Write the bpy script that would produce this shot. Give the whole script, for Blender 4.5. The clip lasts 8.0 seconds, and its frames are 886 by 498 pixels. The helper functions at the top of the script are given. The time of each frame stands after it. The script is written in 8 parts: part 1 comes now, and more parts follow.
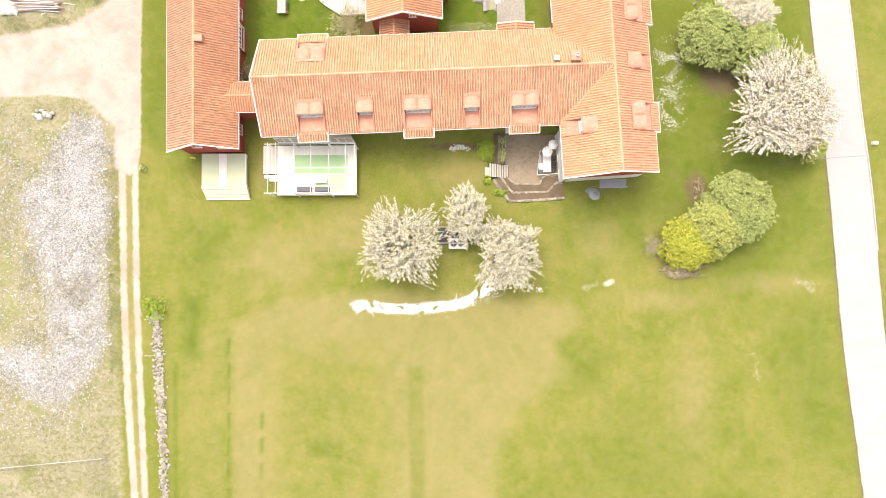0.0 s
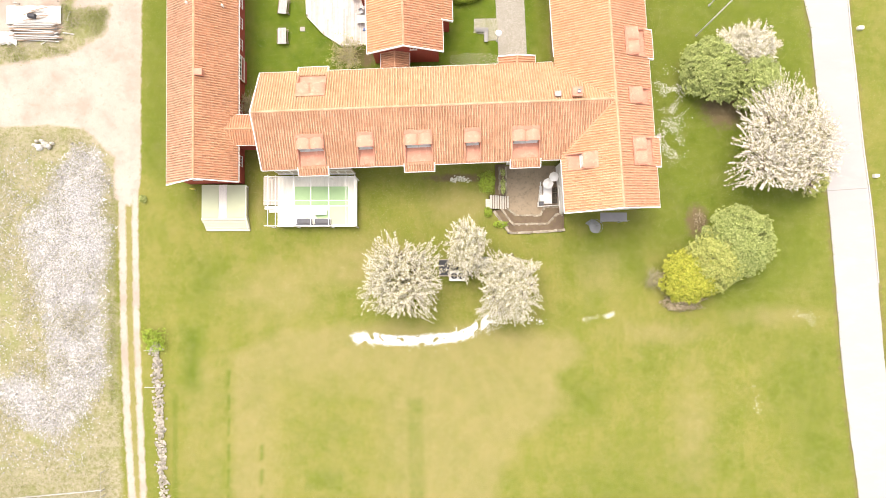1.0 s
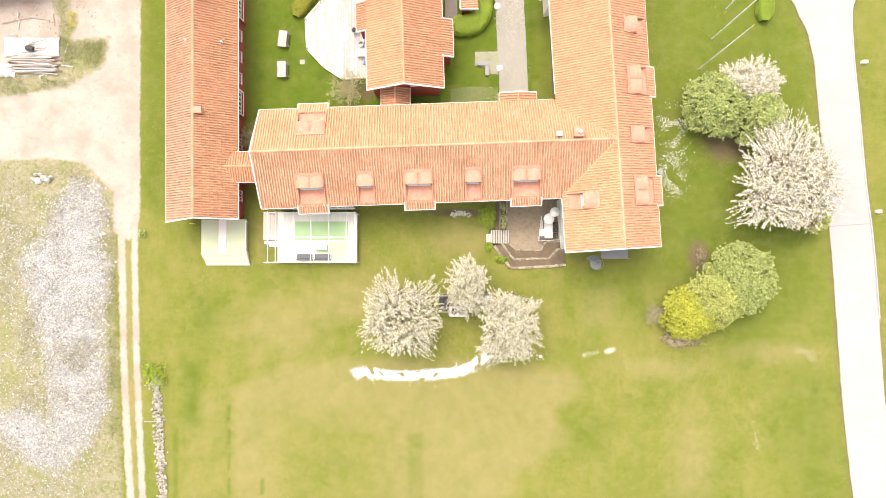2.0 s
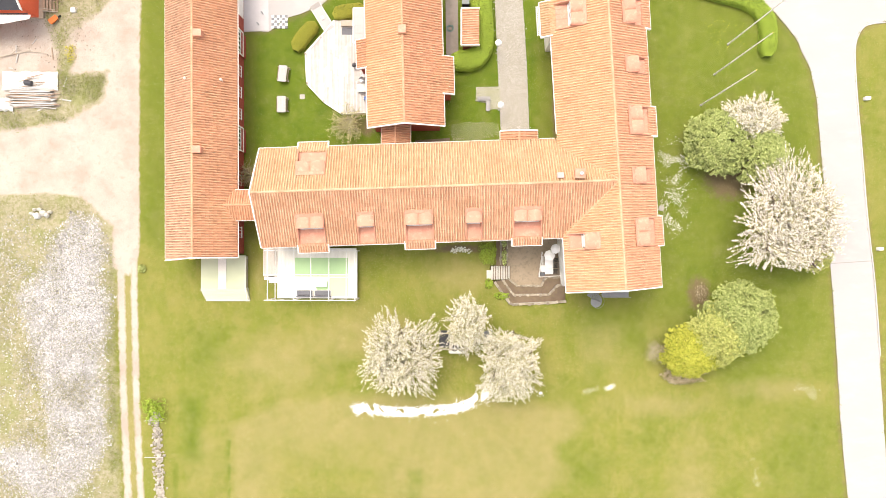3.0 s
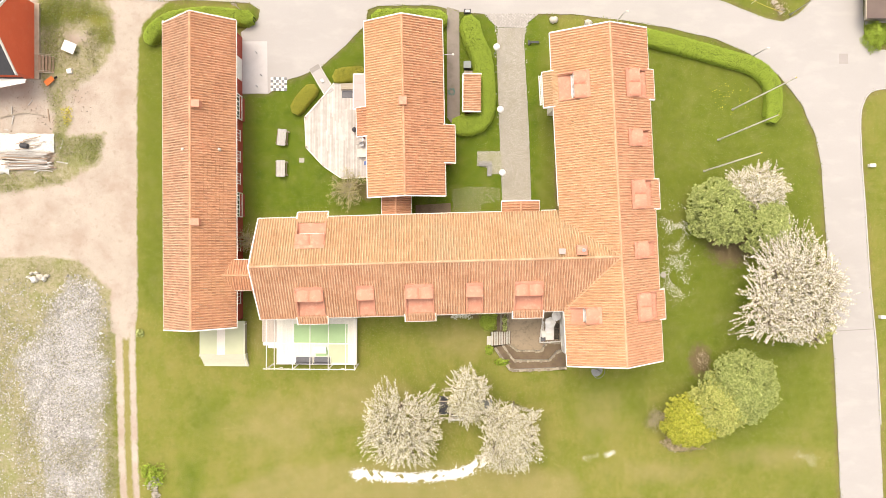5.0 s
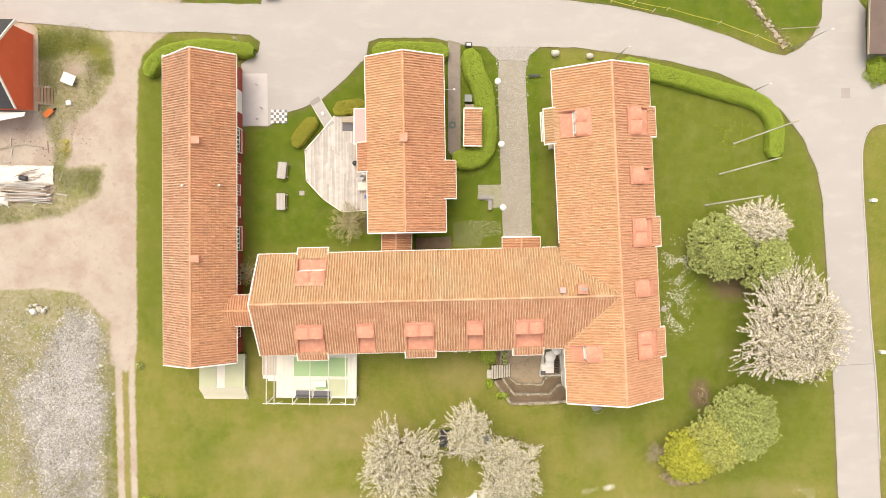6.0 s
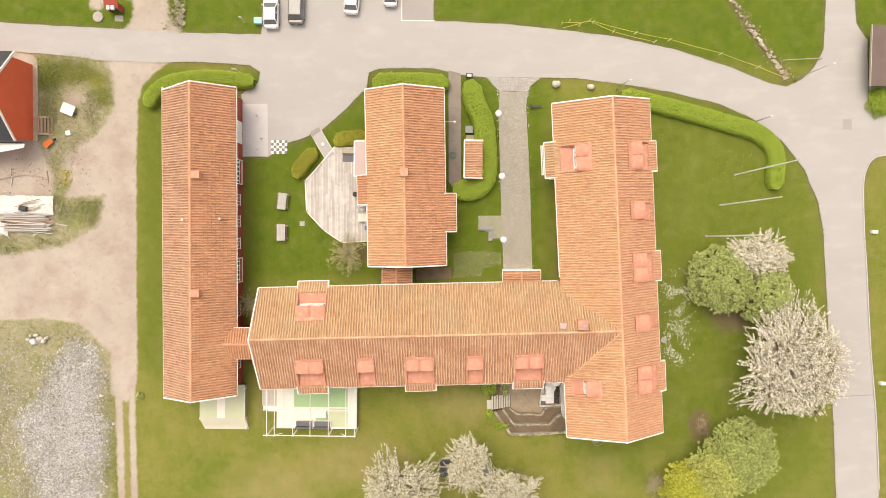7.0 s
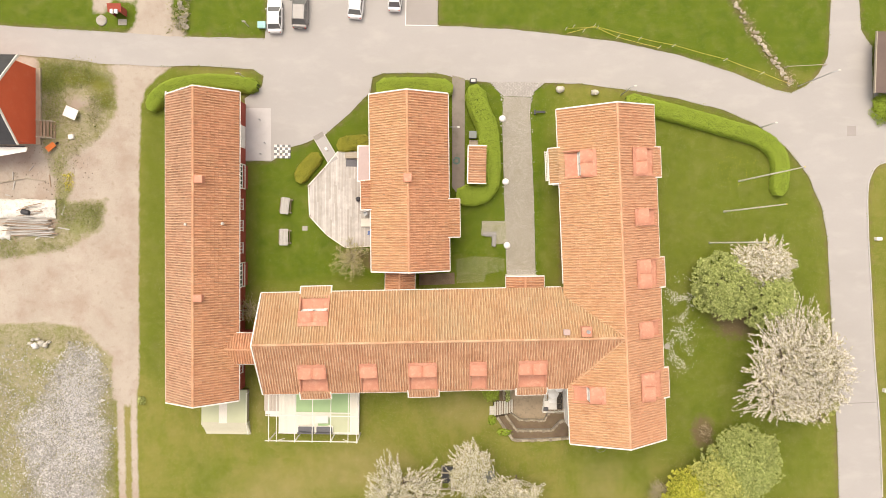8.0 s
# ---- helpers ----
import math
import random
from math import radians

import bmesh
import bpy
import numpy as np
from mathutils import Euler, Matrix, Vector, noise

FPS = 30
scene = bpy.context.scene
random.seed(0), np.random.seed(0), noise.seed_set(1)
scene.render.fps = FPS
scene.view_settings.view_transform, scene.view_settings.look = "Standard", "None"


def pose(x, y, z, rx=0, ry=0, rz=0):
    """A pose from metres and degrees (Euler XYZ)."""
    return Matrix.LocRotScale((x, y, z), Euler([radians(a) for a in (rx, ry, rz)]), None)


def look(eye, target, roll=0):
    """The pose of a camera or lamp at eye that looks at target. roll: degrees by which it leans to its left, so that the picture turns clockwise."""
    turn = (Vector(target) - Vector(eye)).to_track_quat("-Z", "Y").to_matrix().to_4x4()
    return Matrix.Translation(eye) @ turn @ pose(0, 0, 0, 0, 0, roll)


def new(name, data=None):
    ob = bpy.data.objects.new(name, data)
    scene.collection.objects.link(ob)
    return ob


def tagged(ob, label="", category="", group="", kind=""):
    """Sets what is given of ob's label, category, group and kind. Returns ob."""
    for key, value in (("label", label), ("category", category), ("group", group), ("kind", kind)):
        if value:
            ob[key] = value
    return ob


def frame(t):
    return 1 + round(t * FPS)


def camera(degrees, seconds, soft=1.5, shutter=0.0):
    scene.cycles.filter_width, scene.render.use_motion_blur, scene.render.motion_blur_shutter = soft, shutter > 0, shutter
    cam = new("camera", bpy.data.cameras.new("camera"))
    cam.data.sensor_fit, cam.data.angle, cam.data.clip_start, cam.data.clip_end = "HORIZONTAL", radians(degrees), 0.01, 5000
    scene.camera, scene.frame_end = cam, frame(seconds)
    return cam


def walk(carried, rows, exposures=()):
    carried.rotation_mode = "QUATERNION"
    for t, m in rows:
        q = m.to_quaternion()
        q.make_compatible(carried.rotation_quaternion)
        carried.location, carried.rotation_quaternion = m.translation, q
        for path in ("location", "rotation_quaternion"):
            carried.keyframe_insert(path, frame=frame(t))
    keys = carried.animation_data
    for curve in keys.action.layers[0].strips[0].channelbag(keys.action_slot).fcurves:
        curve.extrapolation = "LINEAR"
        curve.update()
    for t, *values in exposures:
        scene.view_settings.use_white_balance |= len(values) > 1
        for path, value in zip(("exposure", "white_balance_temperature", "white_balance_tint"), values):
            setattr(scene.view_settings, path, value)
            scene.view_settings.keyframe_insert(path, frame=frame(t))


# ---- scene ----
cam = camera(66.87, 8.0, soft=0.8)
PATH = [
    (0, 0.111, -2.450, 81.500, 1.979, 0.137, -0.255),
    (0.5, 0.171, -0.456, 81.514, 1.827, 0.181, -0.164),
    (1, 0.038, 1.814, 81.504, 1.695, 0.101, -0.113),
    (2.5, 0.060, 9.996, 81.348, 0.458, 0.149, 0.088),
    (3, -0.037, 12.482, 81.261, 0.254, 0.102, 0.156),
    (3.5, -0.166, 14.918, 81.125, -0.078, 0.020, 0.221),
    (4, -0.161, 17.277, 80.946, -0.274, 0.055, 0.310),
    (4.5, -0.201, 19.606, 80.758, -0.579, 0.042, 0.343),
    (6, -0.469, 26.557, 80.405, -1.275, -0.070, 0.639),
    (6.5, -0.571, 28.882, 80.249, -1.577, -0.085, 0.633),
    (7, -0.535, 30.877, 80.237, -1.729, -0.056, 0.728),
    (7.5, -0.693, 31.349, 80.211, -1.653, -0.065, 0.985),
    (8, -0.949, 31.354, 80.024, -1.628, -0.071, 0.942),
]
EXPOSURES = [(0.0, 1.53, 6950, 15), (2.5, 1.53, 6950, 14), (3.5, 1.48, 7050, 14), (4.5, 1.34, 7250, 14), (6.0, 1.02, 7500, 13), (6.5, 0.96, 7550, 13), (8.0, 0.92, 7550, 14)]
walk(cam, [(t, pose(*p)) for t, *p in PATH], EXPOSURES)

# ---- sky and sun ----
world = bpy.data.worlds.new("sky")
scene.world = world
world.use_nodes = True
wn, wl = world.node_tree.nodes, world.node_tree.links
sky_tex = wn.new("ShaderNodeTexSky")
sky_tex.sky_type = "NISHITA"
sky_tex.sun_disc = False
sky_tex.sun_elevation = radians(68)
sky_tex.sun_rotation = radians(-27)
sky_tex.dust_density = 3.0
cloud = wn.new("ShaderNodeHueSaturation")
cloud.inputs["Saturation"].default_value = 0.35
wl.new(sky_tex.outputs[0], cloud.inputs["Color"])
wl.new(cloud.outputs[0], wn["Background"].inputs[0])
wn["Background"].inputs[1].default_value = 0.15
sun = new("sun", bpy.data.lights.new("sun", "SUN"))
sun.data.energy = 0.95
sun.data.angle = radians(34)
sun.data.color = (1.0, 0.93, 0.82)
sun.matrix_world = look((-12.2, 24.0, 66.0), (0.0, 0.0, 0.0))

# ---- materials ----
def shader(name, rough=0.8, metal=0.0, spec=0.3):
    m = bpy.data.materials.new(name)
    m.use_nodes = True
    n, l = m.node_tree.nodes, m.node_tree.links
    b = n["Principled BSDF"]
    b.inputs["Roughness"].default_value = rough
    b.inputs["Metallic"].default_value = metal
    b.inputs["Specular IOR Level"].default_value = spec
    return m, n, l, b


def coords(n, l, scale=(1, 1, 1)):
    t = n.new("ShaderNodeNewGeometry")
    mp = n.new("ShaderNodeMapping")
    mp.inputs["Scale"].default_value = scale
    l.new(t.outputs["Position"], mp.inputs["Vector"])
    return mp.outputs[0]


def noise_fac(n, l, vec, scale, detail=4, lo=0.35, hi=0.65, rough=0.6):
    t = n.new("ShaderNodeTexNoise")
    t.inputs["Scale"].default_value, t.inputs["Detail"].default_value = scale, detail
    t.inputs["Roughness"].default_value = rough
    l.new(vec, t.inputs["Vector"])
    r = n.new("ShaderNodeMapRange")
    r.inputs["From Min"].default_value, r.inputs["From Max"].default_value = lo, hi
    l.new(t.outputs[0], r.inputs["Value"])
    return r.outputs[0]


def mixed(n, l, fac, a, b, mode="MIX"):
    x = n.new("ShaderNodeMix")
    x.data_type, x.blend_type = "RGBA", mode
    for socket, value in ((x.inputs[0], fac), (x.inputs[6], a), (x.inputs[7], b)):
        if isinstance(value, (tuple, float, int)):
            socket.default_value = (*value, 1) if isinstance(value, tuple) else value
        else:
            l.new(value, socket)
    return x.outputs[2]


def calc(n, l, op, a, b):
    x = n.new("ShaderNodeMath")
    x.operation = op
    x.use_clamp = op != "SUBTRACT"
    for socket, value in ((x.inputs[0], a), (x.inputs[1], b)):
        if isinstance(value, (float, int)):
            socket.default_value = value
        else:
            l.new(value, socket)
    return x.outputs[0]


def bumped(n, l, b, height, strength=0.4, dist=0.02):
    x = n.new("ShaderNodeBump")
    x.inputs["Strength"].default_value, x.inputs["Distance"].default_value = strength, dist
    l.new(height, x.inputs["Height"])
    l.new(x.outputs[0], b.inputs["Normal"])


def surface(name, base, other, rough=0.8, big=0.6, fine=14.0, stain=None, stain_amount=0.4, metal=0.0, bump=0.3, dist=0.01, stretch=(1, 1, 1), spec=0.3):
    """A plain worn surface: two tones at two scales, an optional stain, fine relief."""
    m, n, l, b = shader(name, rough, metal, spec)
    v = coords(n, l, stretch)
    f1, f2 = noise_fac(n, l, v, big), noise_fac(n, l, v, fine, 6)
    c = mixed(n, l, calc(n, l, "MULTIPLY", f1, 0.6), base, other)
    c = mixed(n, l, calc(n, l, "MULTIPLY", f2, 0.45), c, other)
    if stain:
        c = mixed(n, l, calc(n, l, "MULTIPLY", noise_fac(n, l, v, big * 2.7, 5, 0.5, 0.72), stain_amount), c, stain)
    l.new(c, b.inputs["Base Color"])
    bumped(n, l, b, f2, bump, dist)
    return m


def tile_material(name, tones, lichen, lichen_amount, grime, channels=0.8, patches=0.35, patch_tone=(0.30, 0.17, 0.10), crust=0.25):
    """Fired clay tiles: each one takes its own tone; grime in the channels, shade painted along the courses, pale
    lichen crust on the rolls, broad weathered patches.
    """
    m, n, l, b = shader(name, 0.85, 0, 0.2)
    g = n.new("ShaderNodeNewGeometry")
    ramp = n.new("ShaderNodeValToRGB")
    ramp.color_ramp.elements[0].color, ramp.color_ramp.elements[1].color = (*tones[0], 1), (*tones[2], 1)
    e = ramp.color_ramp.elements.new(0.5)
    e.color = (*tones[1], 1)
    l.new(g.outputs["Random Per Island"], ramp.inputs[0])
    v = coords(n, l)
    dirt_shade = n.new("ShaderNodeAttribute")
    dirt_shade.attribute_name = "dirt_and_lip_shade"
    odd = calc(n, l, "GREATER_THAN", g.outputs["Random Per Island"], 0.93)
    c = mixed(n, l, calc(n, l, "MULTIPLY", noise_fac(n, l, v, 0.2, 6, 0.4, 0.64, 0.65), lichen_amount), ramp.outputs[0], lichen)
    c = mixed(n, l, calc(n, l, "MULTIPLY", noise_fac(n, l, v, 0.16, 7, 0.5, 0.66, 0.7), patches), c, patch_tone)
    c = mixed(n, l, calc(n, l, "MULTIPLY", odd, 0.35), c, grime)
    patchy = calc(n, l, "ADD", calc(n, l, "MULTIPLY", noise_fac(n, l, v, 0.45, 6, 0.36, 0.64, 0.7), 0.62), 0.25)
    lot = n.new("ShaderNodeTexWhiteNoise")
    lot.noise_dimensions = "1D"
    l.new(g.outputs["Random Per Island"], lot.inputs["W"])
    uneven = n.new("ShaderNodeMapRange")
    uneven.inputs["To Min"].default_value, uneven.inputs["To Max"].default_value = 0.45 * channels, 1.45 * channels
    l.new(lot.outputs[0], uneven.inputs["Value"])
    c = mixed(n, l, calc(n, l, "MULTIPLY", calc(n, l, "MULTIPLY", dirt_shade.outputs["Fac"], patchy), uneven.outputs[0]), c, grime)
    rolls = calc(n, l, "SUBTRACT", 1.0, calc(n, l, "MULTIPLY", dirt_shade.outputs["Fac"], 2.5))
    rolls = calc(n, l, "MULTIPLY", calc(n, l, "MAXIMUM", rolls, 0.0), noise_fac(n, l, v, 0.7, 6, 0.38, 0.62, 0.7))
    pale = tuple(min(0.78, 0.5 * q + 0.36 * p) for q, p in zip(tones[2], (1.0, 0.85, 0.6)))
    c = mixed(n, l, calc(n, l, "MULTIPLY", rolls, crust), c, pale)
    c = mixed(n, l, calc(n, l, "MULTIPLY", noise_fac(n, l, v, 2.6, 6, 0.6, 0.78), 0.3), c, grime)
    c = mixed(n, l, calc(n, l, "MULTIPLY", noise_fac(n, l, v, 30, 3, 0.4, 0.7), 0.2), c, grime)
    l.new(c, b.inputs["Base Color"])
    bumped(n, l, b, noise_fac(n, l, v, 40, 3), 0.3, 0.01)
    return m


def leaf_material(name, tones, rough=0.6):
    m, n, l, b = shader(name, rough, 0, 0.25)
    g = n.new("ShaderNodeNewGeometry")
    ramp = n.new("ShaderNodeValToRGB")
    els = ramp.color_ramp.elements
    els[0].color, els[1].color = (*tones[0], 1), (*tones[-1], 1)
    for i, t in enumerate(tones[1:-1]):
        els.new((i + 1) / (len(tones) - 1)).color = (*t, 1)
    l.new(g.outputs["Random Per Island"], ramp.inputs[0])
    v = coords(n, l)
    c = mixed(n, l, calc(n, l, "MULTIPLY", noise_fac(n, l, v, 0.9, 3), 0.25), ramp.outputs[0], tones[0])
    c = mixed(n, l, calc(n, l, "MULTIPLY", noise_fac(n, l, v, 3.4, 2, 0.45, 0.6), 0.4), c, tones[-1])
    l.new(c, b.inputs["Base Color"])
    b.inputs["Subsurface Weight"].default_value = 0.0
    return m


def random_material(name, tones, rough=0.8, fine=12.0, metal=0.0):
    """One material for alike pieces, each with a tone of its own by object."""
    m, n, l, b = shader(name, rough, metal)
    g = n.new("ShaderNodeObjectInfo")
    ramp = n.new("ShaderNodeValToRGB")
    ramp.color_ramp.elements[0].color, ramp.color_ramp.elements[1].color = (*tones[0], 1), (*tones[1], 1)
    l.new(g.outputs["Random"], ramp.inputs[0])
    v = coords(n, l)
    f = noise_fac(n, l, v, fine, 5)
    c = mixed(n, l, calc(n, l, "MULTIPLY", f, 0.35), ramp.outputs[0], tuple(0.6 * q for q in tones[0]))
    l.new(c, b.inputs["Base Color"])
    bumped(n, l, b, f, 0.3, 0.01)
    return m


ROOF_OLD = tile_material("aged_clay_tile", ((0.45, 0.25, 0.15), (0.50, 0.285, 0.175), (0.55, 0.325, 0.205)), (0.50, 0.31, 0.18), 0.4, (0.31, 0.145, 0.082), 0.95, 0.55, (0.36, 0.195, 0.11), 0.6)
ROOF_LICHEN = tile_material("lichen_covered_clay_tile", ((0.415, 0.252, 0.138), (0.455, 0.282, 0.158), (0.495, 0.315, 0.182)), (0.46, 0.34, 0.195), 0.65, (0.31, 0.17, 0.088), 0.95, 0.45, (0.37, 0.30, 0.195), 0.45)
ROOF_GRID = tile_material("yellow_lichened_clay_tile", ((0.47, 0.265, 0.145), (0.505, 0.292, 0.165), (0.54, 0.325, 0.19)), (0.53, 0.345, 0.185), 0.6, (0.40, 0.195, 0.11), 0.8, 0.2, (0.46, 0.26, 0.15), 0.45)
ROOF_CLEAN = tile_material("even_orange_clay_tile", ((0.51, 0.265, 0.155), (0.55, 0.292, 0.175), (0.59, 0.325, 0.20)), (0.55, 0.335, 0.20), 0.45, (0.36, 0.18, 0.11), 0.7, 0.2, (0.45, 0.25, 0.15), 0.25)
ROOF_PALE = tile_material("bleached_clay_tile", ((0.45, 0.245, 0.155), (0.50, 0.28, 0.18), (0.55, 0.32, 0.21)), (0.50, 0.33, 0.22), 0.5, (0.25, 0.14, 0.09), 1.15, 0.35, (0.36, 0.22, 0.14), 0.5)
ROOF_RED = tile_material("red_clay_tile", ((0.48, 0.232, 0.132), (0.53, 0.262, 0.153), (0.58, 0.30, 0.18)), (0.53, 0.315, 0.17), 0.45, (0.28, 0.135, 0.08), 1.0, 0.3, (0.40, 0.22, 0.13), 0.25)
SHEET_RED = surface("red_sheet_metal", (0.55, 0.255, 0.168), (0.475, 0.21, 0.14), 0.55, 0.8, 20, (0.61, 0.35, 0.245), 0.7)
SHEET_PINK = surface("pale_pink_sheet", (0.47, 0.36, 0.335), (0.41, 0.31, 0.285), 0.5, 0.8, 20)
WHITE = surface("white_painted_wood", (0.76, 0.745, 0.70), (0.64, 0.62, 0.57), 0.55, 1.5, 30)
CREAM = surface("cream_render", (0.74, 0.70, 0.62), (0.62, 0.58, 0.5), 0.85, 0.7, 18, (0.45, 0.42, 0.36), 0.3)
FALU = surface("falun_red_boards", (0.34, 0.07, 0.045), (0.27, 0.056, 0.038), 0.85, 0.8, 16, stretch=(5, 5, 0.6))
FALU_ROOF = surface("bright_red_boards", (0.72, 0.14, 0.065), (0.64, 0.118, 0.055), 0.7, 0.4, 8, (0.72, 0.19, 0.10), 0.3)
GLASS = shader("window_glass", 0.05, 0, 0.6)[0]
GLASS.node_tree.nodes["Principled BSDF"].inputs["Base Color"].default_value = (0.03, 0.035, 0.04, 1)
DARK = surface("dark_grey_metal", (0.06, 0.06, 0.065), (0.04, 0.04, 0.045), 0.5, 2, 20)
GALV = surface("galvanised_steel", (0.42, 0.44, 0.45), (0.34, 0.35, 0.36), 0.45, 2, 25, metal=0.6)
PALE_METAL = surface("pale_painted_metal", (0.62, 0.60, 0.55), (0.5, 0.48, 0.44), 0.6, 2, 25)
GREY_STEEL = surface("dull_grey_steel", (0.24, 0.25, 0.25), (0.19, 0.20, 0.20), 0.6, 2, 25)
ASPHALT = surface("worn_grey_asphalt", (0.372, 0.355, 0.338), (0.332, 0.316, 0.298), 0.9, 0.16, 9.0, (0.42, 0.398, 0.373), 0.5, bump=0.25, stretch=(0.6, 1.3, 1))
ASPHALT_MID = surface("beige_grey_asphalt", (0.325, 0.30, 0.28), (0.28, 0.26, 0.24), 0.9, 0.3, 9.0, (0.36, 0.335, 0.31), 0.3)
ASPHALT_DARK = surface("grey_asphalt", (0.27, 0.25, 0.23), (0.22, 0.205, 0.19), 0.9, 0.3, 9.0, (0.32, 0.295, 0.265), 0.5)
CONCRETE = surface("pale_concrete", (0.50, 0.48, 0.47), (0.44, 0.42, 0.41), 0.85, 0.5, 10, (0.40, 0.38, 0.36), 0.4)
STONE = surface("grey_granite", (0.42, 0.39, 0.34), (0.30, 0.28, 0.25), 0.9, 1.3, 12, (0.22, 0.21, 0.16), 0.5, bump=0.6, dist=0.03)
STONE_PALE = surface("pale_boulder", (0.60, 0.57, 0.50), (0.46, 0.44, 0.38), 0.9, 2.0, 10, (0.34, 0.34, 0.26), 0.4, bump=0.6, dist=0.04)
SOIL = surface("planting_soil", (0.22, 0.165, 0.11), (0.14, 0.10, 0.07), 0.95, 1.2, 14, (0.2, 0.17, 0.08), 0.5, bump=0.8, dist=0.05)
PAVING = surface("brown_patio_paving", (0.37, 0.295, 0.21), (0.28, 0.22, 0.15), 0.9, 0.9, 10, (0.18, 0.15, 0.10), 0.6)
TIMBER = surface("weathered_timber", (0.42, 0.37, 0.29), (0.30, 0.26, 0.2), 0.85, 1.0, 18, stretch=(1, 8, 8))
BARK = surface("grey_brown_bark", (0.16, 0.12, 0.09), (0.09, 0.07, 0.055), 0.95, 4, 30, bump=0.7, dist=0.02)
PLANK = random_material("silvered_deck_plank", ((0.42, 0.40, 0.365), (0.51, 0.495, 0.465)), 0.8, 6)

# ---- building helpers ----
class Geo:
    """Vertices and faces of one mesh in the making."""

    def __init__(self):
        self.v, self.f = [], []

    def add(self, vs, fs, m=None):
        k = len(self.v)
        self.v.extend([tuple(m @ Vector(p)) for p in vs] if m is not None else [tuple(p) for p in vs])
        self.f.extend([tuple(i + k for i in f) for f in fs])
        return self

    def box(self, x0, x1, y0, y1, z0, z1, m=None, bev=0.0):
        if bev <= 0:
            vs = [(x, y, z) for z in (z0, z1) for y in (y0, y1) for x in (x0, x1)]
            fs = [(0, 2, 3, 1), (4, 5, 7, 6), (0, 1, 5, 4), (2, 6, 7, 3), (0, 4, 6, 2), (1, 3, 7, 5)]
            return self.add(vs, fs, m)
        b = bev
        rings = []
        for z, i in ((z0, 0), (z1 - b, 0), (z1, b)):
            rings.append([(x0 + i, y0 + b, z), (x0 + b, y0 + i, z), (x1 - b, y0 + i, z), (x1 - i, y0 + b, z),
                          (x1 - i, y1 - b, z), (x1 - b, y1 - i, z), (x0 + b, y1 - i, z), (x0 + i, y1 - b, z)])
        return self.rings(rings, m)

    def rings(self, rings, m=None, caps=True):
        n = len(rings[0])
        vs = [p for r in rings for p in r]
        fs = [(k * n + i, k * n + (i + 1) % n, (k + 1) * n + (i + 1) % n, (k + 1) * n + i) for k in range(len(rings) - 1) for i in range(n)]
        if caps:
            fs += [tuple(range(n))[::-1], tuple((len(rings) - 1) * n + i for i in range(n))]
        return self.add(vs, fs, m)

    def prism(self, poly, z0, z1, m=None):
        area = sum(a[0] * b[1] - b[0] * a[1] for a, b in zip(poly, poly[1:] + poly[:1]))
        poly = poly if area > 0 else poly[::-1]
        return self.rings([[(x, y, z0) for x, y in poly], [(x, y, z1) for x, y in poly]], m)

    def tube(self, p, q, r0, r1=None, n=6, m=None):
        p, q = Vector(p), Vector(q)
        r1 = r0 if r1 is None else r1
        t = (q - p).to_track_quat("Z", "Y")
        ring = lambda c, r: [c + t @ Vector((r * math.cos(6.2832 * i / n), r * math.sin(6.2832 * i / n), 0)) for i in range(n)]
        return self.rings([ring(p, r0), ring(q, r1)], m)

    def lathe(self, profile, c=(0, 0, 0), n=12, m=None):
        return self.rings([[(c[0] + r * math.cos(6.2832 * i / n), c[1] + r * math.sin(6.2832 * i / n), c[2] + z) for i in range(n)] for r, z in profile], m)

    def lump(self, c, r, seed=0, rough=0.25, nu=9, nv=5, m=None):
        rings = []
        for j in range(nv + 1):
            a = -1.5 + 3.0 * j / nv
            ring = []
            for i in range(nu):
                b = 6.2832 * i / nu
                d = Vector((math.cos(a) * math.cos(b), math.cos(a) * math.sin(b), math.sin(a)))
                k = 1 + rough * noise.noise(d * 1.7 + Vector((seed * 3.1, seed * 1.7, seed)))
                ring.append((c[0] + d.x * r[0] * k, c[1] + d.y * r[1] * k, c[2] + d.z * r[2] * k))
            rings.append(ring)
        return self.rings(rings, m)


def mesh_of(name, geo, material, smooth=False):
    me = bpy.data.meshes.new(name)
    me.from_pydata([tuple(p) for p in geo.v], [], geo.f)
    if material:
        me.materials.append(material)
    if smooth:
        me.shade_smooth()
    me.update()
    return me


def thing(name, loc, label, category, group="", kind=""):
    e = new(name)
    e.location = loc
    e.empty_display_size = 0.2
    return tagged(e, label, category, group, kind)


def part(name, geo, material, parent, label="", smooth=False, kind=""):
    """One mesh under a thing or a part; the geometry is given in the world's metres."""
    ob = new(name, mesh_of(name, geo, material, smooth) if isinstance(geo, Geo) else geo)
    if material and not ob.data.materials:
        ob.data.materials.append(material)
    ob.parent = parent
    if parent.data is None and parent.parent is None:
        ob.matrix_parent_inverse = Matrix.Translation(-parent.location)
    return tagged(ob, label, kind=kind)


def single(name, geo, material, label, category, group="", kind="", smooth=False):
    return tagged(new(name, mesh_of(name, geo, material, smooth)), label, category, group, kind)


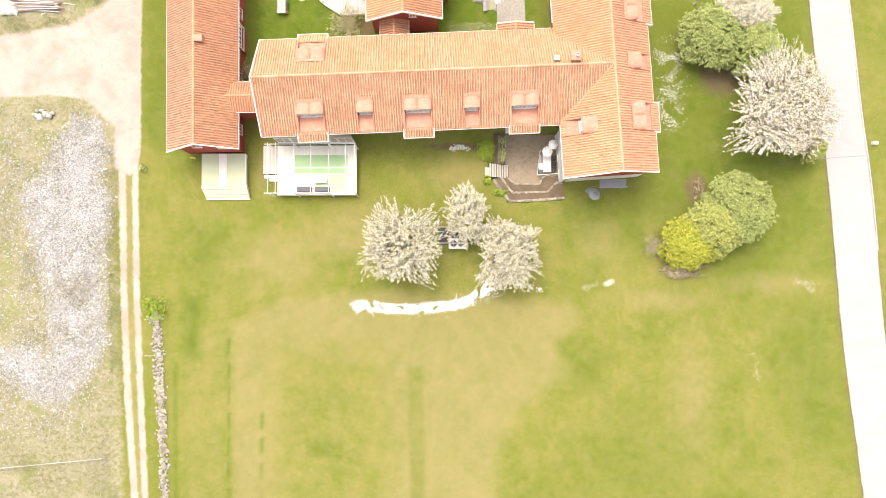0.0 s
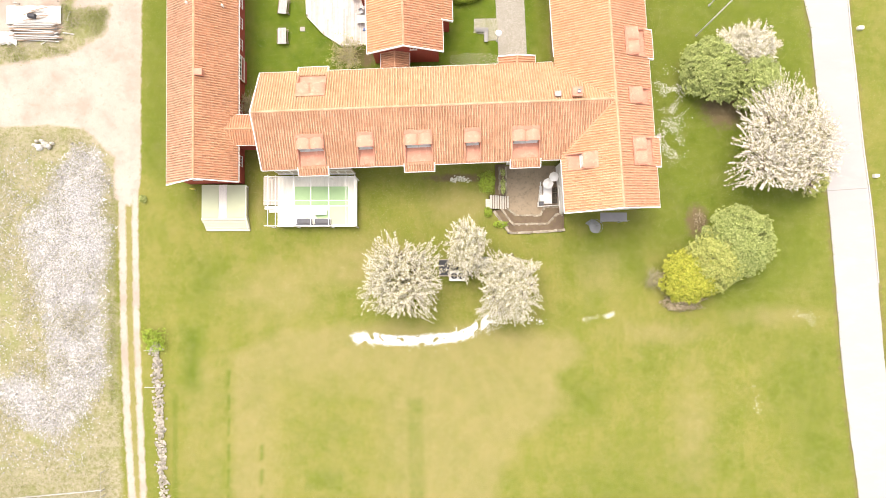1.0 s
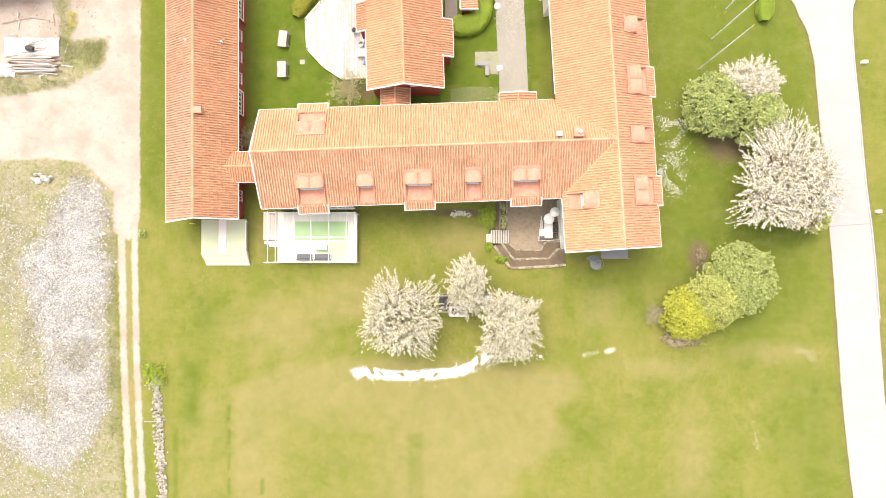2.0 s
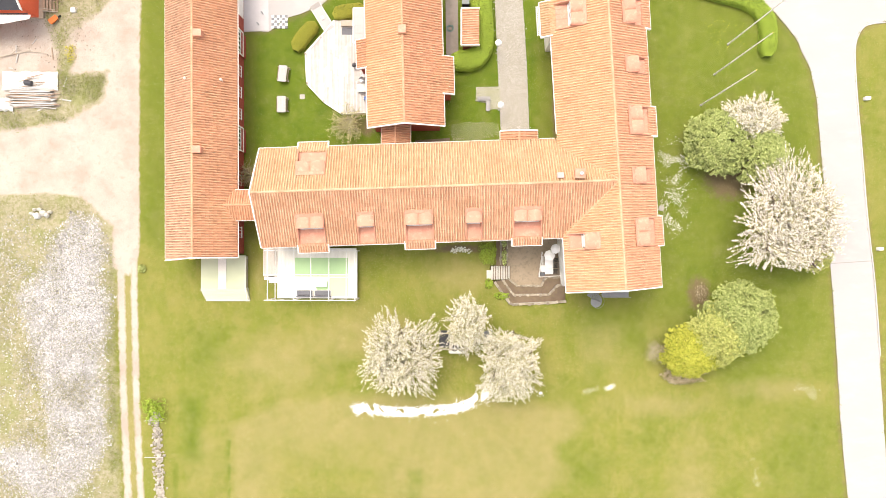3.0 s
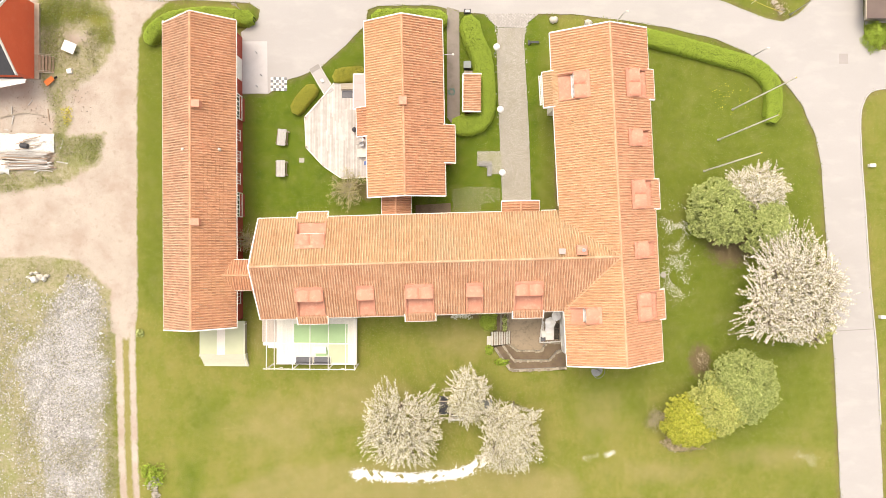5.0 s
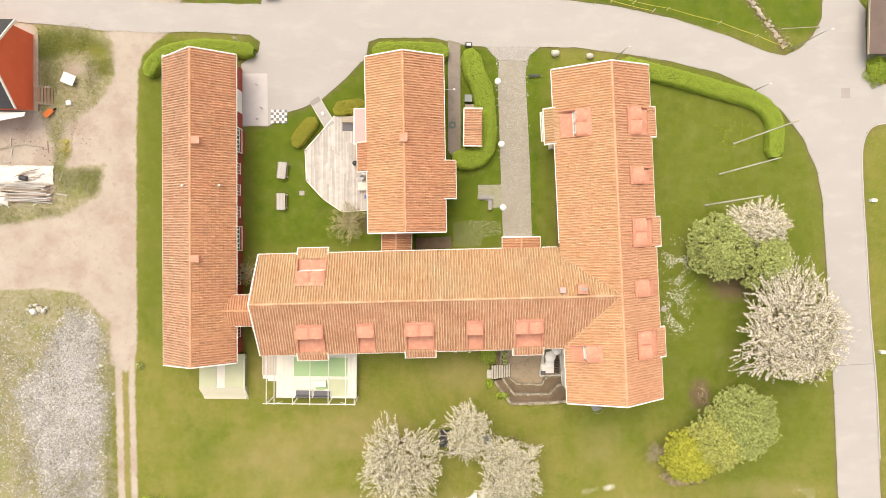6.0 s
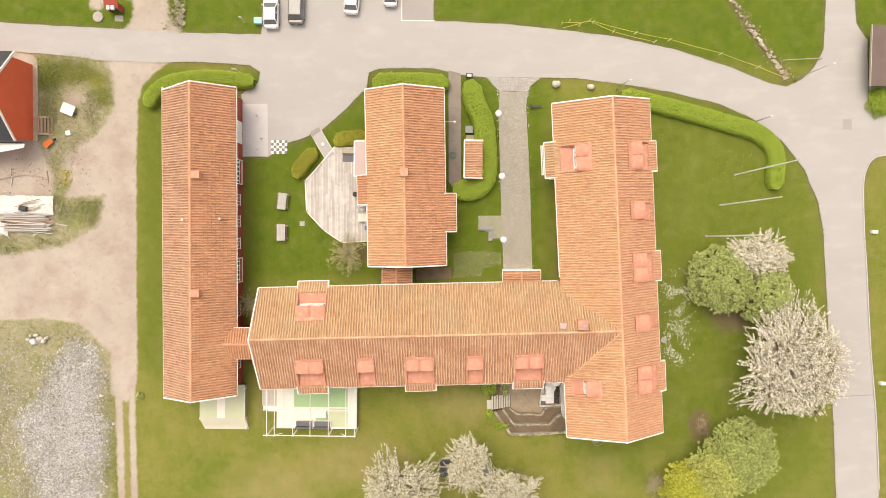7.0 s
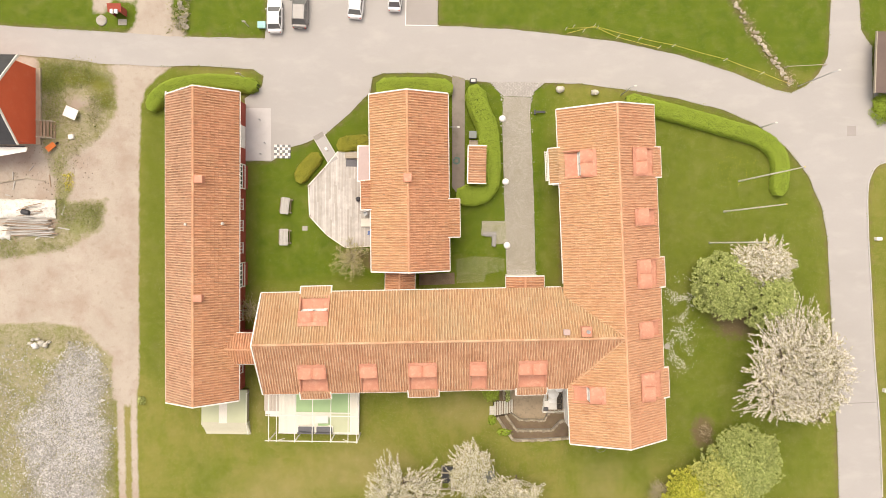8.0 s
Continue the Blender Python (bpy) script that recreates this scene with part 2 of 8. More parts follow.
def scatter_quads(points, normals, sizes, rng, tilt=0.6, aspect=0.7, along_dir=None):
    """Small leaf-shaped quads at points, roughly square to the normals, as vertices and faces."""
    n = len(points)
    nn = normals + rng.normal(0, tilt, (n, 3))
    nn /= np.linalg.norm(nn, axis=1)[:, None] + 1e-9
    a = np.cross(nn, rng.normal(0, 1, (n, 3))) if along_dir is None else along_dir + rng.normal(0, 0.45, (n, 3))
    if along_dir is not None:
        a -= nn * (a * nn).sum(1)[:, None]
    a /= np.linalg.norm(a, axis=1)[:, None] + 1e-9
    b = np.cross(nn, a)
    s = sizes[:, None]
    v = np.stack([points - a * s, points - b * s * aspect, points + a * s, points + b * s * aspect], 1).reshape(-1, 3)
    k = np.arange(n)[:, None] * 4 + np.arange(4)[None]
    return v, k


def quads_geo(v, k):
    g = Geo()
    g.v, g.f = v.tolist(), k.tolist()
    return g


def inside(poly, x, y):
    """Which of the points lie in the polygon."""
    hit = np.zeros(np.shape(x), bool)
    for (x0, y0), (x1, y1) in zip(poly, poly[1:] + poly[:1]):
        if y0 == y1:
            continue
        cut = ((y0 > y) != (y1 > y)) & (x < (x1 - x0) * (y - y0) / (y1 - y0) + x0)
        hit ^= cut
    return hit


def edge_distance(line, x, y, closed=True):
    best = np.full(np.shape(x), 1e9)
    for (x0, y0), (x1, y1) in zip(line, line[1:] + (line[:1] if closed else [])):
        dx, dy = x1 - x0, y1 - y0
        t = np.clip(((x - x0) * dx + (y - y0) * dy) / (dx * dx + dy * dy + 1e-9), 0, 1)
        best = np.minimum(best, np.hypot(x - x0 - t * dx, y - y0 - t * dy))
    return best


def cover(poly, x, y, soft):
    """1 well inside the polygon, 0 well outside, 0.5 on its edge."""
    d = edge_distance(poly, x, y)
    return np.clip(0.5 + np.where(inside(poly, x, y), d, -d) / (2 * soft), 0, 1)


def curve_through(points, steps=6, closed=False):
    """A smooth line through points of the plan."""
    p = [Vector((*q, 0)) for q in points]
    n, out = len(p), []
    for i in range(n if closed else n - 1):
        a, b, c, d = (p[(i + k) % n] if closed else p[min(max(i + k, 0), n - 1)] for k in (-1, 0, 1, 2))
        for j in range(steps):
            t = j / steps
            q = 0.5 * (2 * b + (c - a) * t + (2 * a - 5 * b + 4 * c - d) * t * t + (3 * b - a - 3 * c + d) * t ** 3)
            out.append((q.x, q.y))
    return out if closed else out + [points[-1]]

# ---- ground ----
YARD = [(-80, 54), (-53, 51.2), (-47, 50.9), (-41.5, 50.3), (-33.0, 50.3), (-34.4, 49.3), (-36.2, 47.7), (-36.9, 45.5), (-37.05, 40), (-37.1, 24), (-37.0, 12), (-38.2, 9.5),
        (-40.3, 10.5), (-40.2, 15.5), (-44, 19.0), (-48, 19.5), (-60, 19), (-80, 18)]
RUT_W = [(-39.3, 13), (-39.1, 6), (-38.9, -3.5), (-38.35, -15), (-37.3, -29.4), (-34.5, -60)]
RUT_E = [(-37.7, 13), (-37.55, 6), (-37.36, -3.5), (-36.8, -15), (-36.0, -29.4), (-33.2, -60)]
ROUGH = [[(-49, 51), (-42.5, 51.0), (-40.2, 49.2), (-39.7, 45), (-41.6, 41.9), (-44.2, 40.2), (-45.6, 33.5), (-41.0, 34.4), (-41.6, 31.0), (-46.2, 28.2), (-60, 26.3),
          (-60, 29.5), (-46.9, 29.9), (-46.9, 36.6), (-48.6, 40.6)],
         [(-80, 19.8), (-60, 20.0), (-48, 20.4), (-43.4, 19.8), (-40.1, 16.4), (-39.9, 10.0), (-39.9, 1.3), (-39.3, -14), (-38.6, -30), (-36, -70), (-80, -70)]]
HEAP = [(-46.1, 14.9), (-44.9, 16.4), (-42.3, 16.1), (-41.4, 12.4), (-41.9, 8.8), (-40.7, 6.6), (-41.0, 3.3), (-41.7, 1.2), (-41.5, -4.6), (-40.9, -10.3), (-43.4, -15.0), (-46.8, -18.4), (-49.6, -17.2), (-52.4, -15.0), (-54.5, -12.0), (-50.0, -11.2), (-47.3, -13.3), (-47.9, -4.6), (-49.4, 0.6), (-50.7, 5.1), (-51.4, 7.2), (-48.8, 9.4)]
BARE = [[(-45.8, 39.6), (-41.6, 40.2), (-40.6, 37.5), (-41.2, 35.3), (-44.6, 34.2), (-46, 36.6)], [(-60, 40.2), (-47.6, 40.0), (-46.8, 35.3), (-60, 35.0)],
        [(-45.8, 46.4), (-43.0, 46.6), (-42.8, 44.9), (-45.6, 44.4)]]
STONE_ROW = [(31.5, 62.0), (33.0, 59.1), (35.25, 55.5), (37.3, 52.9), (39.1, 50.6), (40.0, 49.2)]
GREEN_WEEDS = [(-48.6, 50.4), (-43.0, 50.0), (-40.6, 48.6), (-39.9, 45.4), (-41.3, 44.6), (-43.2, 47.6), (-48.8, 47.0)]
DRY = [(-10, 3, 6, 3), (2, 9.5, 5, 2.5), (-12, 1.5, 8, 2.4), (19, 1.5, 3, 3.5), (-22.4, 9.4, 0.9, 2.6), (40, -4.0, 6, 1.6), (26, -6, 7, 1.6), (-20, -1, 7, 4), (30, -18, 3, 9)]
WORN = [(-25.7, -8.6), (-20, -5.6), (-10, -4.8), (4, -5.2), (15.6, -6.2), (16.6, -8.6), (13.6, -11.4), (14.8, -15), (9, -19), (6.4, -24), (6.0, -44), (-25.4, -44)]
REGROWN = [(-20.6, -11.6), (-7.2, -12.2), (-6.4, -27), (-8, -44), (-20.5, -44)]
GREEN_STRIPS = [([(-4.4, -13.8), (-2.5, -13.9), (-2.2, -44), (-3.9, -44)], 0.3, 0.42), ([(-31.5, -5.2), (-29.3, -5.4), (-29.6, -12.5), (-31.5, -12.5)], 0.9, 0.8), ([(-16.6, -22.5), (-12.2, -22.5), (-12.2, -24.7), (-16.6, -24.7)], 0.3, 0.45),
                ([(-32.75, -13.5), (-32.3, -13.5), (-31.9, -44), (-32.35, -44)], 0.25, 0.7), ([(40.5, -6.6), (47, -6.2), (47.5, -26), (42.5, -22), (40.0, -12)], 2.5, 0.5), ([(-30.5, 3), (-27, 2.6), (-27.5, -2), (-30.5, -1.6)], 1.4, 0.6),
                # The patch from (17, 5.8) paints the east wing's soft shadow on the grass.
                ([(14, -11), (20, -12.5), (19, -17), (14.4, -15.5)], 1.6, 0.4), ([(17, 5.8), (25, 6.4), (25.5, 0.8), (15.5, 2.0)], 2.0, 0.55), ([(20, -20), (33, -22), (31, -33), (14, -30)], 4.0, 0.3),
                ([(27, 27), (33, 30), (43, 31), (42, 38), (35, 42), (26, 44)], 3.0, 0.5), ([(10.6, 27), (13, 27), (12.6, 45), (10.3, 45)], 0.5, 0.6)]
MOWN_EDGES = [([(-26.1, -9.5), (-25.7, -44)], 0.22), ([(-22.0, -19), (-21.6, -44)], 0.15)]
PIT = [(6.3, 14.6), (6.3, 10.9), (5.6, 10.75), (5.6, 9.15), (6.3, 8.75), (8.0, 6.2), (13.5, 6.3), (14.6, 6.45), (14.9, 14.6)]


def worn_edge(poly, amount, step=0.5):
    """The outline with its long sides broken into short uneven ones."""
    out = []
    for (x0, y0), (x1, y1) in zip(poly, poly[1:] + poly[:1]):
        d = math.hypot(x1 - x0, y1 - y0)
        n = max(1, int(d / step)) if abs(x0) < 64 and abs(x1) < 64 and -50 < y0 < 75 else 1
        for i in range(n):
            x, y = x0 + (x1 - x0) * i / n, y0 + (y1 - y0) * i / n
            k = amount * (noise.noise(Vector((x * 0.5, y * 0.5, 1))) + 0.7 * noise.noise(Vector((x * 1.9, y * 1.9, 5)))) * 1.6
            out.append((x - (y1 - y0) / d * k, y + (x1 - x0) / d * k))
    return out


ROAD = [(-140, 55.4), (-60, 54.8), (-53.6, 54.6), (-38.9, 54.05), (-33.5, 53.7), (-22.25, 53.65), (-22.05, 58), (-22, 72), (-2.5, 72), (-1.9, 58.5), (-1.85, 55.5), (6.5, 55.2), (13.2, 54.6),
        (19.9, 53.9), (26.6, 52.55), (33.4, 50.5), (38.2, 48.6), (40.2, 48.3), (42.0, 49.2), (43.4, 50.6), (44.4, 52.7), (44.6, 60), (44.2, 90), (47.8, 90), (47.85, 59.3), (48.2, 55.9), (49.6, 53.9),
        (49.9, 46.3), (51.5, 45.0), (56, 44.8), (90, 44.6), (90, 40.2), (53.5, 40.6), (51.2, 40.2), (50.1, 39.1), (49.6, 36.7), (49.9, 31), (50.35, 26), (51.1, 17), (52.0, 8.9), (52.65, 0),
        (53.3, -11), (54.6, -25), (57, -45), (70, -120), (63, -120), (52.6, -48), (50.2, -29.6), (48.9, -18), (48.0, -9), (47.35, 2), (46.75, 11), (45.75, 22.4), (45.1, 30.6), (44.3, 34.6),
        (42.5, 38.6), (39.7, 41.9), (36.3, 44.4), (32.2, 46.15), (26.8, 47.4), (20.0, 48.4), (15, 48.95), (11, 48.95), (4.4, 48.95), (1.45, 49.2), (-0.05, 49.5), (-1.5, 49.85), (-8.2, 49.8), (-9.5, 49.3), (-9.75, 47.5), (-12.2, 45.0),
        (-15.05, 42.4), (-17.2, 41.5), (-19.06, 40.85), (-21.4, 39.2), (-24.6, 39.15), (-24.6, 46.5), (-22.6, 48.0), (-22.4, 49.2), (-23.6, 50.0), (-31, 50.3), (-34.2, 50.1), (-36.5, 50.2), (-38.5, 50.3), (-41.5, 50.35), (-47, 50.95), (-53.6, 51.3), (-60, 51.6), (-140, 52.2)]


def steps_between(*spans):
    out = []
    for a, b, s in spans:
        out += list(np.arange(a, b - 1e-6, s))
    return np.array(out + [spans[-1][1]])


def ground_sheet():
    xs = steps_between((-2600, -600, 500), (-600, -120, 80), (-120, -60, 6), (-60, -40.5, 0.5), (-40.5, -35, 0.2), (-35, -23, 0.3), (-23, -5, 0.5), (-5, -1, 0.25), (-1, 5, 0.5), (5, 15.5, 0.25), (15.5, 60, 0.5), (60, 120, 6), (120, 600, 80), (600, 2600, 500))
    ys = steps_between((-2600, -600, 500), (-600, -120, 80), (-120, -36, 6), (-36, 6, 0.5), (6, 15, 0.25), (15, 66, 0.5), (66, 120, 6), (120, 600, 80), (600, 2600, 500))
    X, Y = np.meshgrid(xs, ys)
    nx, ny = len(xs), len(ys)
    Z = 0.035 * np.sin(X * 0.31 + 1.3 * np.sin(Y * 0.17)) * np.sin(Y * 0.27) - 0.03
    heap = cover(HEAP, X, Y, 1.6)
    bumps = np.array([noise.noise(Vector((a * 0.45, b * 0.45, 3.0))) for a, b in zip(X.ravel(), Y.ravel())]).reshape(X.shape)
    Z += heap * (0.25 + 0.22 * bumps)
    rough = np.maximum(cover(ROUGH[0], X, Y, 0.9), cover(ROUGH[1], X, Y, 0.9))
    Z += rough * 0.12 * (bumps + 0.3)
    rough *= 1 - 0.75 * cover(GREEN_WEEDS, X, Y, 0.8)
    Z = np.where(inside(PIT, X, Y), -2.6, Z)
    me = bpy.data.meshes.new("ground")
    idx = np.arange(nx * ny).reshape(ny, nx)
    quads = np.stack([idx[:-1, :-1], idx[:-1, 1:], idx[1:, 1:], idx[1:, :-1]], -1).reshape(-1, 4)
    me.from_pydata(np.stack([X, Y, Z], -1).reshape(-1, 3).tolist(), [], quads.tolist())
    me.shade_smooth()
    gravel = cover(YARD, X, Y, 0.35)
    for rut, w in ((RUT_W, 0.46), (RUT_E, 0.42)):
        gravel = np.maximum(gravel, np.clip(0.5 + (w - edge_distance(rut, X, Y, False)) / 0.55, 0, 1) * 0.86)
    gravel = np.maximum(gravel, cover([(-39.3, 53.5), (-37.7, 54.8), (-37.4, 56.5), (-38.3, 70), (-33.2, 70), (-33.2, 56.2), (-32.4, 54.7), (-30.8, 53.3)], X, Y, 0.5))
    gravel = np.maximum(gravel, 0.85 * cover([(-42.7, 70), (-42.7, 56.3), (-41.2, 56.2), (-40.2, 57.8), (-37.5, 57.5), (-37.5, 70)], X, Y, 0.4))
    gravel *= 1 - cover(ROUGH[0], X, Y, 0.9)
    bare = np.max([cover(b, X, Y, 0.8) for b in BARE], axis=0)
    gravel = np.maximum(gravel, bare * 0.8)
    dry = np.zeros_like(X)
    for cx, cy, rx, ry in DRY:
        dry = np.maximum(dry, 0.8 * np.clip(1.25 - np.hypot((X - cx) / rx, (Y - cy) / ry), 0, 1))
    regrown = cover(REGROWN, X, Y, 2.2)
    dry = np.maximum(dry, cover(WORN, X, Y, 0.8) * (0.92 - 0.7 * regrown))
    dry = np.maximum(dry, 0.9 * cover([(-2.2, -18), (-1.4, -18), (-1.0, -25), (-1.8, -25)], X, Y, 0.3))
    dry = np.maximum(dry, 0.35 * cover([(-31.5, -10), (-26.4, -8), (-26.1, -44), (-31.5, -44)], X, Y, 0.9))
    dry = np.maximum(dry, 0.9 * np.clip(1.5 - edge_distance([(-38.5, 14), (-38.1, -3.5), (-37.6, -15), (-36.65, -29.4), (-33.9, -60)], X, Y, False) / 0.5, 0, 1))
    dry *= np.where(Y > 16, 0, 1)
    lush_and_shade = cover([(-36.8, 50), (-36.8, 14), (-31, 12), (-31, 50)], X, Y, 0.8) * 0.6
    # Courtyard: greener grass, with the shade between the houses put into its colour.
    lush_and_shade = np.maximum(lush_and_shade, cover([(-24, 50), (-24, 24), (12, 25), (12, 50)], X, Y, 1.5))
    lush_and_shade = np.maximum(lush_and_shade, cover([(21, 50), (24, 5), (36, -4), (46, 0), (46, 50)], X, Y, 4.0) * 0.66)
    lush_and_shade = np.maximum(lush_and_shade, cover([(-60, 54), (60, 50), (60, 75), (-60, 75)], X, Y, 1.0))
    for poly, soft, amount in GREEN_STRIPS:
        k = cover(poly, X, Y, soft)
        lush_and_shade, dry = np.maximum(lush_and_shade, amount * k), dry * (1 - amount * k)
    for line, w in MOWN_EDGES:
        k = np.clip(1.4 - edge_distance(line, X, Y, False) / w, 0, 1) * (np.sin(Y * 2.1) > -0.35)
        lush_and_shade, dry = np.maximum(lush_and_shade, 0.6 * k), dry * (1 - 0.7 * k)
    soil = np.zeros_like(X)
    for cx, cy, rx, ry in ((34.3, 21.4, 2.9, 2.6), (30.8, 7.5, 1.4, 2.1), (-11.6, 28.0, 1.6, 0.9), (27.2, 0.6, 1.8, 0.9), (13.35, 34, 0.35, 10), (-9.3, 27.6, 0.9, 1.2), (1.8, 12.9, 4, 0.5)):
        soil = np.maximum(soil, np.clip(1.4 - np.hypot((X - cx) / rx, (Y - cy) / ry), 0, 1))
    rim = np.clip(1.0 - edge_distance(ROAD, X, Y) / 0.75, 0, 1) * 0.62 * (np.abs(X) < 60)
    rows_ = np.clip(1.2 - edge_distance(curve_through(STONE_ROW, 4), X, Y, False) / 0.9, 0, 1) * 0.6
    soil = np.maximum(soil, np.maximum(rim, rows_))
    for name, val in (("soil", soil), ("gravel", gravel), ("heap", heap), ("rough", rough), ("dry", dry), ("lush_and_shade", lush_and_shade)):
        me.attributes.new(name, "FLOAT", "POINT").data.foreach_set("value", val.ravel().astype(np.float32))
    m, n, l, b = shader("lawn_gravel_and_meadow", 0.95, 0, 0.15)

    def attr(name):
        a = n.new("ShaderNodeAttribute")
        a.attribute_name = name
        return a.outputs["Fac"]

    def ragged(name, vec, scale, amount=0.5, sharp=5.0):
        """The cover of that name, its edge broken up by noise."""
        k = calc(n, l, "SUBTRACT", noise_fac(n, l, vec, scale, 6, 0.25, 0.75), 0.5)
        s = n.new("ShaderNodeMath")
        s.operation = "MULTIPLY_ADD"
        l.new(k, s.inputs[0])
        s.inputs[1].default_value = amount
        l.new(attr(name), s.inputs[2])
        r = n.new("ShaderNodeMapRange")
        r.inputs["From Min"].default_value, r.inputs["From Max"].default_value = 0.5 - 0.5 / sharp, 0.5 + 0.5 / sharp
        l.new(s.outputs[0], r.inputs["Value"])
        return r.outputs[0]

    v = coords(n, l)
    fine, mid, wide = noise_fac(n, l, v, 7.0, 6, 0.3, 0.7), noise_fac(n, l, v, 0.9, 5), noise_fac(n, l, v, 0.13, 4, 0.4, 0.62)
    grass = mixed(n, l, fine, (0.106, 0.132, 0.016), (0.162, 0.178, 0.03))
    grass = mixed(n, l, calc(n, l, "MULTIPLY", mid, 0.45), grass, (0.19, 0.20, 0.045))
    grass = mixed(n, l, calc(n, l, "MULTIPLY", wide, 0.45), grass, (0.24, 0.215, 0.06))
    grass = mixed(n, l, calc(n, l, "MULTIPLY", noise_fac(n, l, v, 2.6, 7, 0.5, 0.68), 0.32), grass, (0.11, 0.142, 0.018))
    grass = mixed(n, l, calc(n, l, "MULTIPLY", noise_fac(n, l, v, 0.42, 6, 0.47, 0.6, 0.7), 0.38), grass, (0.235, 0.212, 0.062))
    grass = mixed(n, l, calc(n, l, "MULTIPLY", noise_fac(n, l, coords(n, l, (1.0, 0.45, 1.0)), 0.55, 5, 0.52, 0.6, 0.7), 0.35), grass, (0.135, 0.165, 0.016))
    deep = mixed(n, l, fine, (0.062, 0.104, 0.009), (0.104, 0.149, 0.012))
    deep = mixed(n, l, calc(n, l, "MULTIPLY", noise_fac(n, l, v, 0.35, 6, 0.46, 0.62, 0.7), 0.45), deep, (0.055, 0.098, 0.008))
    deep = mixed(n, l, calc(n, l, "MULTIPLY", mid, 0.4), deep, (0.13, 0.162, 0.017))
    grass = mixed(n, l, attr("lush_and_shade"), grass, deep)
    straw = mixed(n, l, fine, (0.315, 0.25, 0.122), (0.275, 0.226, 0.102))
    grass = mixed(n, l, calc(n, l, "MULTIPLY", ragged("dry", v, 0.5, 0.7, 1.0), 0.5), grass, straw)
    grass = mixed(n, l, calc(n, l, "MULTIPLY", ragged("soil", v, 1.5, 0.6, 1.6), 0.85), grass, (0.15, 0.105, 0.065))
    grass = mixed(n, l, noise_fac(n, l, v, 22, 2, 0.66, 0.72), grass, (0.40, 0.40, 0.22))
    weeds = mixed(n, l, noise_fac(n, l, v, 2.2, 6, 0.35, 0.65), (0.20, 0.195, 0.08), (0.35, 0.31, 0.22))
    weeds = mixed(n, l, noise_fac(n, l, v, 0.5, 4, 0.5, 0.7), weeds, (0.32, 0.29, 0.19))
    weeds = mixed(n, l, calc(n, l, "MULTIPLY", noise_fac(n, l, v, 0.33, 6, 0.5, 0.62), 0.5), weeds, (0.185, 0.205, 0.055))
    weeds = mixed(n, l, noise_fac(n, l, v, 11, 3, 0.6, 0.7), weeds, (0.11, 0.115, 0.045))
    c = mixed(n, l, ragged("rough", v, 0.8, 0.5, 2.0), grass, weeds)
    grit = mixed(n, l, noise_fac(n, l, v, 0.35, 5), (0.42, 0.366, 0.308), (0.37, 0.318, 0.262))
    grit = mixed(n, l, calc(n, l, "MULTIPLY", noise_fac(n, l, v, 9, 5, 0.4, 0.7), 0.5), grit, (0.44, 0.395, 0.34))
    grit = mixed(n, l, calc(n, l, "MULTIPLY", noise_fac(n, l, v, 0.3, 7, 0.47, 0.66), 0.75), grit, (0.335, 0.262, 0.21))
    grit = mixed(n, l, calc(n, l, "MULTIPLY", noise_fac(n, l, v, 1.7, 7, 0.55, 0.7), 0.4), grit, (0.27, 0.215, 0.16))
    c = mixed(n, l, ragged("gravel", v, 1.2, 0.5, 2.4), c, grit)
    crushed = mixed(n, l, noise_fac(n, l, v, 5.0, 6, 0.3, 0.7), (0.25, 0.242, 0.23), (0.37, 0.36, 0.345))
    c = mixed(n, l, ragged("heap", v, 0.9, 0.55, 1.8), c, crushed)
    l.new(c, b.inputs["Base Color"])
    bumped(n, l, b, noise_fac(n, l, v, 12, 6, 0.2, 0.8), 0.7, 0.06)
    me.materials.append(m)
    return tagged(new("ground", me), "spring lawn with dry patches, gravel yard and weeds", "ground", kind="structure")


ground_sheet()


def slab(name, poly, z0, z1, material, label, category):
    return single(name, Geo().prism(poly, z0, z1), material, label, category, kind="structure")


slab("road", worn_edge(ROAD, 0.05), -0.4, 0.02, ASPHALT, "pale worn asphalt road and forecourt", "road")
slab("forecourt_slab", [(-24.5, 45.4), (-21.5, 45.45), (-21.4, 39.3), (-24.45, 39.25)], -0.2, 0.032, CONCRETE, "pale concrete paving beside the red house", "paving")


def cobble_material(name, tones, joint, scale):
    """Small uneven setts, each with its own tone, and mossy joints."""
    m, n, l, b = shader(name, 0.9, 0, 0.2)
    v = coords(n, l)
    cell = n.new("ShaderNodeTexVoronoi")
    cell.inputs["Scale"].default_value = scale
    l.new(v, cell.inputs["Vector"])
    edge_t = n.new("ShaderNodeTexVoronoi")
    edge_t.feature = "DISTANCE_TO_EDGE"
    edge_t.inputs["Scale"].default_value = scale
    l.new(v, edge_t.inputs["Vector"])
    pick = n.new("ShaderNodeSeparateColor")
    l.new(cell.outputs["Color"], pick.inputs[0])
    c = mixed(n, l, pick.outputs[0], tones[0], tones[1])
    c = mixed(n, l, calc(n, l, "MULTIPLY", noise_fac(n, l, v, 0.7, 5), 0.45), c, tones[2])
    gap = calc(n, l, "LESS_THAN", edge_t.outputs["Distance"], 0.07)
    c = mixed(n, l, calc(n, l, "MULTIPLY", gap, 0.8), c, joint)
    c = mixed(n, l, calc(n, l, "MULTIPLY", noise_fac(n, l, v, 0.45, 6, 0.55, 0.72), 0.4), c, joint)
    l.new(c, b.inputs["Base Color"])
    bumped(n, l, b, edge_t.outputs["Distance"], 0.6, 0.03)
    return m


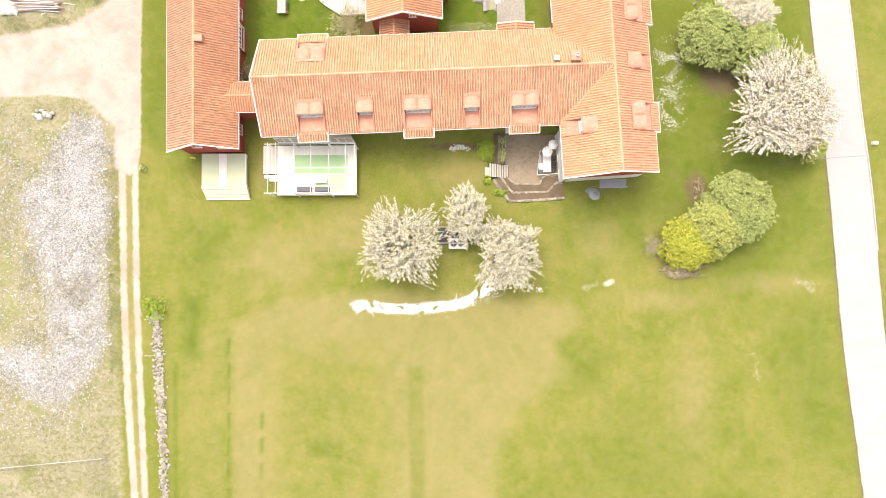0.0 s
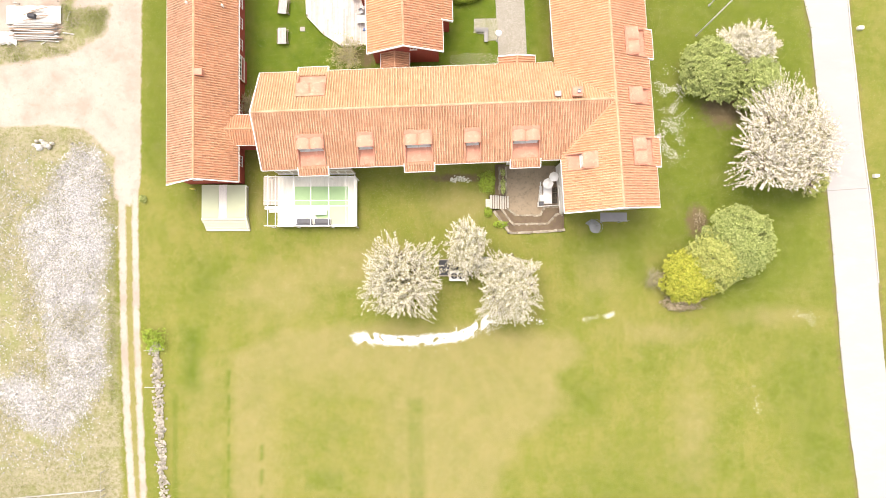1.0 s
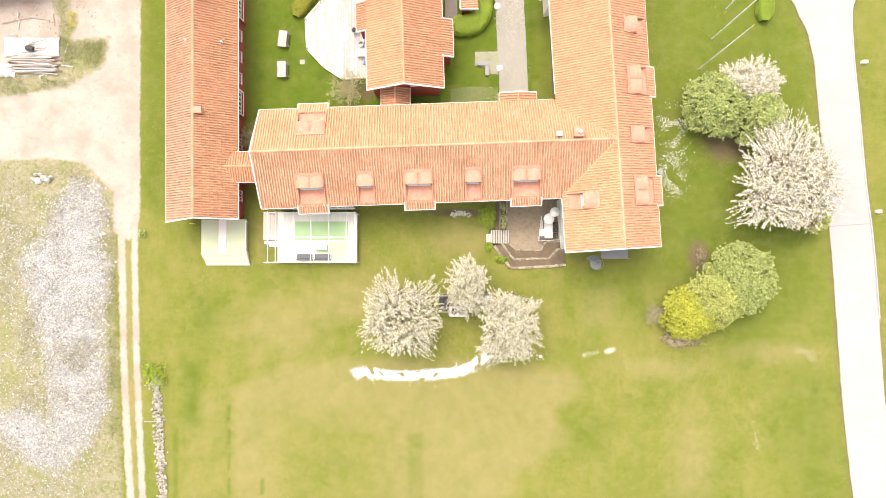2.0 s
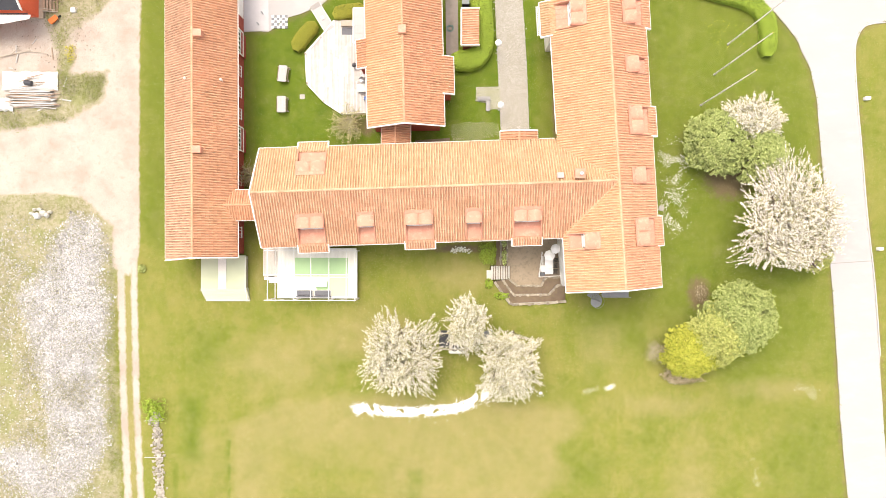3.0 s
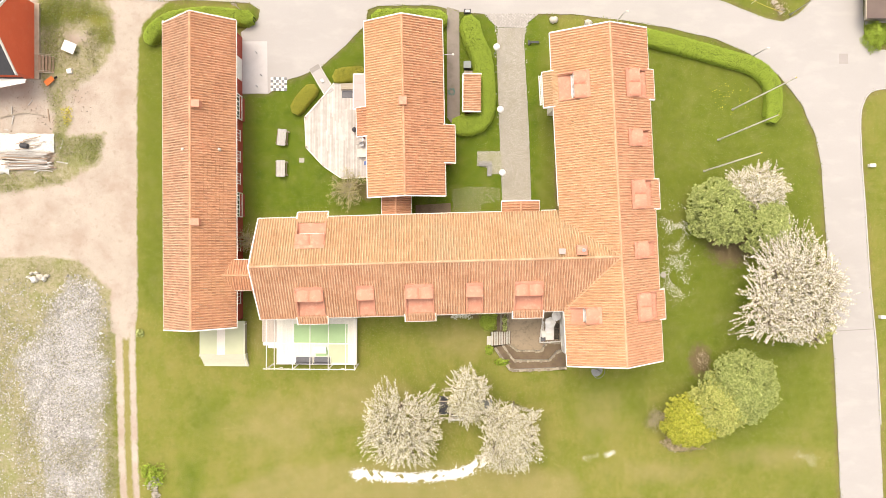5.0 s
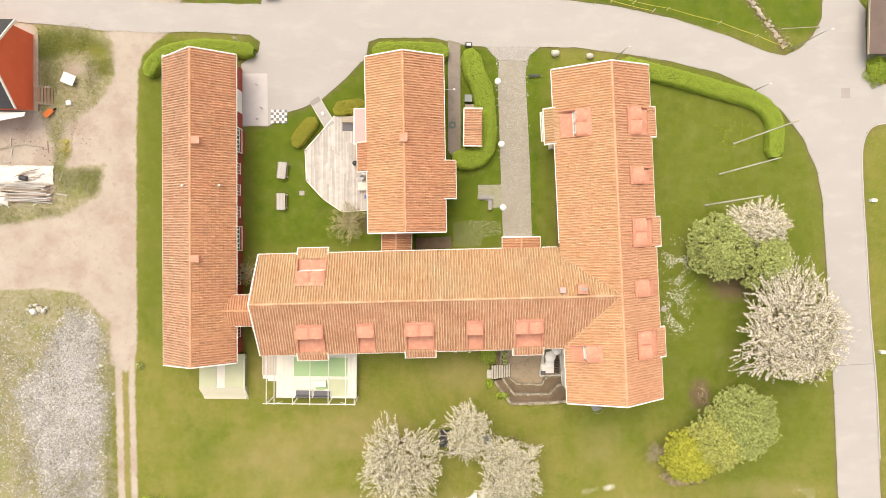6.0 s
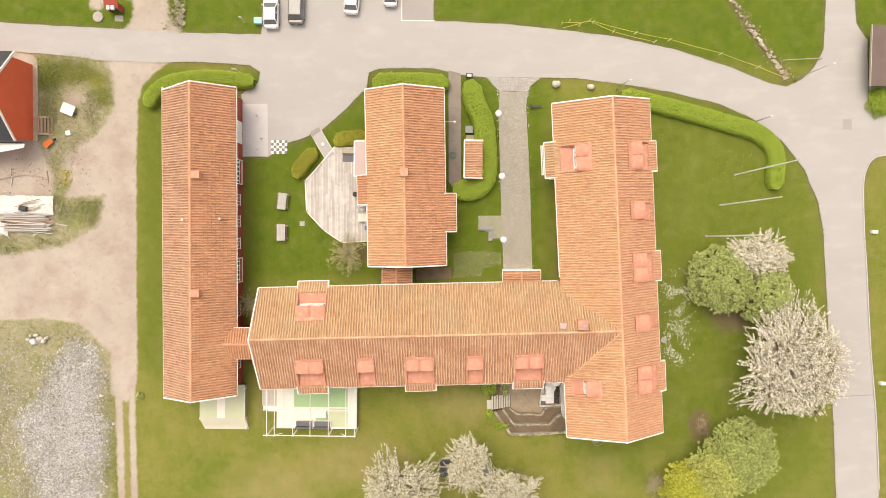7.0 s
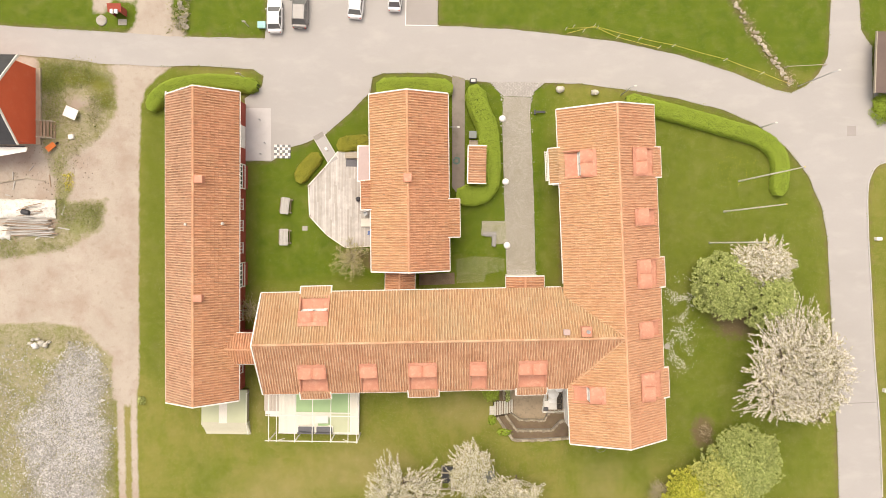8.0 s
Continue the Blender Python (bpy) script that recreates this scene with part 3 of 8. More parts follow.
COBBLE = cobble_material("worn_cobbles", ((0.27, 0.245, 0.21), (0.40, 0.375, 0.335), (0.33, 0.305, 0.265)), (0.22, 0.205, 0.145), 7.5)
DRIVE = [(6.1, 47.3), (9.35, 47.2), (9.25, 45.4), (9.9, 35.4), (10.3, 25.9), (6.85, 25.9), (6.65, 29.6), (5.95, 44.6)]
slab("pavement_drive", DRIVE, -0.3, 0.026, COBBLE, "cobbled grey garden drive with mossy joints", "path")
PATH_BROWN = surface("brown_grey_path", (0.285, 0.25, 0.215), (0.22, 0.19, 0.16), 0.92, 0.4, 9, (0.13, 0.13, 0.07), 0.4)
slab("pavement_side_path", [(-0.05, 49.7), (1.45, 49.3), (1.62, 36.2), (0.6, 35.9), (0.14, 36.5)], -0.3, 0.024, PATH_BROWN, "narrow grey path between hedge and house", "path")
slab("pavement_cellar_path", [(-3.6, 26.0), (0.6, 26.3), (0.65, 24.9), (-3.6, 24.7)], -0.3, 0.016, SOIL, "dark earthen passage between the houses", "path")
slab("pavement_east_yard", [(49.9, 53.4), (90, 53), (90, 50), (51.6, 48.2), (49.95, 47.9)], -0.3, 0.024, ASPHALT, "pale asphalt yard beside the road", "paving")

# ---- houses ----
PITCH, COURSE = 0.285, 0.35


def frame_of(p, q):
    """The house's own frame: x along the ridge from p to q, y to its left, and the ridge's length."""
    d = Vector((q[0] - p[0], q[1] - p[1], 0))
    return pose(p[0], p[1], 0, 0, 0, math.degrees(math.atan2(d.y, d.x))), d.length


def tile_field(m, L, side, s0, s1, zr, ze_at, holes=(), u0=0.0, pitch=PITCH, cut=(0.0, 0.0)):
    """Clay tiles of one slope, each with its rolls and lip; side is 1 left of the ridge, -1 right of it. cut: by how much the two ends run askew towards the eave."""
    S, drop = ze_at
    slope = (zr - drop) / S
    pitch = (L - u0) / max(1, round((L - u0) / pitch))
    cu = np.arange(u0 + pitch / 2 - pitch * math.ceil(max(0.0, -cut[0]) / pitch), L + max(0.0, cut[1]) - 0.05, pitch)
    cs = np.arange(s0, s1 - 0.05, COURSE)
    U, V = np.meshgrid(cu, cs)
    U, V = U.ravel(), V.ravel()
    ok = (U > u0 + cut[0] * V / S) & (U < L + cut[1] * V / S)
    for a, b, c, d in holes:
        ok &= ~((U > a) & (U < b) & (V + COURSE / 2 > c) & (V + COURSE / 2 < d))
    U, V = U[ok], V[ok]
    prof = [(-0.50, 0.06), (-0.34, 0.0), (-0.10, 0.0), (0.08, 0.09), (0.34, 0.105), (0.5, 0.06)]
    rows = [(-0.04, 0.012), (0.07, 0.018), (COURSE + 0.02, 0.055), (COURSE + 0.02, 0.012)]
    k = math.sqrt(1 + slope * slope)
    jig = np.random.default_rng(7).normal(0, 0.011, (len(U), 2))
    pts = []
    for dv, lift in rows:
        for du, h in prof:
            s = np.minimum(V + dv, s1 + 0.03)
            z = zr - slope * s + (h + lift) * k * (1 if lift != 0.012 or dv < 0 else 0.6)
            pts.append(np.stack([U + du * pitch + jig[:, 0], side * s, z + jig[:, 1]], -1))
    pts = np.stack(pts, 1)
    R = np.array(m.to_3x3())
    world_pts = pts.reshape(-1, 3) @ R.T + np.array(m.translation)
    n = len(prof)
    quads = [(r * n + i, r * n + i + 1, (r + 1) * n + i + 1, (r + 1) * n + i) for r in range(3) for i in range(n - 1)]
    if side > 0:
        quads = [q[::-1] for q in quads]
    idx = (np.arange(len(U))[:, None, None] * (4 * n) + np.array(quads)[None]).reshape(-1, 4)
    g = Geo()
    g.v, g.f = world_pts.tolist(), idx.tolist()
    # Upper ends and lips are darkened too: shade of the courses put into the tone.
    return with_dirt_and_shade(g, np.tile(np.array([0.75, 1, 1, 0.6, 0.5, 0.6] + [0.3, 0.9, 0.9, 0.1, 0, 0.15] + [0.2, 0.8, 0.8, 0.05, 0, 0.1] + [0.8, 0.9, 0.9, 0.5, 0.45, 0.5], np.float32), len(U)))


def with_dirt_and_shade(g, dirt_and_shade):
    """The tiles' mesh, with the grime that gathers in their channels and the shade painted at their ends and lips."""
    me = mesh_of("roof_tiles", g, None)
    me.attributes.new("dirt_and_lip_shade", "FLOAT", "POINT").data.foreach_set("value", dirt_and_shade)
    return me


def sheathing(m, L, side, S, zr, ze, holes, u0=0.0, cut=(0.0, 0.0)):
    """The boarded roof under the tiles, open where a dormer is let in."""
    slope = (zr - ze) / S
    us = sorted({u0, L, *[h[0] for h in holes], *[h[1] for h in holes]})
    g = Geo()
    askew = lambda u, v: u + (cut[0] * v / S if u == u0 else cut[1] * v / S if u == L else 0.0)
    for a, b in zip(us, us[1:]):
        cuts = sorted((h[2], h[3]) for h in holes if h[0] <= a + 1e-6 and h[1] >= b - 1e-6)
        s = 0.0
        for c, d in cuts + [(S, S)]:
            if c > s + 0.01:
                g.rings([[(askew(u, v), side * v, zr - slope * v + o) for u, v in ((a, s), (b, s), (b, c), (a, c))][::side] for o in (-0.22, -0.02)], m)
            s = max(s, d)
    return g


def gable_house(name, p, q, left, right, zr, wall_mat, roof_mat, label, roof_label, zl, zrt, holes_l=(), holes_r=(), wall_u=(0.45, 0.45), inset=0.5, base=-0.3, gables=(True, True), left_mat=None, left_inset=None, right_inset=None, cut_l=(0.0, 0.0), cut_r=(0.0, 0.0)):
    """A house under a tiled saddle roof. left/right: plan width of each slope; zl/zrt: height of each eave."""
    m, L = frame_of(p, q)
    h = thing(name, (m @ Vector((L / 2, 0, 0))).to_tuple(), label, "house")
    wl = Geo()
    a, b = wall_u[0], L - wall_u[1]
    yl, yr = left - (left_inset or inset), -(right - (right_inset or inset))
    tl, tr = zr - (zr - zl) / left * yl - 0.24, zr - (zr - zrt) / right * -yr - 0.24
    tl, tr = min(tl, zl - 0.4), min(tr, zrt - 0.4)
    walls = []
    for nm, g in (("left", Geo().box(a, b, yl - 0.3, yl, base, tl, m)), ("right", Geo().box(a, b, yr, yr + 0.3, base, tr, m))):
        walls.append(part("wall", g, wall_mat, h))
    for u, on in ((a, gables[0]), (b - 0.3, gables[1])):
        if on:
            prof = [(yr + 0.301, base), (yl - 0.301, base), (yl - 0.301, tl), (0, zr - 0.26), (yr + 0.301, tr)]
            walls.append(part("gable_wall", Geo().rings([[(u, y, z) for y, z in prof], [(u + 0.3, y, z) for y, z in prof]], m), wall_mat, h))
    roof = part("roof", Geo(), None, h, roof_label)
    part("sheathing", sheathing(m, L, 1, left, zr, zl, holes_l, cut=cut_l), TIMBER, roof, kind="stuff")
    part("sheathing", sheathing(m, L, -1, right, zr, zrt, holes_r, cut=cut_r), TIMBER, roof, kind="stuff")
    part("roof_tiles", tile_field(m, L, 1, 0.08, left, zr, (left, zl), holes_l, cut=cut_l), left_mat or roof_mat, roof, kind="stuff")
    part("roof_tiles", tile_field(m, L, -1, 0.08, right, zr, (right, zrt), holes_r, cut=cut_r), roof_mat, roof, kind="stuff")
    rd = Geo()
    for i in range(int(L / 0.38)):
        u = i * L / int(L / 0.38)
        arc = lambda uu, k: [(uu, k * 0.16 * math.cos(t), zr + 0.0 + k * 0.15 * math.sin(t)) for t in (-0.5, 0.35, 1.1, 1.57, 2.05, 2.8, 3.64)]
        rd.rings([arc(u, 1.0), arc(u + L / int(L / 0.38) + 0.03, 0.9)], m, caps=False)
    part("ridge_tiles", rd, roof_mat, roof, kind="stuff")
    return h, roof, m, L, walls


def verge(m, roof, u, left, right, zr, zl, zrt, out, material=WHITE, askew=(0.0, 0.0)):
    """White barge boards with a cap along a gable's edge; out is 1 or -1, the way that the gable faces."""
    for S, z, sd, k in ((left, zl, 1, askew[0]), (right, zrt, -1, askew[1])):
        top, bot = (zr + 0.07), (z + 0.07)
        g = Geo()
        for u0, u1, lo, hi in ((u - 0.02, u + 0.03, -0.26, 0.03), (u - 0.08, u + 0.06, 0.06, 0.11)):
            a, b = (u0, u1) if out > 0 else (2 * u - u1, 2 * u - u0)
            g.rings([[(a, 0, top + lo), (b, 0, top + lo), (b, 0, top + hi), (a, 0, top + hi)],
                     [(a + k, sd * (S + 0.05), bot + lo), (b + k, sd * (S + 0.05), bot + lo), (b + k, sd * (S + 0.05), bot + hi), (a + k, sd * (S + 0.05), bot + hi)]], m)
        part("barge_board", g, material, roof, "white painted barge board")


def gutter(m, roof, u0, u1, side, S, z, skip=()):
    """White half-round gutter and fascia along an eave, left out where a canopy breaks the eave."""
    cuts = sorted(skip)
    at = u0
    for c, d in cuts + [(u1, u1)]:
        if c - at > 0.2:
            g = Geo()
            arc = [(S + 0.07 + 0.055 * math.cos(t), z - 0.035 + 0.055 * math.sin(t)) for t in np.linspace(math.pi, 2 * math.pi, 7)]
            arc = arc + [(S + 0.07 + 0.04 * math.cos(t), z - 0.035 + 0.04 * math.sin(t)) for t in np.linspace(2 * math.pi, math.pi, 7)]
            g.rings([[(at, side * y, zz) for y, zz in arc], [(c, side * y, zz) for y, zz in arc]], m)
            g.box(at, c, min(side * (S - 0.03), side * S), max(side * (S - 0.03), side * S), z - 0.24, z - 0.03, m)
            part("gutter", g, WHITE, roof, "white gutter and fascia")
        at = max(at, d)


def root(ob):
    return root(ob.parent) if ob.parent else ob


def casement(parent, m, c, w, hgt, bars=(2, 3), depth=0.12, pane=None):
    """A white casement window in the plane x = 0 of the frame m, seen from +x; c is its middle (y, z)."""
    y, z = c
    f = Geo()
    t = 0.07
    f.box(-depth, 0.03, y - w / 2, y - w / 2 + t, z - hgt / 2, z + hgt / 2, m).box(-depth, 0.03, y + w / 2 - t, y + w / 2, z - hgt / 2, z + hgt / 2, m)
    f.box(-depth, 0.03, y - w / 2 + t, y + w / 2 - t, z - hgt / 2, z - hgt / 2 + t, m).box(-depth, 0.03, y - w / 2 + t, y + w / 2 - t, z + hgt / 2 - t, z + hgt / 2, m)
    win = part("window", f, WHITE, root(parent), "white casement window")
    for i in range(1, bars[0]):
        yy = y - w / 2 + w * i / bars[0]
        part("mullion", Geo().box(-0.06, 0.015, yy - 0.03, yy + 0.03, z - hgt / 2 + t, z + hgt / 2 - t, m), WHITE, win)
    for i in range(1, bars[1]):
        zz = z - hgt / 2 + hgt * i / bars[1]
        part("glazing_bar", Geo().box(-0.055, 0.005, y - w / 2 + t, y + w / 2 - t, zz - 0.015, zz + 0.015, m), WHITE, win)
    part("pane", Geo().box(-0.09, -0.075, y - w / 2 + t, y + w / 2 - t, z - hgt / 2 + t, z + hgt / 2 - t, m), pane or GLASS, win)
    part("sill", Geo().box(-0.02, 0.10, y - w / 2 - 0.05, y + w / 2 + 0.05, z - hgt / 2 - 0.05, z - hgt / 2 - 0.005, m), WHITE, win)
    return win


def dormer(house, m, uc, w, side, S, zr, ze, s_top, s_win, s_low, canopy=None, roof_mat=ROOF_OLD, arches=2, rail=False):
    """A dormer let into the slope: barrel-vaulted sheet roofs over the windows, a sheet-lined recess below, and where canopy is given a tiled strip that runs on past the eave."""
    slope = (zr - ze) / S
    zs = lambda s: zr - slope * s
    top = zs(s_top) + 0.10
    fl = lambda s: zs(s_low) + 0.05 + 0.10 * (s_low - s)
    P = lambda u, s, z: m @ Vector((u, side * s, z))
    a, b = uc - w / 2, uc + w / 2
    d = part("dormer", Geo(), None, house, "red sheet-metal dormer let into the tiled slope")
    n = 9
    vault = Geo()
    for k in range(arches):
        u0, u1 = a - 0.06 + (w + 0.12) * k / arches, a - 0.06 + (w + 0.12) * (k + 1) / arches
        r0, r1 = [], []
        for i in range(n):
            t = i / (n - 1)
            u = u0 + (u1 - u0) * t
            zz = top + 0.34 * math.sqrt(max(0.0, 1 - (2 * t - 1) ** 2 * 0.92)) - 0.10
            r0.append((u, zz))
        lower = [(u, z - 0.07) for u, z in r0[::-1]]
        ring = r0 + lower
        rr = [[tuple(P(u, s, z + dz)) for u, z in ring] for s, dz in ((s_top - 1.1, 0.0), (s_win + 0.03, 0.0))]
        vault.rings(rr if side < 0 else [x[::-1] for x in rr])
    part("vault_roof", vault, SHEET_RED, d, "barrel-shaped red sheet roof")
    apron = [[tuple(P(u, s, zs(s) + o)) for s, o in ((s_top - 0.5, 0.05), (s_top - 0.12, 0.05), (s_top - 0.12, 0.235), (s_top - 0.5, 0.235))] for u in (a - 0.05, b + 0.05)]
    part("flashing", Geo().rings(apron), SHEET_RED, d)
    fz = lambda s: fl(s)
    for u0, u1 in ((a, a + 0.05), (b - 0.05, b)):
        lining = Geo()
        rr = [[tuple(P(u, s_win, fz(s_win) - 0.05)), tuple(P(u, s_win, top + 0.1)), tuple(P(u, s_top, top)), tuple(P(u, s_top, zs(s_top) - 0.3))] for u in (u0, u1)]
        lining.rings(rr)
        rr = [[tuple(P(u, s_low + 0.1, zs(s_low) - 0.1)), tuple(P(u, s_low + 0.1, zs(s_low + 0.1) + 0.13)), tuple(P(u, s_win, zs(s_win) + 0.13)), tuple(P(u, s_win, fz(s_win) - 0.05))] for u in (u0 - 0.0, u1)]
        lining.rings(rr)
        part("cheek", lining, SHEET_RED, d)
    for u0, u1 in ((a - 0.09, a + 0.004), (b - 0.004, b + 0.09)):
        strip_ = [[tuple(P(u, s, zs(s) + o)) for s, o in ((s_top - 0.15, 0.06), (s_low + 0.1, 0.06), (s_low + 0.1, 0.235), (s_top - 0.15, 0.235))] for u in (u0, u1)]
        part("flashing", Geo().rings(strip_), SHEET_RED, d)
    seams = max(2, round(w / 0.6))
    for i in range(seams):
        floor_g = Geo()
        u0, u1 = a + 0.05 + (w - 0.1) * i / seams, a + 0.05 + (w - 0.1) * (i + 1) / seams
        rr = [[tuple(P(u0, s, fz(s) + o)) for s, o in ((s_win, -0.04), (s_low + 0.12, -0.04), (s_low + 0.12, 0), (s_win, 0))],
              [tuple(P(u1 - 0.03, s, fz(s) + o)) for s, o in ((s_win, -0.04), (s_low + 0.12, -0.04), (s_low + 0.12, 0), (s_win, 0))]]
        floor_g.rings(rr)
        rr = [[tuple(P(u1 - 0.03, s, fz(s) + o)) for s, o in ((s_win, -0.04), (s_low + 0.12, -0.04), (s_low + 0.12, 0.035), (s_win, 0.035))],
              [tuple(P(u1, s, fz(s) + o)) for s, o in ((s_win, -0.04), (s_low + 0.12, -0.04), (s_low + 0.12, 0.035), (s_win, 0.035))]]
        floor_g.rings(rr)
        part("floor_sheet", floor_g, SHEET_RED, d)
    fm = m @ Matrix.Translation((uc, side * s_win, 0)) @ pose(0, 0, 0, 0, 0, 90 * side)
    z0, z1 = fl(s_win) + 0.02, top - 0.1
    part("front", Geo().box(-0.14, -0.1, -w / 2 + 0.05, w / 2 - 0.05, z0 - 0.1, z1, fm), WHITE, d)
    nw = arches
    for k in range(nw):
        ww = (w - 0.24) / nw
        casement(d, fm, (-w / 2 + 0.12 + ww * (k + 0.5), (z0 + z1) / 2 + 0.02), ww - 0.1, (z1 - z0) - 0.1, (2, 2))
    if canopy:
        cw, s_end = canopy
        ca, cb = uc - cw / 2, uc + cw / 2
        strip = part("canopy", Geo().rings([[(ca, side * s, zs(s) + o) for s, o in ((s_low, -0.24), (s_end, -0.24), (s_end, -0.02), (s_low, -0.02))],
                                            [(cb, side * s, zs(s) + o) for s, o in ((s_low, -0.24), (s_end, -0.24), (s_end, -0.02), (s_low, -0.02))]], m), WHITE, house, "tiled canopy running past the eave")
        part("roof_tiles", tile_field(m, cb, side, s_low, s_end, zr, (S, ze), u0=ca), roof_mat, strip, kind="stuff")
        for u in (ca, cb):
            part("barge_board", Geo().rings([[(u - 0.07, side * s, zs(s) + o) for s, o in ((S - 0.15, -0.28), (s_end + 0.08, -0.28), (s_end + 0.08, 0.13), (S - 0.15, 0.13))],
                                             [(u + 0.07, side * s, zs(s) + o) for s, o in ((S - 0.15, -0.28), (s_end + 0.08, -0.28), (s_end + 0.08, 0.13), (S - 0.15, 0.13))]], m), WHITE, strip)
        part("gutter", Geo().box(ca, cb, min(side * s_end, side * (s_end + 0.12)), max(side * s_end, side * (s_end + 0.12)), zs(s_end) - 0.18, zs(s_end) + 0.0, m), WHITE, strip)
        bay = Geo().box(ca + 0.15, cb - 0.15, min(side * (S - 1.4), side * (s_end - 1.3)), max(side * (S - 1.4), side * (s_end - 1.3)), -0.3, zs(s_end) - 0.25, m)
        part("bay_wall", bay, CREAM, strip, "cream bay below the canopy")
        if rail:
            rg = Geo()
            y0, y1 = sorted((side * (s_end + 0.12), side * (s_end + 0.34)))
            for k in range(13):
                u = ca + 0.5 + (cw - 0.8) * k / 12
                rg.box(u - 0.04, u + 0.04, y0, y1, zs(s_end) - 0.62, zs(s_end) - 0.56, m)
            rg.box(ca + 0.4, cb - 0.2, y0 - 0.03, y0 + 0.06, zs(s_end) - 0.66, zs(s_end) - 0.50, m).box(ca + 0.4, cb - 0.2, y1 - 0.06, y1 + 0.03, zs(s_end) - 0.66, zs(s_end) - 0.50, m)
            part("balcony_rail", rg, WHITE, strip)
    return d


def chimney(house, x, y, z0, z1, w, d, material, cap=None, label="", flue=0.0):
    c = part("chimney", Geo().box(x - w / 2, x + w / 2, y - d / 2, y + d / 2, z0, z1, bev=0.03), material, house, label)
    part("chimney_cap", Geo().box(x - w / 2 - 0.05, x + w / 2 + 0.05, y - d / 2 - 0.05, y + d / 2 + 0.05, z1 + 0.002, z1 + 0.08, bev=0.03), cap or material, c)
    if flue:
        part("flue", Geo().lathe([(flue, 0), (flue, 0.3), (flue * 0.8, 0.3), (flue * 0.8, 0.1)], (x + 0.12, y, z1 + 0.08), 12), GALV, c, "round steel flue")
    return c


# the long west house, red boards
LHP, LHQ = (-27.54, 11.75), (-27.74, 46.3)
LH = dict(left=4.18, right=4.02, zr=8.1, zl=4.95, zrt=5.0)
house, roof, m, L, walls = gable_house("house", LHP, LHQ, LH["left"], LH["right"], LH["zr"], FALU, ROOF_RED, "long red boarded house with orange clay-tile saddle roof", "orange clay-tile saddle roof", LH["zl"], LH["zrt"], inset=0.75, left_mat=ROOF_PALE, cut_l=(-0.3, -0.35))
for u, o, k in ((0, -1, -0.3), (L, 1, -0.35)):
    verge(m, roof, u, LH["left"], LH["right"], LH["zr"], LH["zl"], LH["zrt"], o, askew=(k, 0.0))
gutter(m, roof, 0, L, 1, LH["left"], LH["zl"])
gutter(m, roof, 0, L, -1, LH["right"], LH["zrt"])
east = m @ pose(0, -3.27, 0, 0, 0, -90)
for u in (22.2, 19.7, 17.1, 9.2, 3.0):
    casement(walls[1], east, (u, 1.75), 1.25, 1.25, (3, 2), pane=WHITE)
for u in (14.0, 25.4):
    bx = m @ pose(u, -3.27, 0, 0, 0, -90)
    bay = part("bay_window", Geo().box(0.0, 0.26, -1.35, 1.35, 0.0, 3.5, bx), FALU, house, "red boarded bay with a white window frame")
    for z in (1.2, 2.2, 3.2):
        part("rail", Geo().box(0.262, 0.34, -1.45, 1.45, z, z + 0.13, bx), WHITE, bay)
    for y in (-1.45, 1.33):
        part("post", Geo().box(0.262, 0.34, y, y + 0.12, 1.335, 3.195, bx), WHITE, bay)
    for k in range(5):
        part("mullion", Geo().box(0.262, 0.32, -1.12 + 0.53 * k, -1.0 + 0.53 * k, 2.335, 3.195, bx), WHITE, bay)
    part("pane", Geo().box(0.262, 0.28, -1.32, 1.32, 2.34, 3.19, bx), GLASS, bay)
    part("sill", Geo().box(0.0, 0.36, -1.47, 1.47, 3.505, 3.55, bx), FALU, bay)
for u0, u1 in ((28.8, 30.05), (30.1, 31.35)):
    part("door", Geo().box(u0, u1, -3.36, -3.275, 0.4, 2.6, m), WHITE, walls[1], "white boarded loading doors")
south = m @ pose(0.45, 0, 0, 0, 0, 180)
casement(walls[2], south, (-1.0, 4.5), 1.1, 1.1)
casement(walls[2], south, (2.3, 3.9), 2.4, 1.4, (3, 2))
for y in (36.35, 23.6):
    chimney(house, -27.05, y, 6.9, 8.3, 0.85, 0.7, SHEET_RED, label="red sheet-clad chimney")
for x, y, z in ((-28.6, 31.5, 7.3), (-25.0, 31.65, 6.15)):
    vent = part("roof_vent", Geo().lathe([(0.09, 0), (0.09, 0.5), (0.16, 0.5), (0.14, 0.66), (0.04, 0.72)], (x, y, z - 0.1), 10), PALE_METAL, house, "small pale roof vent")

# the main house across the lawn
MBP, MBQ = (-20.97, 18.80), (18.55, 20.22)
MB = dict(left=5.22, right=5.9, zr=9.36, zl=5.95, zrt=6.4)
mm, ML = frame_of(MBP, MBQ)
to_u = lambda x, y: (mm.inverted() @ Vector((x, y, 0))).x
south_dormers = [(to_u(-14.73, 15.1), 2.9, 2, True), (to_u(-8.65, 15.1), 1.75, 1, False), (to_u(-2.78, 15.2), 2.95, 2, True), (to_u(3.22, 15.5), 1.7, 1, False), (to_u(9.15, 15.5), 2.95, 2, True)]
nd = (to_u(-14.75, 22.4), 3.1)
hr = [(u - w / 2, u + w / 2, 2.9, 5.65) for u, w, _, _ in south_dormers]
hl = [(nd[0] - nd[1] / 2, nd[0] + nd[1] / 2, 2.3, 4.75)]
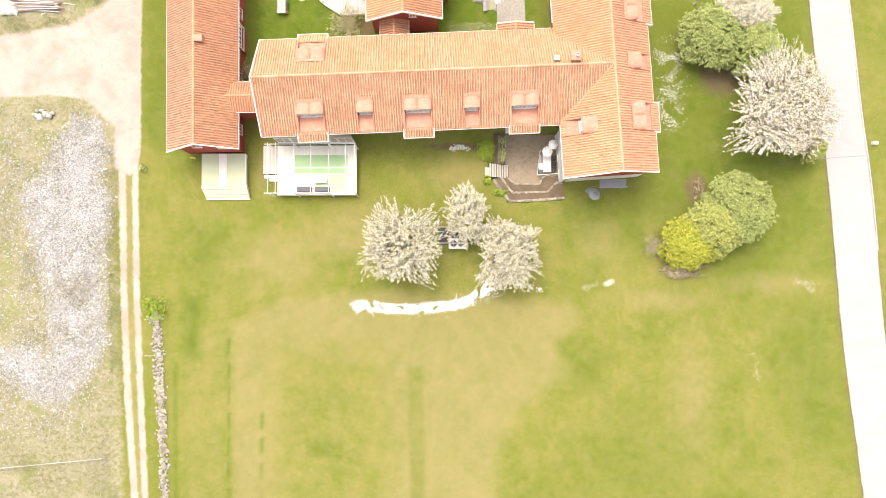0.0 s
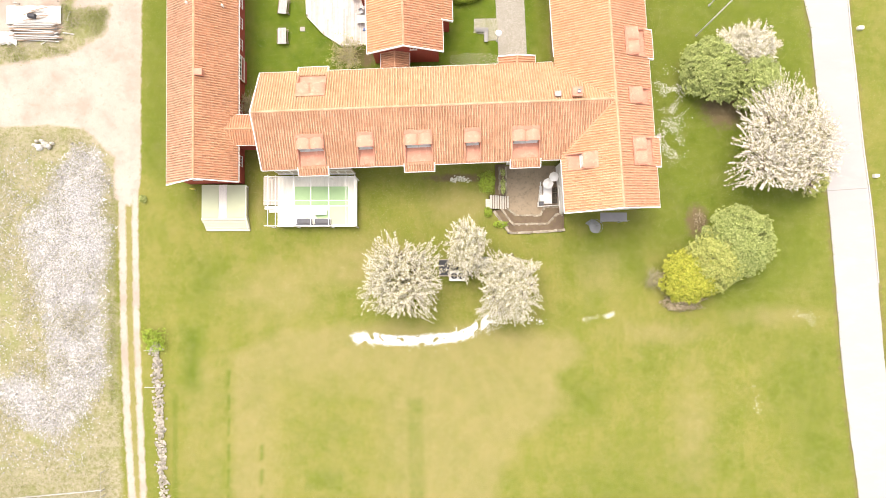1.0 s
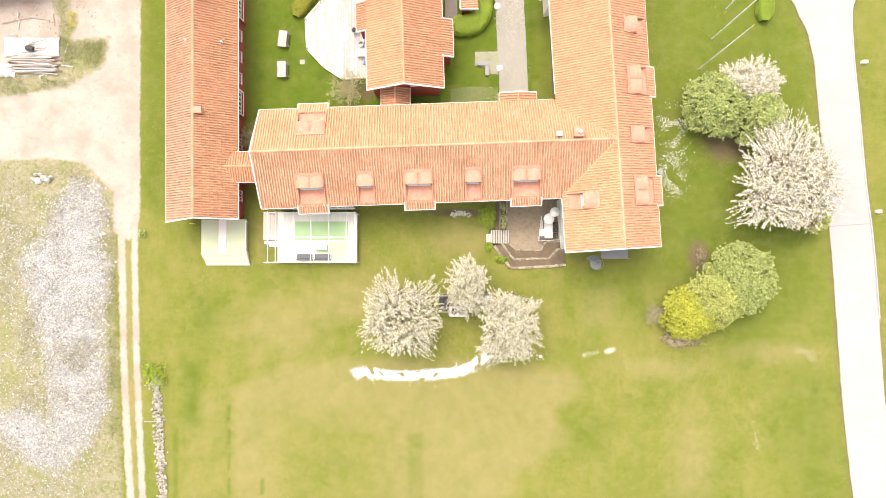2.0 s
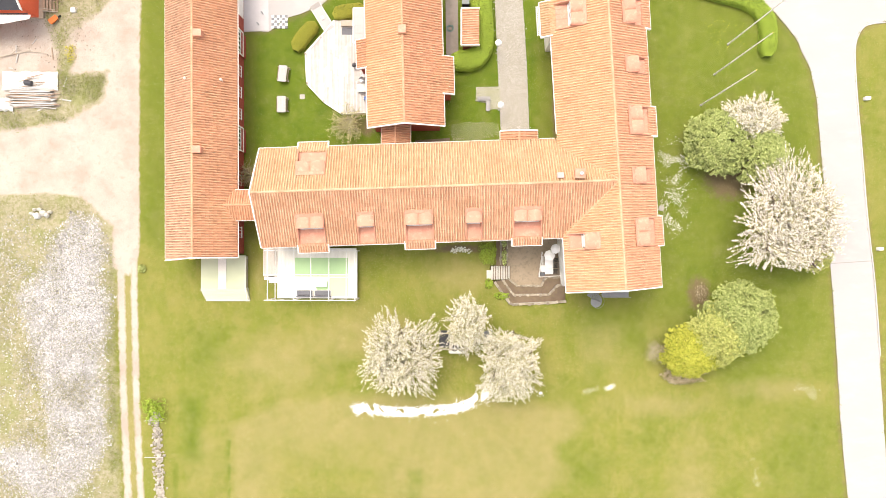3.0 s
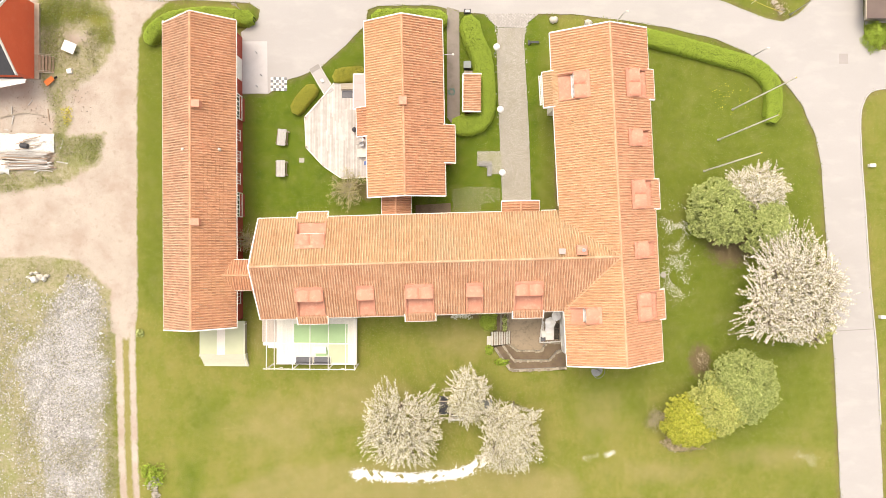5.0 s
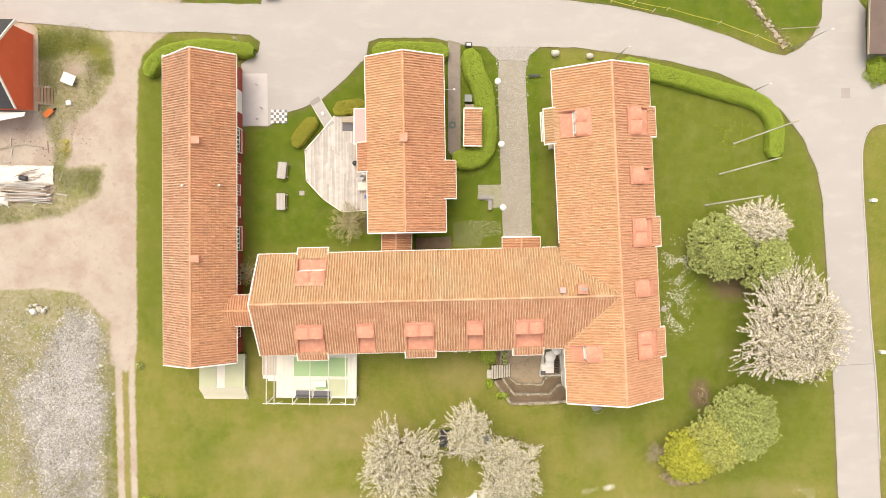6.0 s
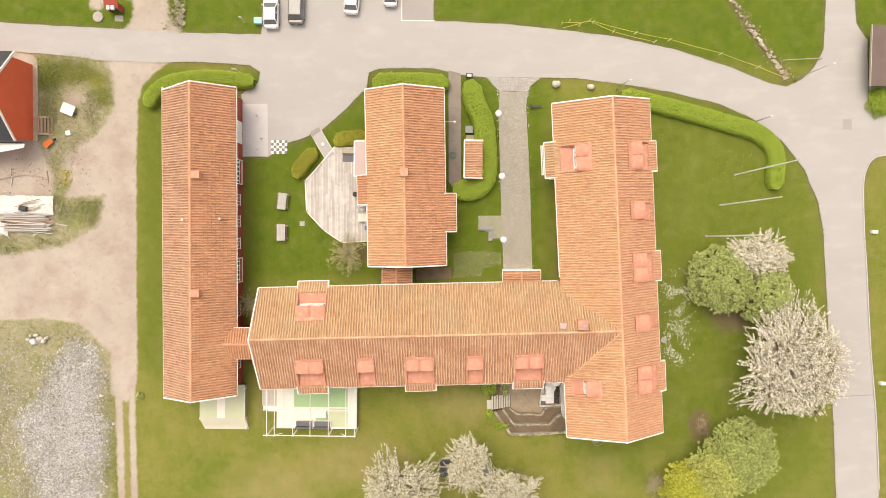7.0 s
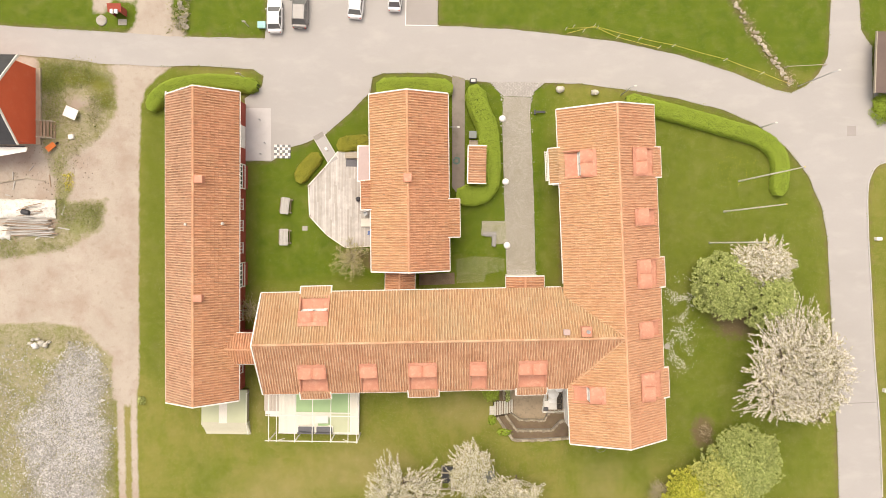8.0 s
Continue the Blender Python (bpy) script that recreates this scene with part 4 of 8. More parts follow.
house, roof, m, L, walls = gable_house("house", MBP, MBQ, MB["left"], MB["right"], MB["zr"], CREAM, ROOF_OLD, "long cream main house with dormered orange clay-tile roof", "weathered orange clay-tile roof", MB["zl"], MB["zrt"], hl, hr, wall_u=(0.45, 0.0), base=-2.4, gables=(True, False), left_mat=ROOF_LICHEN, right_inset=1.35, cut_l=(0.32, 0.0), cut_r=(0.32, 0.0))
verge(m, roof, 0, MB["left"], MB["right"], MB["zr"], MB["zl"], MB["zrt"], -1, askew=(0.32, 0.32))
gutter(m, roof, 0.3, 34.5, -1, MB["right"], MB["zrt"], [(u - 1.75, u + 1.75) for u, w, a, c in south_dormers if c])
gutter(m, roof, 0.3, 33.5, 1, MB["left"], MB["zl"], [(nd[0] - 1.75, nd[0] + 1.75), (27.3, 31.8)])
for u, w, a, c in south_dormers:
    dormer(house, m, u, w, -1, MB["right"], MB["zr"], MB["zrt"], 2.9, 3.95, 5.65, (3.4, 6.6) if c else None, arches=a)
dormer(house, m, nd[0], nd[1], 1, MB["left"], MB["zr"], MB["zl"], 2.3, 3.35, 4.75, (3.4, 5.8), ROOF_LICHEN)
chimney(house, 14.45, 20.9, 8.3, 9.75, 1.0, 0.95, SHEET_RED, label="red sheet-clad chimney with steel flue", flue=0.2)
chimney(house, 12.4, 20.75, 8.6, 9.45, 0.6, 0.5, SHEET_PINK, label="pale metal roof vent")
for u in np.arange(2.0, 33, 3.9):
    casement(walls[1], m @ pose(u, -4.55, 0, 0, 0, -90), (0, 2.6), 1.2, 1.4)
    casement(walls[0], m @ pose(u, 4.72, 0, 0, 0, 90), (0, 2.6), 1.2, 1.4)

# the east wing
EWP, EWQ = (19.47, 8.35), (17.15, 45.05)
EW = dict(left=5.88, right=4.72, zr=9.38, zl=6.55, zrt=6.5)
em, EL = frame_of(EWP, EWQ)
eu = lambda x, y: (em.inverted() @ Vector((x, y, 0))).x
east_dormers = [(eu(20.8, 39.05), 2.9, 2, True), (eu(20.7, 33.1), 1.7, 1, False), (eu(21.4, 27.0), 3.0, 2, True), (eu(21.5, 20.95), 1.7, 1, False), (eu(22.4, 14.8), 3.0, 2, True)]
wn_u, ws_u = eu(13.6, 38.7), eu(15.1, 13.7)
hr = [(u - w / 2, u + w / 2, 2.15, 4.35) for u, w, _, _ in east_dormers]
hl = [(wn_u - 1.4, wn_u + 1.4, 2.7, 5.35), (ws_u - 0.85, ws_u + 0.85, 2.7, 5.4)]
house, roof, m, L, walls = gable_house("house", EWP, EWQ, EW["left"], EW["right"], EW["zr"], CREAM, ROOF_CLEAN, "cream wing with orange clay-tile roof and red dormers", "weathered orange clay-tile roof", EW["zl"], EW["zrt"], hl, hr, base=-2.4, left_mat=ROOF_GRID, left_inset=1.25)
for u, o in ((0, -1), (L, 1)):
    verge(m, roof, u, EW["left"], EW["right"], EW["zr"], EW["zl"], EW["zrt"], o)
gutter(m, roof, 0, L, -1, EW["right"], EW["zrt"], [(u - 1.75, u + 1.75) for u, w, a, c in east_dormers if c])
gutter(m, roof, 0, eu(13.4, 14.0), 1, EW["left"], EW["zl"])
gutter(m, roof, eu(12.5, 25.7), L, 1, EW["left"], EW["zl"], [(wn_u - 2.0, wn_u + 2.0)])
for u, w, a, c in east_dormers:
    dormer(house, m, u, w, -1, EW["right"], EW["zr"], EW["zrt"], 2.15, 3.2, 4.35, (3.3, 5.35) if c else None, ROOF_CLEAN, arches=a)
dormer(house, m, wn_u, 2.8, 1, EW["left"], EW["zr"], EW["zl"], 2.7, 3.85, 5.35, (3.9, 6.85), ROOF_LICHEN, rail=True)
dormer(house, m, ws_u, 1.7, 1, EW["left"], EW["zr"], EW["zl"], 2.7, 3.85, 5.4, arches=1)
for u in np.arange(2.2, 35, 3.7):
    casement(walls[1], m @ pose(u, -4.22, 0, 0, 0, -90), (0, 2.6), 1.2, 1.4)
part("wall", Geo().box(0.46, eu(13.4, 14.4), 4.9, 5.2, -2.4, 6.1, m), WHITE, house, "white painted wall above the patio")
for u in (1.6, 3.4, 5.0):
    casement(house, m @ pose(u, 5.2, 0, 0, 0, 90), (0, 0.4), 1.0, 1.3)
    casement(house, m @ pose(u, 5.2, 0, 0, 0, 90), (0, 3.6), 1.0, 1.3)
part("gable_cladding", Geo().rings([[(0.44, y, z) for y, z in ((-4.1, 3.2), (5.2, 3.2), (5.2, 6.5), (0, 8.95), (-4.1, 6.4))], [(0.38, y, z) for y, z in ((-4.1, 3.2), (5.2, 3.2), (5.2, 6.5), (0, 8.95), (-4.1, 6.4))]], m), FALU, walls[2], "red boarding on the gable")

# mortared joints where the two large roofs meet
VALLEY = surface("pale_mortar_and_tile", (0.55, 0.35, 0.22), (0.47, 0.29, 0.175), 0.85, 1.5, 12, (0.34, 0.2, 0.12), 0.4)
top_j = em @ Vector((eu(18.72, 20.22), 0, EW["zr"] + 0.14))
for side_mb, z_low in ((MB["left"], MB["zl"]), (-MB["right"], MB["zrt"])):
    a, d = mm @ Vector((0, side_mb, 0)), (mm.to_3x3() @ Vector((1, 0, 0)))
    b, e = em @ Vector((0, EW["left"], 0)), (em.to_3x3() @ Vector((1, 0, 0)))
    t = ((b.x - a.x) * e.y - (b.y - a.y) * e.x) / (d.x * e.y - d.y * e.x)
    low = a + d * t
    part("valley_ridge", Geo().tube(top_j, (low.x, low.y, z_low + 0.2), 0.07, n=8), VALLEY, house, "mortared joint between two tiled slopes")

# the middle house in the courtyard, red boards
CHP, CHQ = (-4.45, 26.65), (-5.0, 46.4)
CH = dict(left=4.32, right=4.4, zr=7.5, zl=5.0, zrt=5.0)
house, roof, m, L, walls = gable_house("house", CHP, CHQ, CH["left"], CH["right"], CH["zr"], FALU, ROOF_RED, "red boarded courtyard house with orange clay-tile roof", "orange clay-tile saddle roof", CH["zl"], CH["zrt"], base=-0.3, left_mat=ROOF_GRID)
cu = lambda x, y: (m.inverted() @ Vector((x, y, 0))).x
for u, o in ((0, -1), (L, 1)):
    verge(m, roof, u, CH["left"], CH["right"], CH["zr"], CH["zl"], CH["zrt"], o)
e0, e1, w0, w1 = cu(0, 30.55), cu(0, 34.85), cu(-10, 33.45), cu(-10, 36.75)
gutter(m, roof, 0, L, -1, CH["right"], CH["zrt"], [(e0, e1)])
gutter(m, roof, 0, L, 1, CH["left"], CH["zl"], [(w0, w1)])


def bump(u0, u1, side, S, s_end, zr, ze):
    """A stretch of roof that runs on over a projecting part of the house."""
    k = (zr - ze) / S
    zs = lambda s: zr - k * s
    x = part("roof_extension", Geo().rings([[(u, side * s, zs(s) + o) for s, o in ((S - 0.1, -0.22), (s_end, -0.22), (s_end, -0.02), (S - 0.1, -0.02))] for u in (u0, u1)], m), WHITE, house)
    part("roof_tiles", tile_field(m, u1, side, S - 0.1, s_end, zr, (S, ze), u0=u0), ROOF_RED, x, kind="stuff")
    for u in (u0, u1):
        part("barge_board", Geo().rings([[(uu, side * s, zs(s) + o) for s, o in ((S - 0.1, -0.25), (s_end + 0.06, -0.25), (s_end + 0.06, 0.13), (S - 0.1, 0.13))] for uu in (u - 0.06, u + 0.06)], m), WHITE, x)
    y0, y1 = sorted((side * s_end, side * (s_end + 0.11)))
    part("gutter", Geo().box(u0, u1, y0, y1, zs(s_end) - 0.2, zs(s_end), m), WHITE, x)
    y0, y1 = sorted((side * (S - 0.5), side * (s_end - 0.35)))
    part("projecting_wall", Geo().box(u0 + 0.3, u1 - 0.3, y0, y1, -0.3, zs(s_end) - 0.1, m), FALU, x)


bump(e0, e1, -1, CH["right"], 5.6, CH["zr"], CH["zrt"])
bump(w0, w1, 1, CH["left"], 5.45, CH["zr"], CH["zl"])
lean = part("lean_to", Geo().box(-10.4, -9.0, 36.9, 40.5, 0, 3.5), FALU, house, "lean-to under a pale pink sheet roof")
part("lean_to_roof", Geo().rings([[(x, y, z + o) for x, z, o in ((-10.6, 3.55, 0), (-8.9, 4.0, 0), (-8.9, 4.0, 0.07), (-10.6, 3.55, 0.07))] for y in (36.8, 40.65)]), SHEET_PINK, lean)
for y in (37.75, 38.7, 39.65):
    part("seam", Geo().rings([[(x, y + o, z + h_) for o, h_ in ((-0.025, 0.06), (0.025, 0.06), (0.025, 0.11), (-0.025, 0.11))] for x, z in ((-10.6, 3.55), (-8.9, 4.0))]), SHEET_PINK, lean)
part("barge_board", Geo().box(-10.72, -10.58, 36.7, 40.75, 3.4, 3.68).box(-10.6, -8.9, 36.66, 36.8, 3.5, 3.72).box(-10.6, -8.9, 40.65, 40.79, 3.5, 3.72), WHITE, lean)
chimney(house, -4.75, 36.9, 6.6, 7.95, 0.8, 0.8, ROOF_RED, SHEET_RED, label="brick-red chimney")
south = m @ pose(0.45, 0, 0, 0, 0, 180)
casement(walls[2], south, (-2.4, 2.2), 1.2, 1.4)
casement(walls[2], south, (1.0, 5.2), 0.8, 0.8)


def link_roof(name, p, q, half, zr, ze, label, gable=True, base=-0.3, wall=FALU):
    """A low tiled link between two houses."""
    mm_, LL = frame_of(p, q)
    h = thing(name, (mm_ @ Vector((LL / 2, 0, 0))).to_tuple(), label, "house")
    part("wall", Geo().box(0.1, LL - 0.1, -half + 0.35, half - 0.35, base, ze - 0.1, mm_), wall, h)
    r = part("roof", sheathing(mm_, LL, 1, half, zr, ze, ()), TIMBER, h)
    part("sheathing", sheathing(mm_, LL, -1, half, zr, ze, ()), TIMBER, r)
    for sd in (1, -1):
        part("roof_tiles", tile_field(mm_, LL, sd, 0.05, half, zr, (half, ze)), ROOF_RED, r, kind="stuff")
        y0, y1 = sorted((sd * half, sd * (half + 0.1)))
        part("gutter", Geo().box(0, LL, y0, y1, ze - 0.14, ze, mm_), WHITE, r)
    part("ridge_tiles", Geo().tube((0, 0, zr + 0.02), (LL, 0, zr + 0.02), 0.13, n=8, m=mm_), ROOF_RED, r)
    return h, r, mm_, LL


link_roof("link_building", (-25.3, 17.7), (-20.75, 17.75), 1.7, 6.0, 5.25, "small tiled link between two houses")
link_roof("link_building", (-5.65, 23.2), (-5.65, 27.1), 1.65, 4.5, 3.7, "small tiled passage between the courtyard houses")
h, r, pm, PL = link_roof("entrance_porch", (8.5, 24.0), (8.45, 26.35), 2.1, 5.15, 4.7, "tiled entrance porch with white barge boards", wall=CREAM)
verge(pm, r, PL, 2.1, 2.1, 5.15, 4.7, 4.7, 1)

# the red house at the edge of the yard
house = thing("house", (-54, 45, 0), "tall red boarded house with grey roof and white barge boards", "house")
gx, gy0, gy1, ga, ge, gr = -49.15, 40.7, 49.6, 45.15, 4.8, 8.9
gable = part("gable_wall", Geo().rings([[(x, y, z) for y, z in ((gy0, 0.35), (gy1, 0.35), (gy1, ge), (ga, gr), (gy0, ge))] for x in (gx - 0.3, gx)]), FALU_ROOF, house, "bright red boarded gable")
part("plinth", Geo().box(-64, gx + 0.55, gy0 - 0.05, gy1 + 0.05, -0.3, 0.34, bev=0.03), surface("sandy_concrete", (0.42, 0.35, 0.265), (0.34, 0.28, 0.21), 0.9, 0.6, 9, (0.24, 0.2, 0.13), 0.5), house, "sandy concrete plinth ledge")
part("wall", Geo().box(-64, gx - 0.31, gy0, gy0 + 0.3, 0.35, ge), FALU_ROOF, house)
part("wall", Geo().box(-64, gx - 0.31, gy1 - 0.3, gy1, 0.35, ge), FALU_ROOF, house)
for sd, y in ((1, gy1), (-1, gy0)):
    k = (gr - ge) / abs(y - ga)
    ye = y + sd * 0.55
    ze_ = ge - k * 0.55
    part("roof_slope", Geo().rings([[(x, ga, gr + 0.05), (x, ye, ze_ + 0.05), (x, ye, ze_ + 0.18), (x, ga, gr + 0.18)] for x in (-64, gx + 0.35)]), DARK, house, "dark grey sheet roof")
    part("barge_board", Geo().rings([[(x, ga, gr - 0.1), (x, ye, ze_ - 0.1), (x, ye, ze_ + 0.24), (x, ga, gr + 0.24)] for x in (gx + 0.36, gx + 0.5)]), WHITE, house)
part("eave_board", Geo().prism([(-64, gy0 - 2.6), (gx - 2, gy0 - 1.75), (gx + 0.75, gy0 - 1.2), (gx + 0.9, gy0 - 0.75), (-64, gy0 - 0.7)], 3.3, 3.42), WHITE, house, "white sheet canopy along the eave")
part("eave_trim", Geo().box(-64, gx + 0.6, gy0 - 0.69, gy0 - 0.6, 3.3, 3.5), DARK, house, "dark eave trim")

# ---- trees and hedges ----
BLOSSOM = leaf_material("white_blossom", ((0.58, 0.53, 0.42), (0.72, 0.66, 0.56), (0.80, 0.76, 0.68), (0.84, 0.80, 0.74)))
BLOSSOM_PINK = leaf_material("fading_apple_blossom", ((0.45, 0.42, 0.28), (0.62, 0.585, 0.47), (0.71, 0.675, 0.57), (0.79, 0.755, 0.66)))
YOUNG_LEAF = leaf_material("young_olive_leaf", ((0.24, 0.235, 0.085), (0.36, 0.34, 0.14), (0.47, 0.43, 0.21)))
GREEN_LEAF = leaf_material("fresh_green_leaf", ((0.15, 0.19, 0.04), (0.285, 0.345, 0.095), (0.40, 0.455, 0.155), (0.51, 0.555, 0.225)))
SILVER_LEAF = leaf_material("silvery_green_leaf", ((0.14, 0.18, 0.035), (0.27, 0.33, 0.09), (0.38, 0.435, 0.14), (0.49, 0.53, 0.21)))
YELLOW_LEAF = leaf_material("yellow_green_leaf", ((0.13, 0.16, 0.012), (0.335, 0.37, 0.036), (0.46, 0.475, 0.06), (0.57, 0.55, 0.10)))
LIME_LEAF = leaf_material("lime_green_leaf", ((0.17, 0.20, 0.035), (0.33, 0.375, 0.085), (0.45, 0.475, 0.135), (0.56, 0.555, 0.20)))
RUSSET_LEAF = leaf_material("russet_young_leaf", ((0.26, 0.20, 0.12), (0.42, 0.34, 0.21), (0.56, 0.48, 0.34)))
HEDGE_LEAF = leaf_material("bright_hedge_leaf", ((0.20, 0.285, 0.028), (0.245, 0.34, 0.035), (0.29, 0.39, 0.045), (0.34, 0.44, 0.06)))
OLIVE_LEAF = leaf_material("olive_hedge_leaf", ((0.17, 0.18, 0.02), (0.27, 0.27, 0.03), (0.37, 0.35, 0.045)))


def branches(rng, c, h, r, limbs, trunk_r, twigs, low=0.35):
    """Trunk, limbs and twigs; returns the wood and the twigs' lines."""
    g, lines = Geo(), []
    x, y = c
    fork = h * low
    g.tube((x, y, -0.25), (x + 0.05, y, fork * 0.5), trunk_r * 1.25, trunk_r, 8).tube((x + 0.05, y, fork * 0.5), (x, y + 0.05, fork), trunk_r, trunk_r * 0.8, 8)
    for k in range(twigs):
        b, f = rng.uniform(0, 6.2832), rng.uniform(0.03, 0.32)
        p, top = Vector((x, y, fork)), Vector((x + math.cos(b) * r[0] * f, y + math.sin(b) * r[1] * f, h * rng.uniform(0.8, 1.0)))
        g.tube(p, top, 0.05, 0.012, 4)
        lines.append((p, top))
    for i in range(limbs):
        a = 6.2832 * (i + rng.uniform(-0.3, 0.3)) / limbs
        reach = rng.uniform(0.45, 0.75)
        mid = Vector((x + math.cos(a) * r[0] * reach * 0.5, y + math.sin(a) * r[1] * reach * 0.5, fork + (h - fork) * rng.uniform(0.25, 0.45)))
        end = Vector((x + math.cos(a) * r[0] * reach, y + math.sin(a) * r[1] * reach, fork + (h - fork) * rng.uniform(0.45, 0.85)))
        g.tube((x, y, fork - 0.1), mid, trunk_r * 0.6, trunk_r * 0.42, 6).tube(mid, end, trunk_r * 0.42, trunk_r * 0.2, 6)
        for k in range(twigs):
            t = rng.uniform(0, 1)
            p = mid.lerp(end, t) if k % 3 else Vector((x, y, fork)).lerp(mid, 0.5 + t / 2)
            b = a + rng.normal(0, 0.75)
            f = rng.uniform(0.9, 1.08) * math.sqrt(rng.uniform(0.01, 1.0)) * (0.92 + 0.42 * noise.noise(Vector((math.cos(b) * 1.6, math.sin(b) * 1.6, x))))
            top = Vector((x + math.cos(b) * r[0] * f, y + math.sin(b) * r[1] * f, 0))
            rad = min(1.0, math.hypot((top.x - x) / r[0], (top.y - y) / r[1]))
            top.z = fork + (h - fork) * (0.25 + 0.8 * math.sqrt(max(0.0, 1 - rad * rad * 0.95))) * rng.uniform(0.75, 1.05)
            g.tube(p, top, 0.035, 0.012, 4)
            lines.append((p, top))
    return g, lines


def along(rng, lines, n, spread, start=0.35):
    """Points strewn round the outer part of the twigs, with the way outwards."""
    pts, out, ways = [], [], []
    for p, q in lines:
        t = rng.uniform(start, 1.05, n)[:, None]
        a, b = np.array(p), np.array(q)
        pts.append(a + (b - a) * t + rng.normal(0, spread, (n, 3)) * (1.15 - 0.6 * t))
        d = (b - a) / (np.linalg.norm(b - a) + 1e-6)
        out.append(np.tile(d * 0.4 + np.array((0, 0, 0.9)), (n, 1)))
        ways.append(np.tile(d, (n, 1)))
    return np.concatenate(pts), np.concatenate(out), np.concatenate(ways)


def blossom_tree(c, r, h, seed, material, label, twigs=26, per=34, limbs=7, leaves=0.25, size=0.115):
    rng = np.random.default_rng(seed)
    t = thing("tree", (*c, 0), label, "tree", "blossoming trees")
    wood, lines = branches(rng, c, h, r, limbs, 0.16 + 0.02 * max(r), twigs)
    part("trunk", wood, BARK, t)
    p, nn, way = along(rng, lines, per, 0.075, 0.2)
    p[:, 2] = np.maximum(p[:, 2], 0.5)
    part("blossom", quads_geo(*scatter_quads(p, nn, rng.uniform(0.5, 1.4, len(p)) * size, rng, 0.5, 0.42, way)), material, t, "sprays of white blossom")
    p, nn, way = along(rng, lines, max(2, int(per * leaves)), 0.24, 0.15)
    p[:, 2] = np.maximum(p[:, 2], 0.5)
    part("crown", quads_geo(*scatter_quads(p, nn, rng.uniform(0.6, 1.3, len(p)) * size * 1.1, rng, 0.8, 0.5)), YOUNG_LEAF, t, "young olive-green leaves")
    return t


def leafy_tree(c, r, h, seed, material, label, count=11000, size=0.105, base=0.3, clumps=90):
    """A round bushy tree: a crown of many clumps of leaves on short limbs."""
    rng = np.random.default_rng(seed)
    t = thing("tree", (*c, 0), label, "tree", "bushy green trees")
    wood, lines = branches(rng, c, h * 0.85, (r[0] * 0.8, r[1] * 0.8), 6, 0.16, 5, 0.2)
    part("trunk", wood, BARK, t)
    pts, nrm = [], []
    per = 15
    each = count // (clumps * per)
    for k in range(clumps):
        z = 1.0 if k == 0 else rng.uniform(0, 1) ** 0.7
        a = k * 2.39996 + rng.normal(0, 0.2)
        rad = math.sqrt(max(0.0, 1 - z * z)) * rng.uniform(0.84, 1.03)
        mid = np.array((c[0] + math.cos(a) * rad * r[0] * 0.84, c[1] + math.sin(a) * rad * r[1] * 0.84, base + (h - base) * (0.15 + 0.72 * z)))
        cr = rng.uniform(0.15, 0.27) * (r[0] + r[1]) / 2
        d = rng.normal(0, 1, (each, 3))
        d[:, 2] = np.abs(d[:, 2]) * 0.9 - 0.15
        d /= np.linalg.norm(d, axis=1)[:, None]
        tip = mid + d * cr * rng.uniform(0.7, 1.14, (each, 1)) * np.array((1, 1, 0.85))
        pts.append(np.repeat(tip, per, 0) + rng.normal(0, 1, (each * per, 3)) * np.array((0.085, 0.085, 0.055)))
        nrm.append(np.repeat(d, per, 0) * 0.5 + np.array((0, 0, 0.6)))
    p, nn = np.concatenate(pts), np.concatenate(nrm)
    p[:, 2] = np.maximum(p[:, 2], 0.08)
    part("crown", quads_geo(*scatter_quads(p, nn, rng.uniform(0.6, 1.3, len(p)) * size, rng, 0.75, 0.6)), material, t, "dense crown of small leaves")
    return t


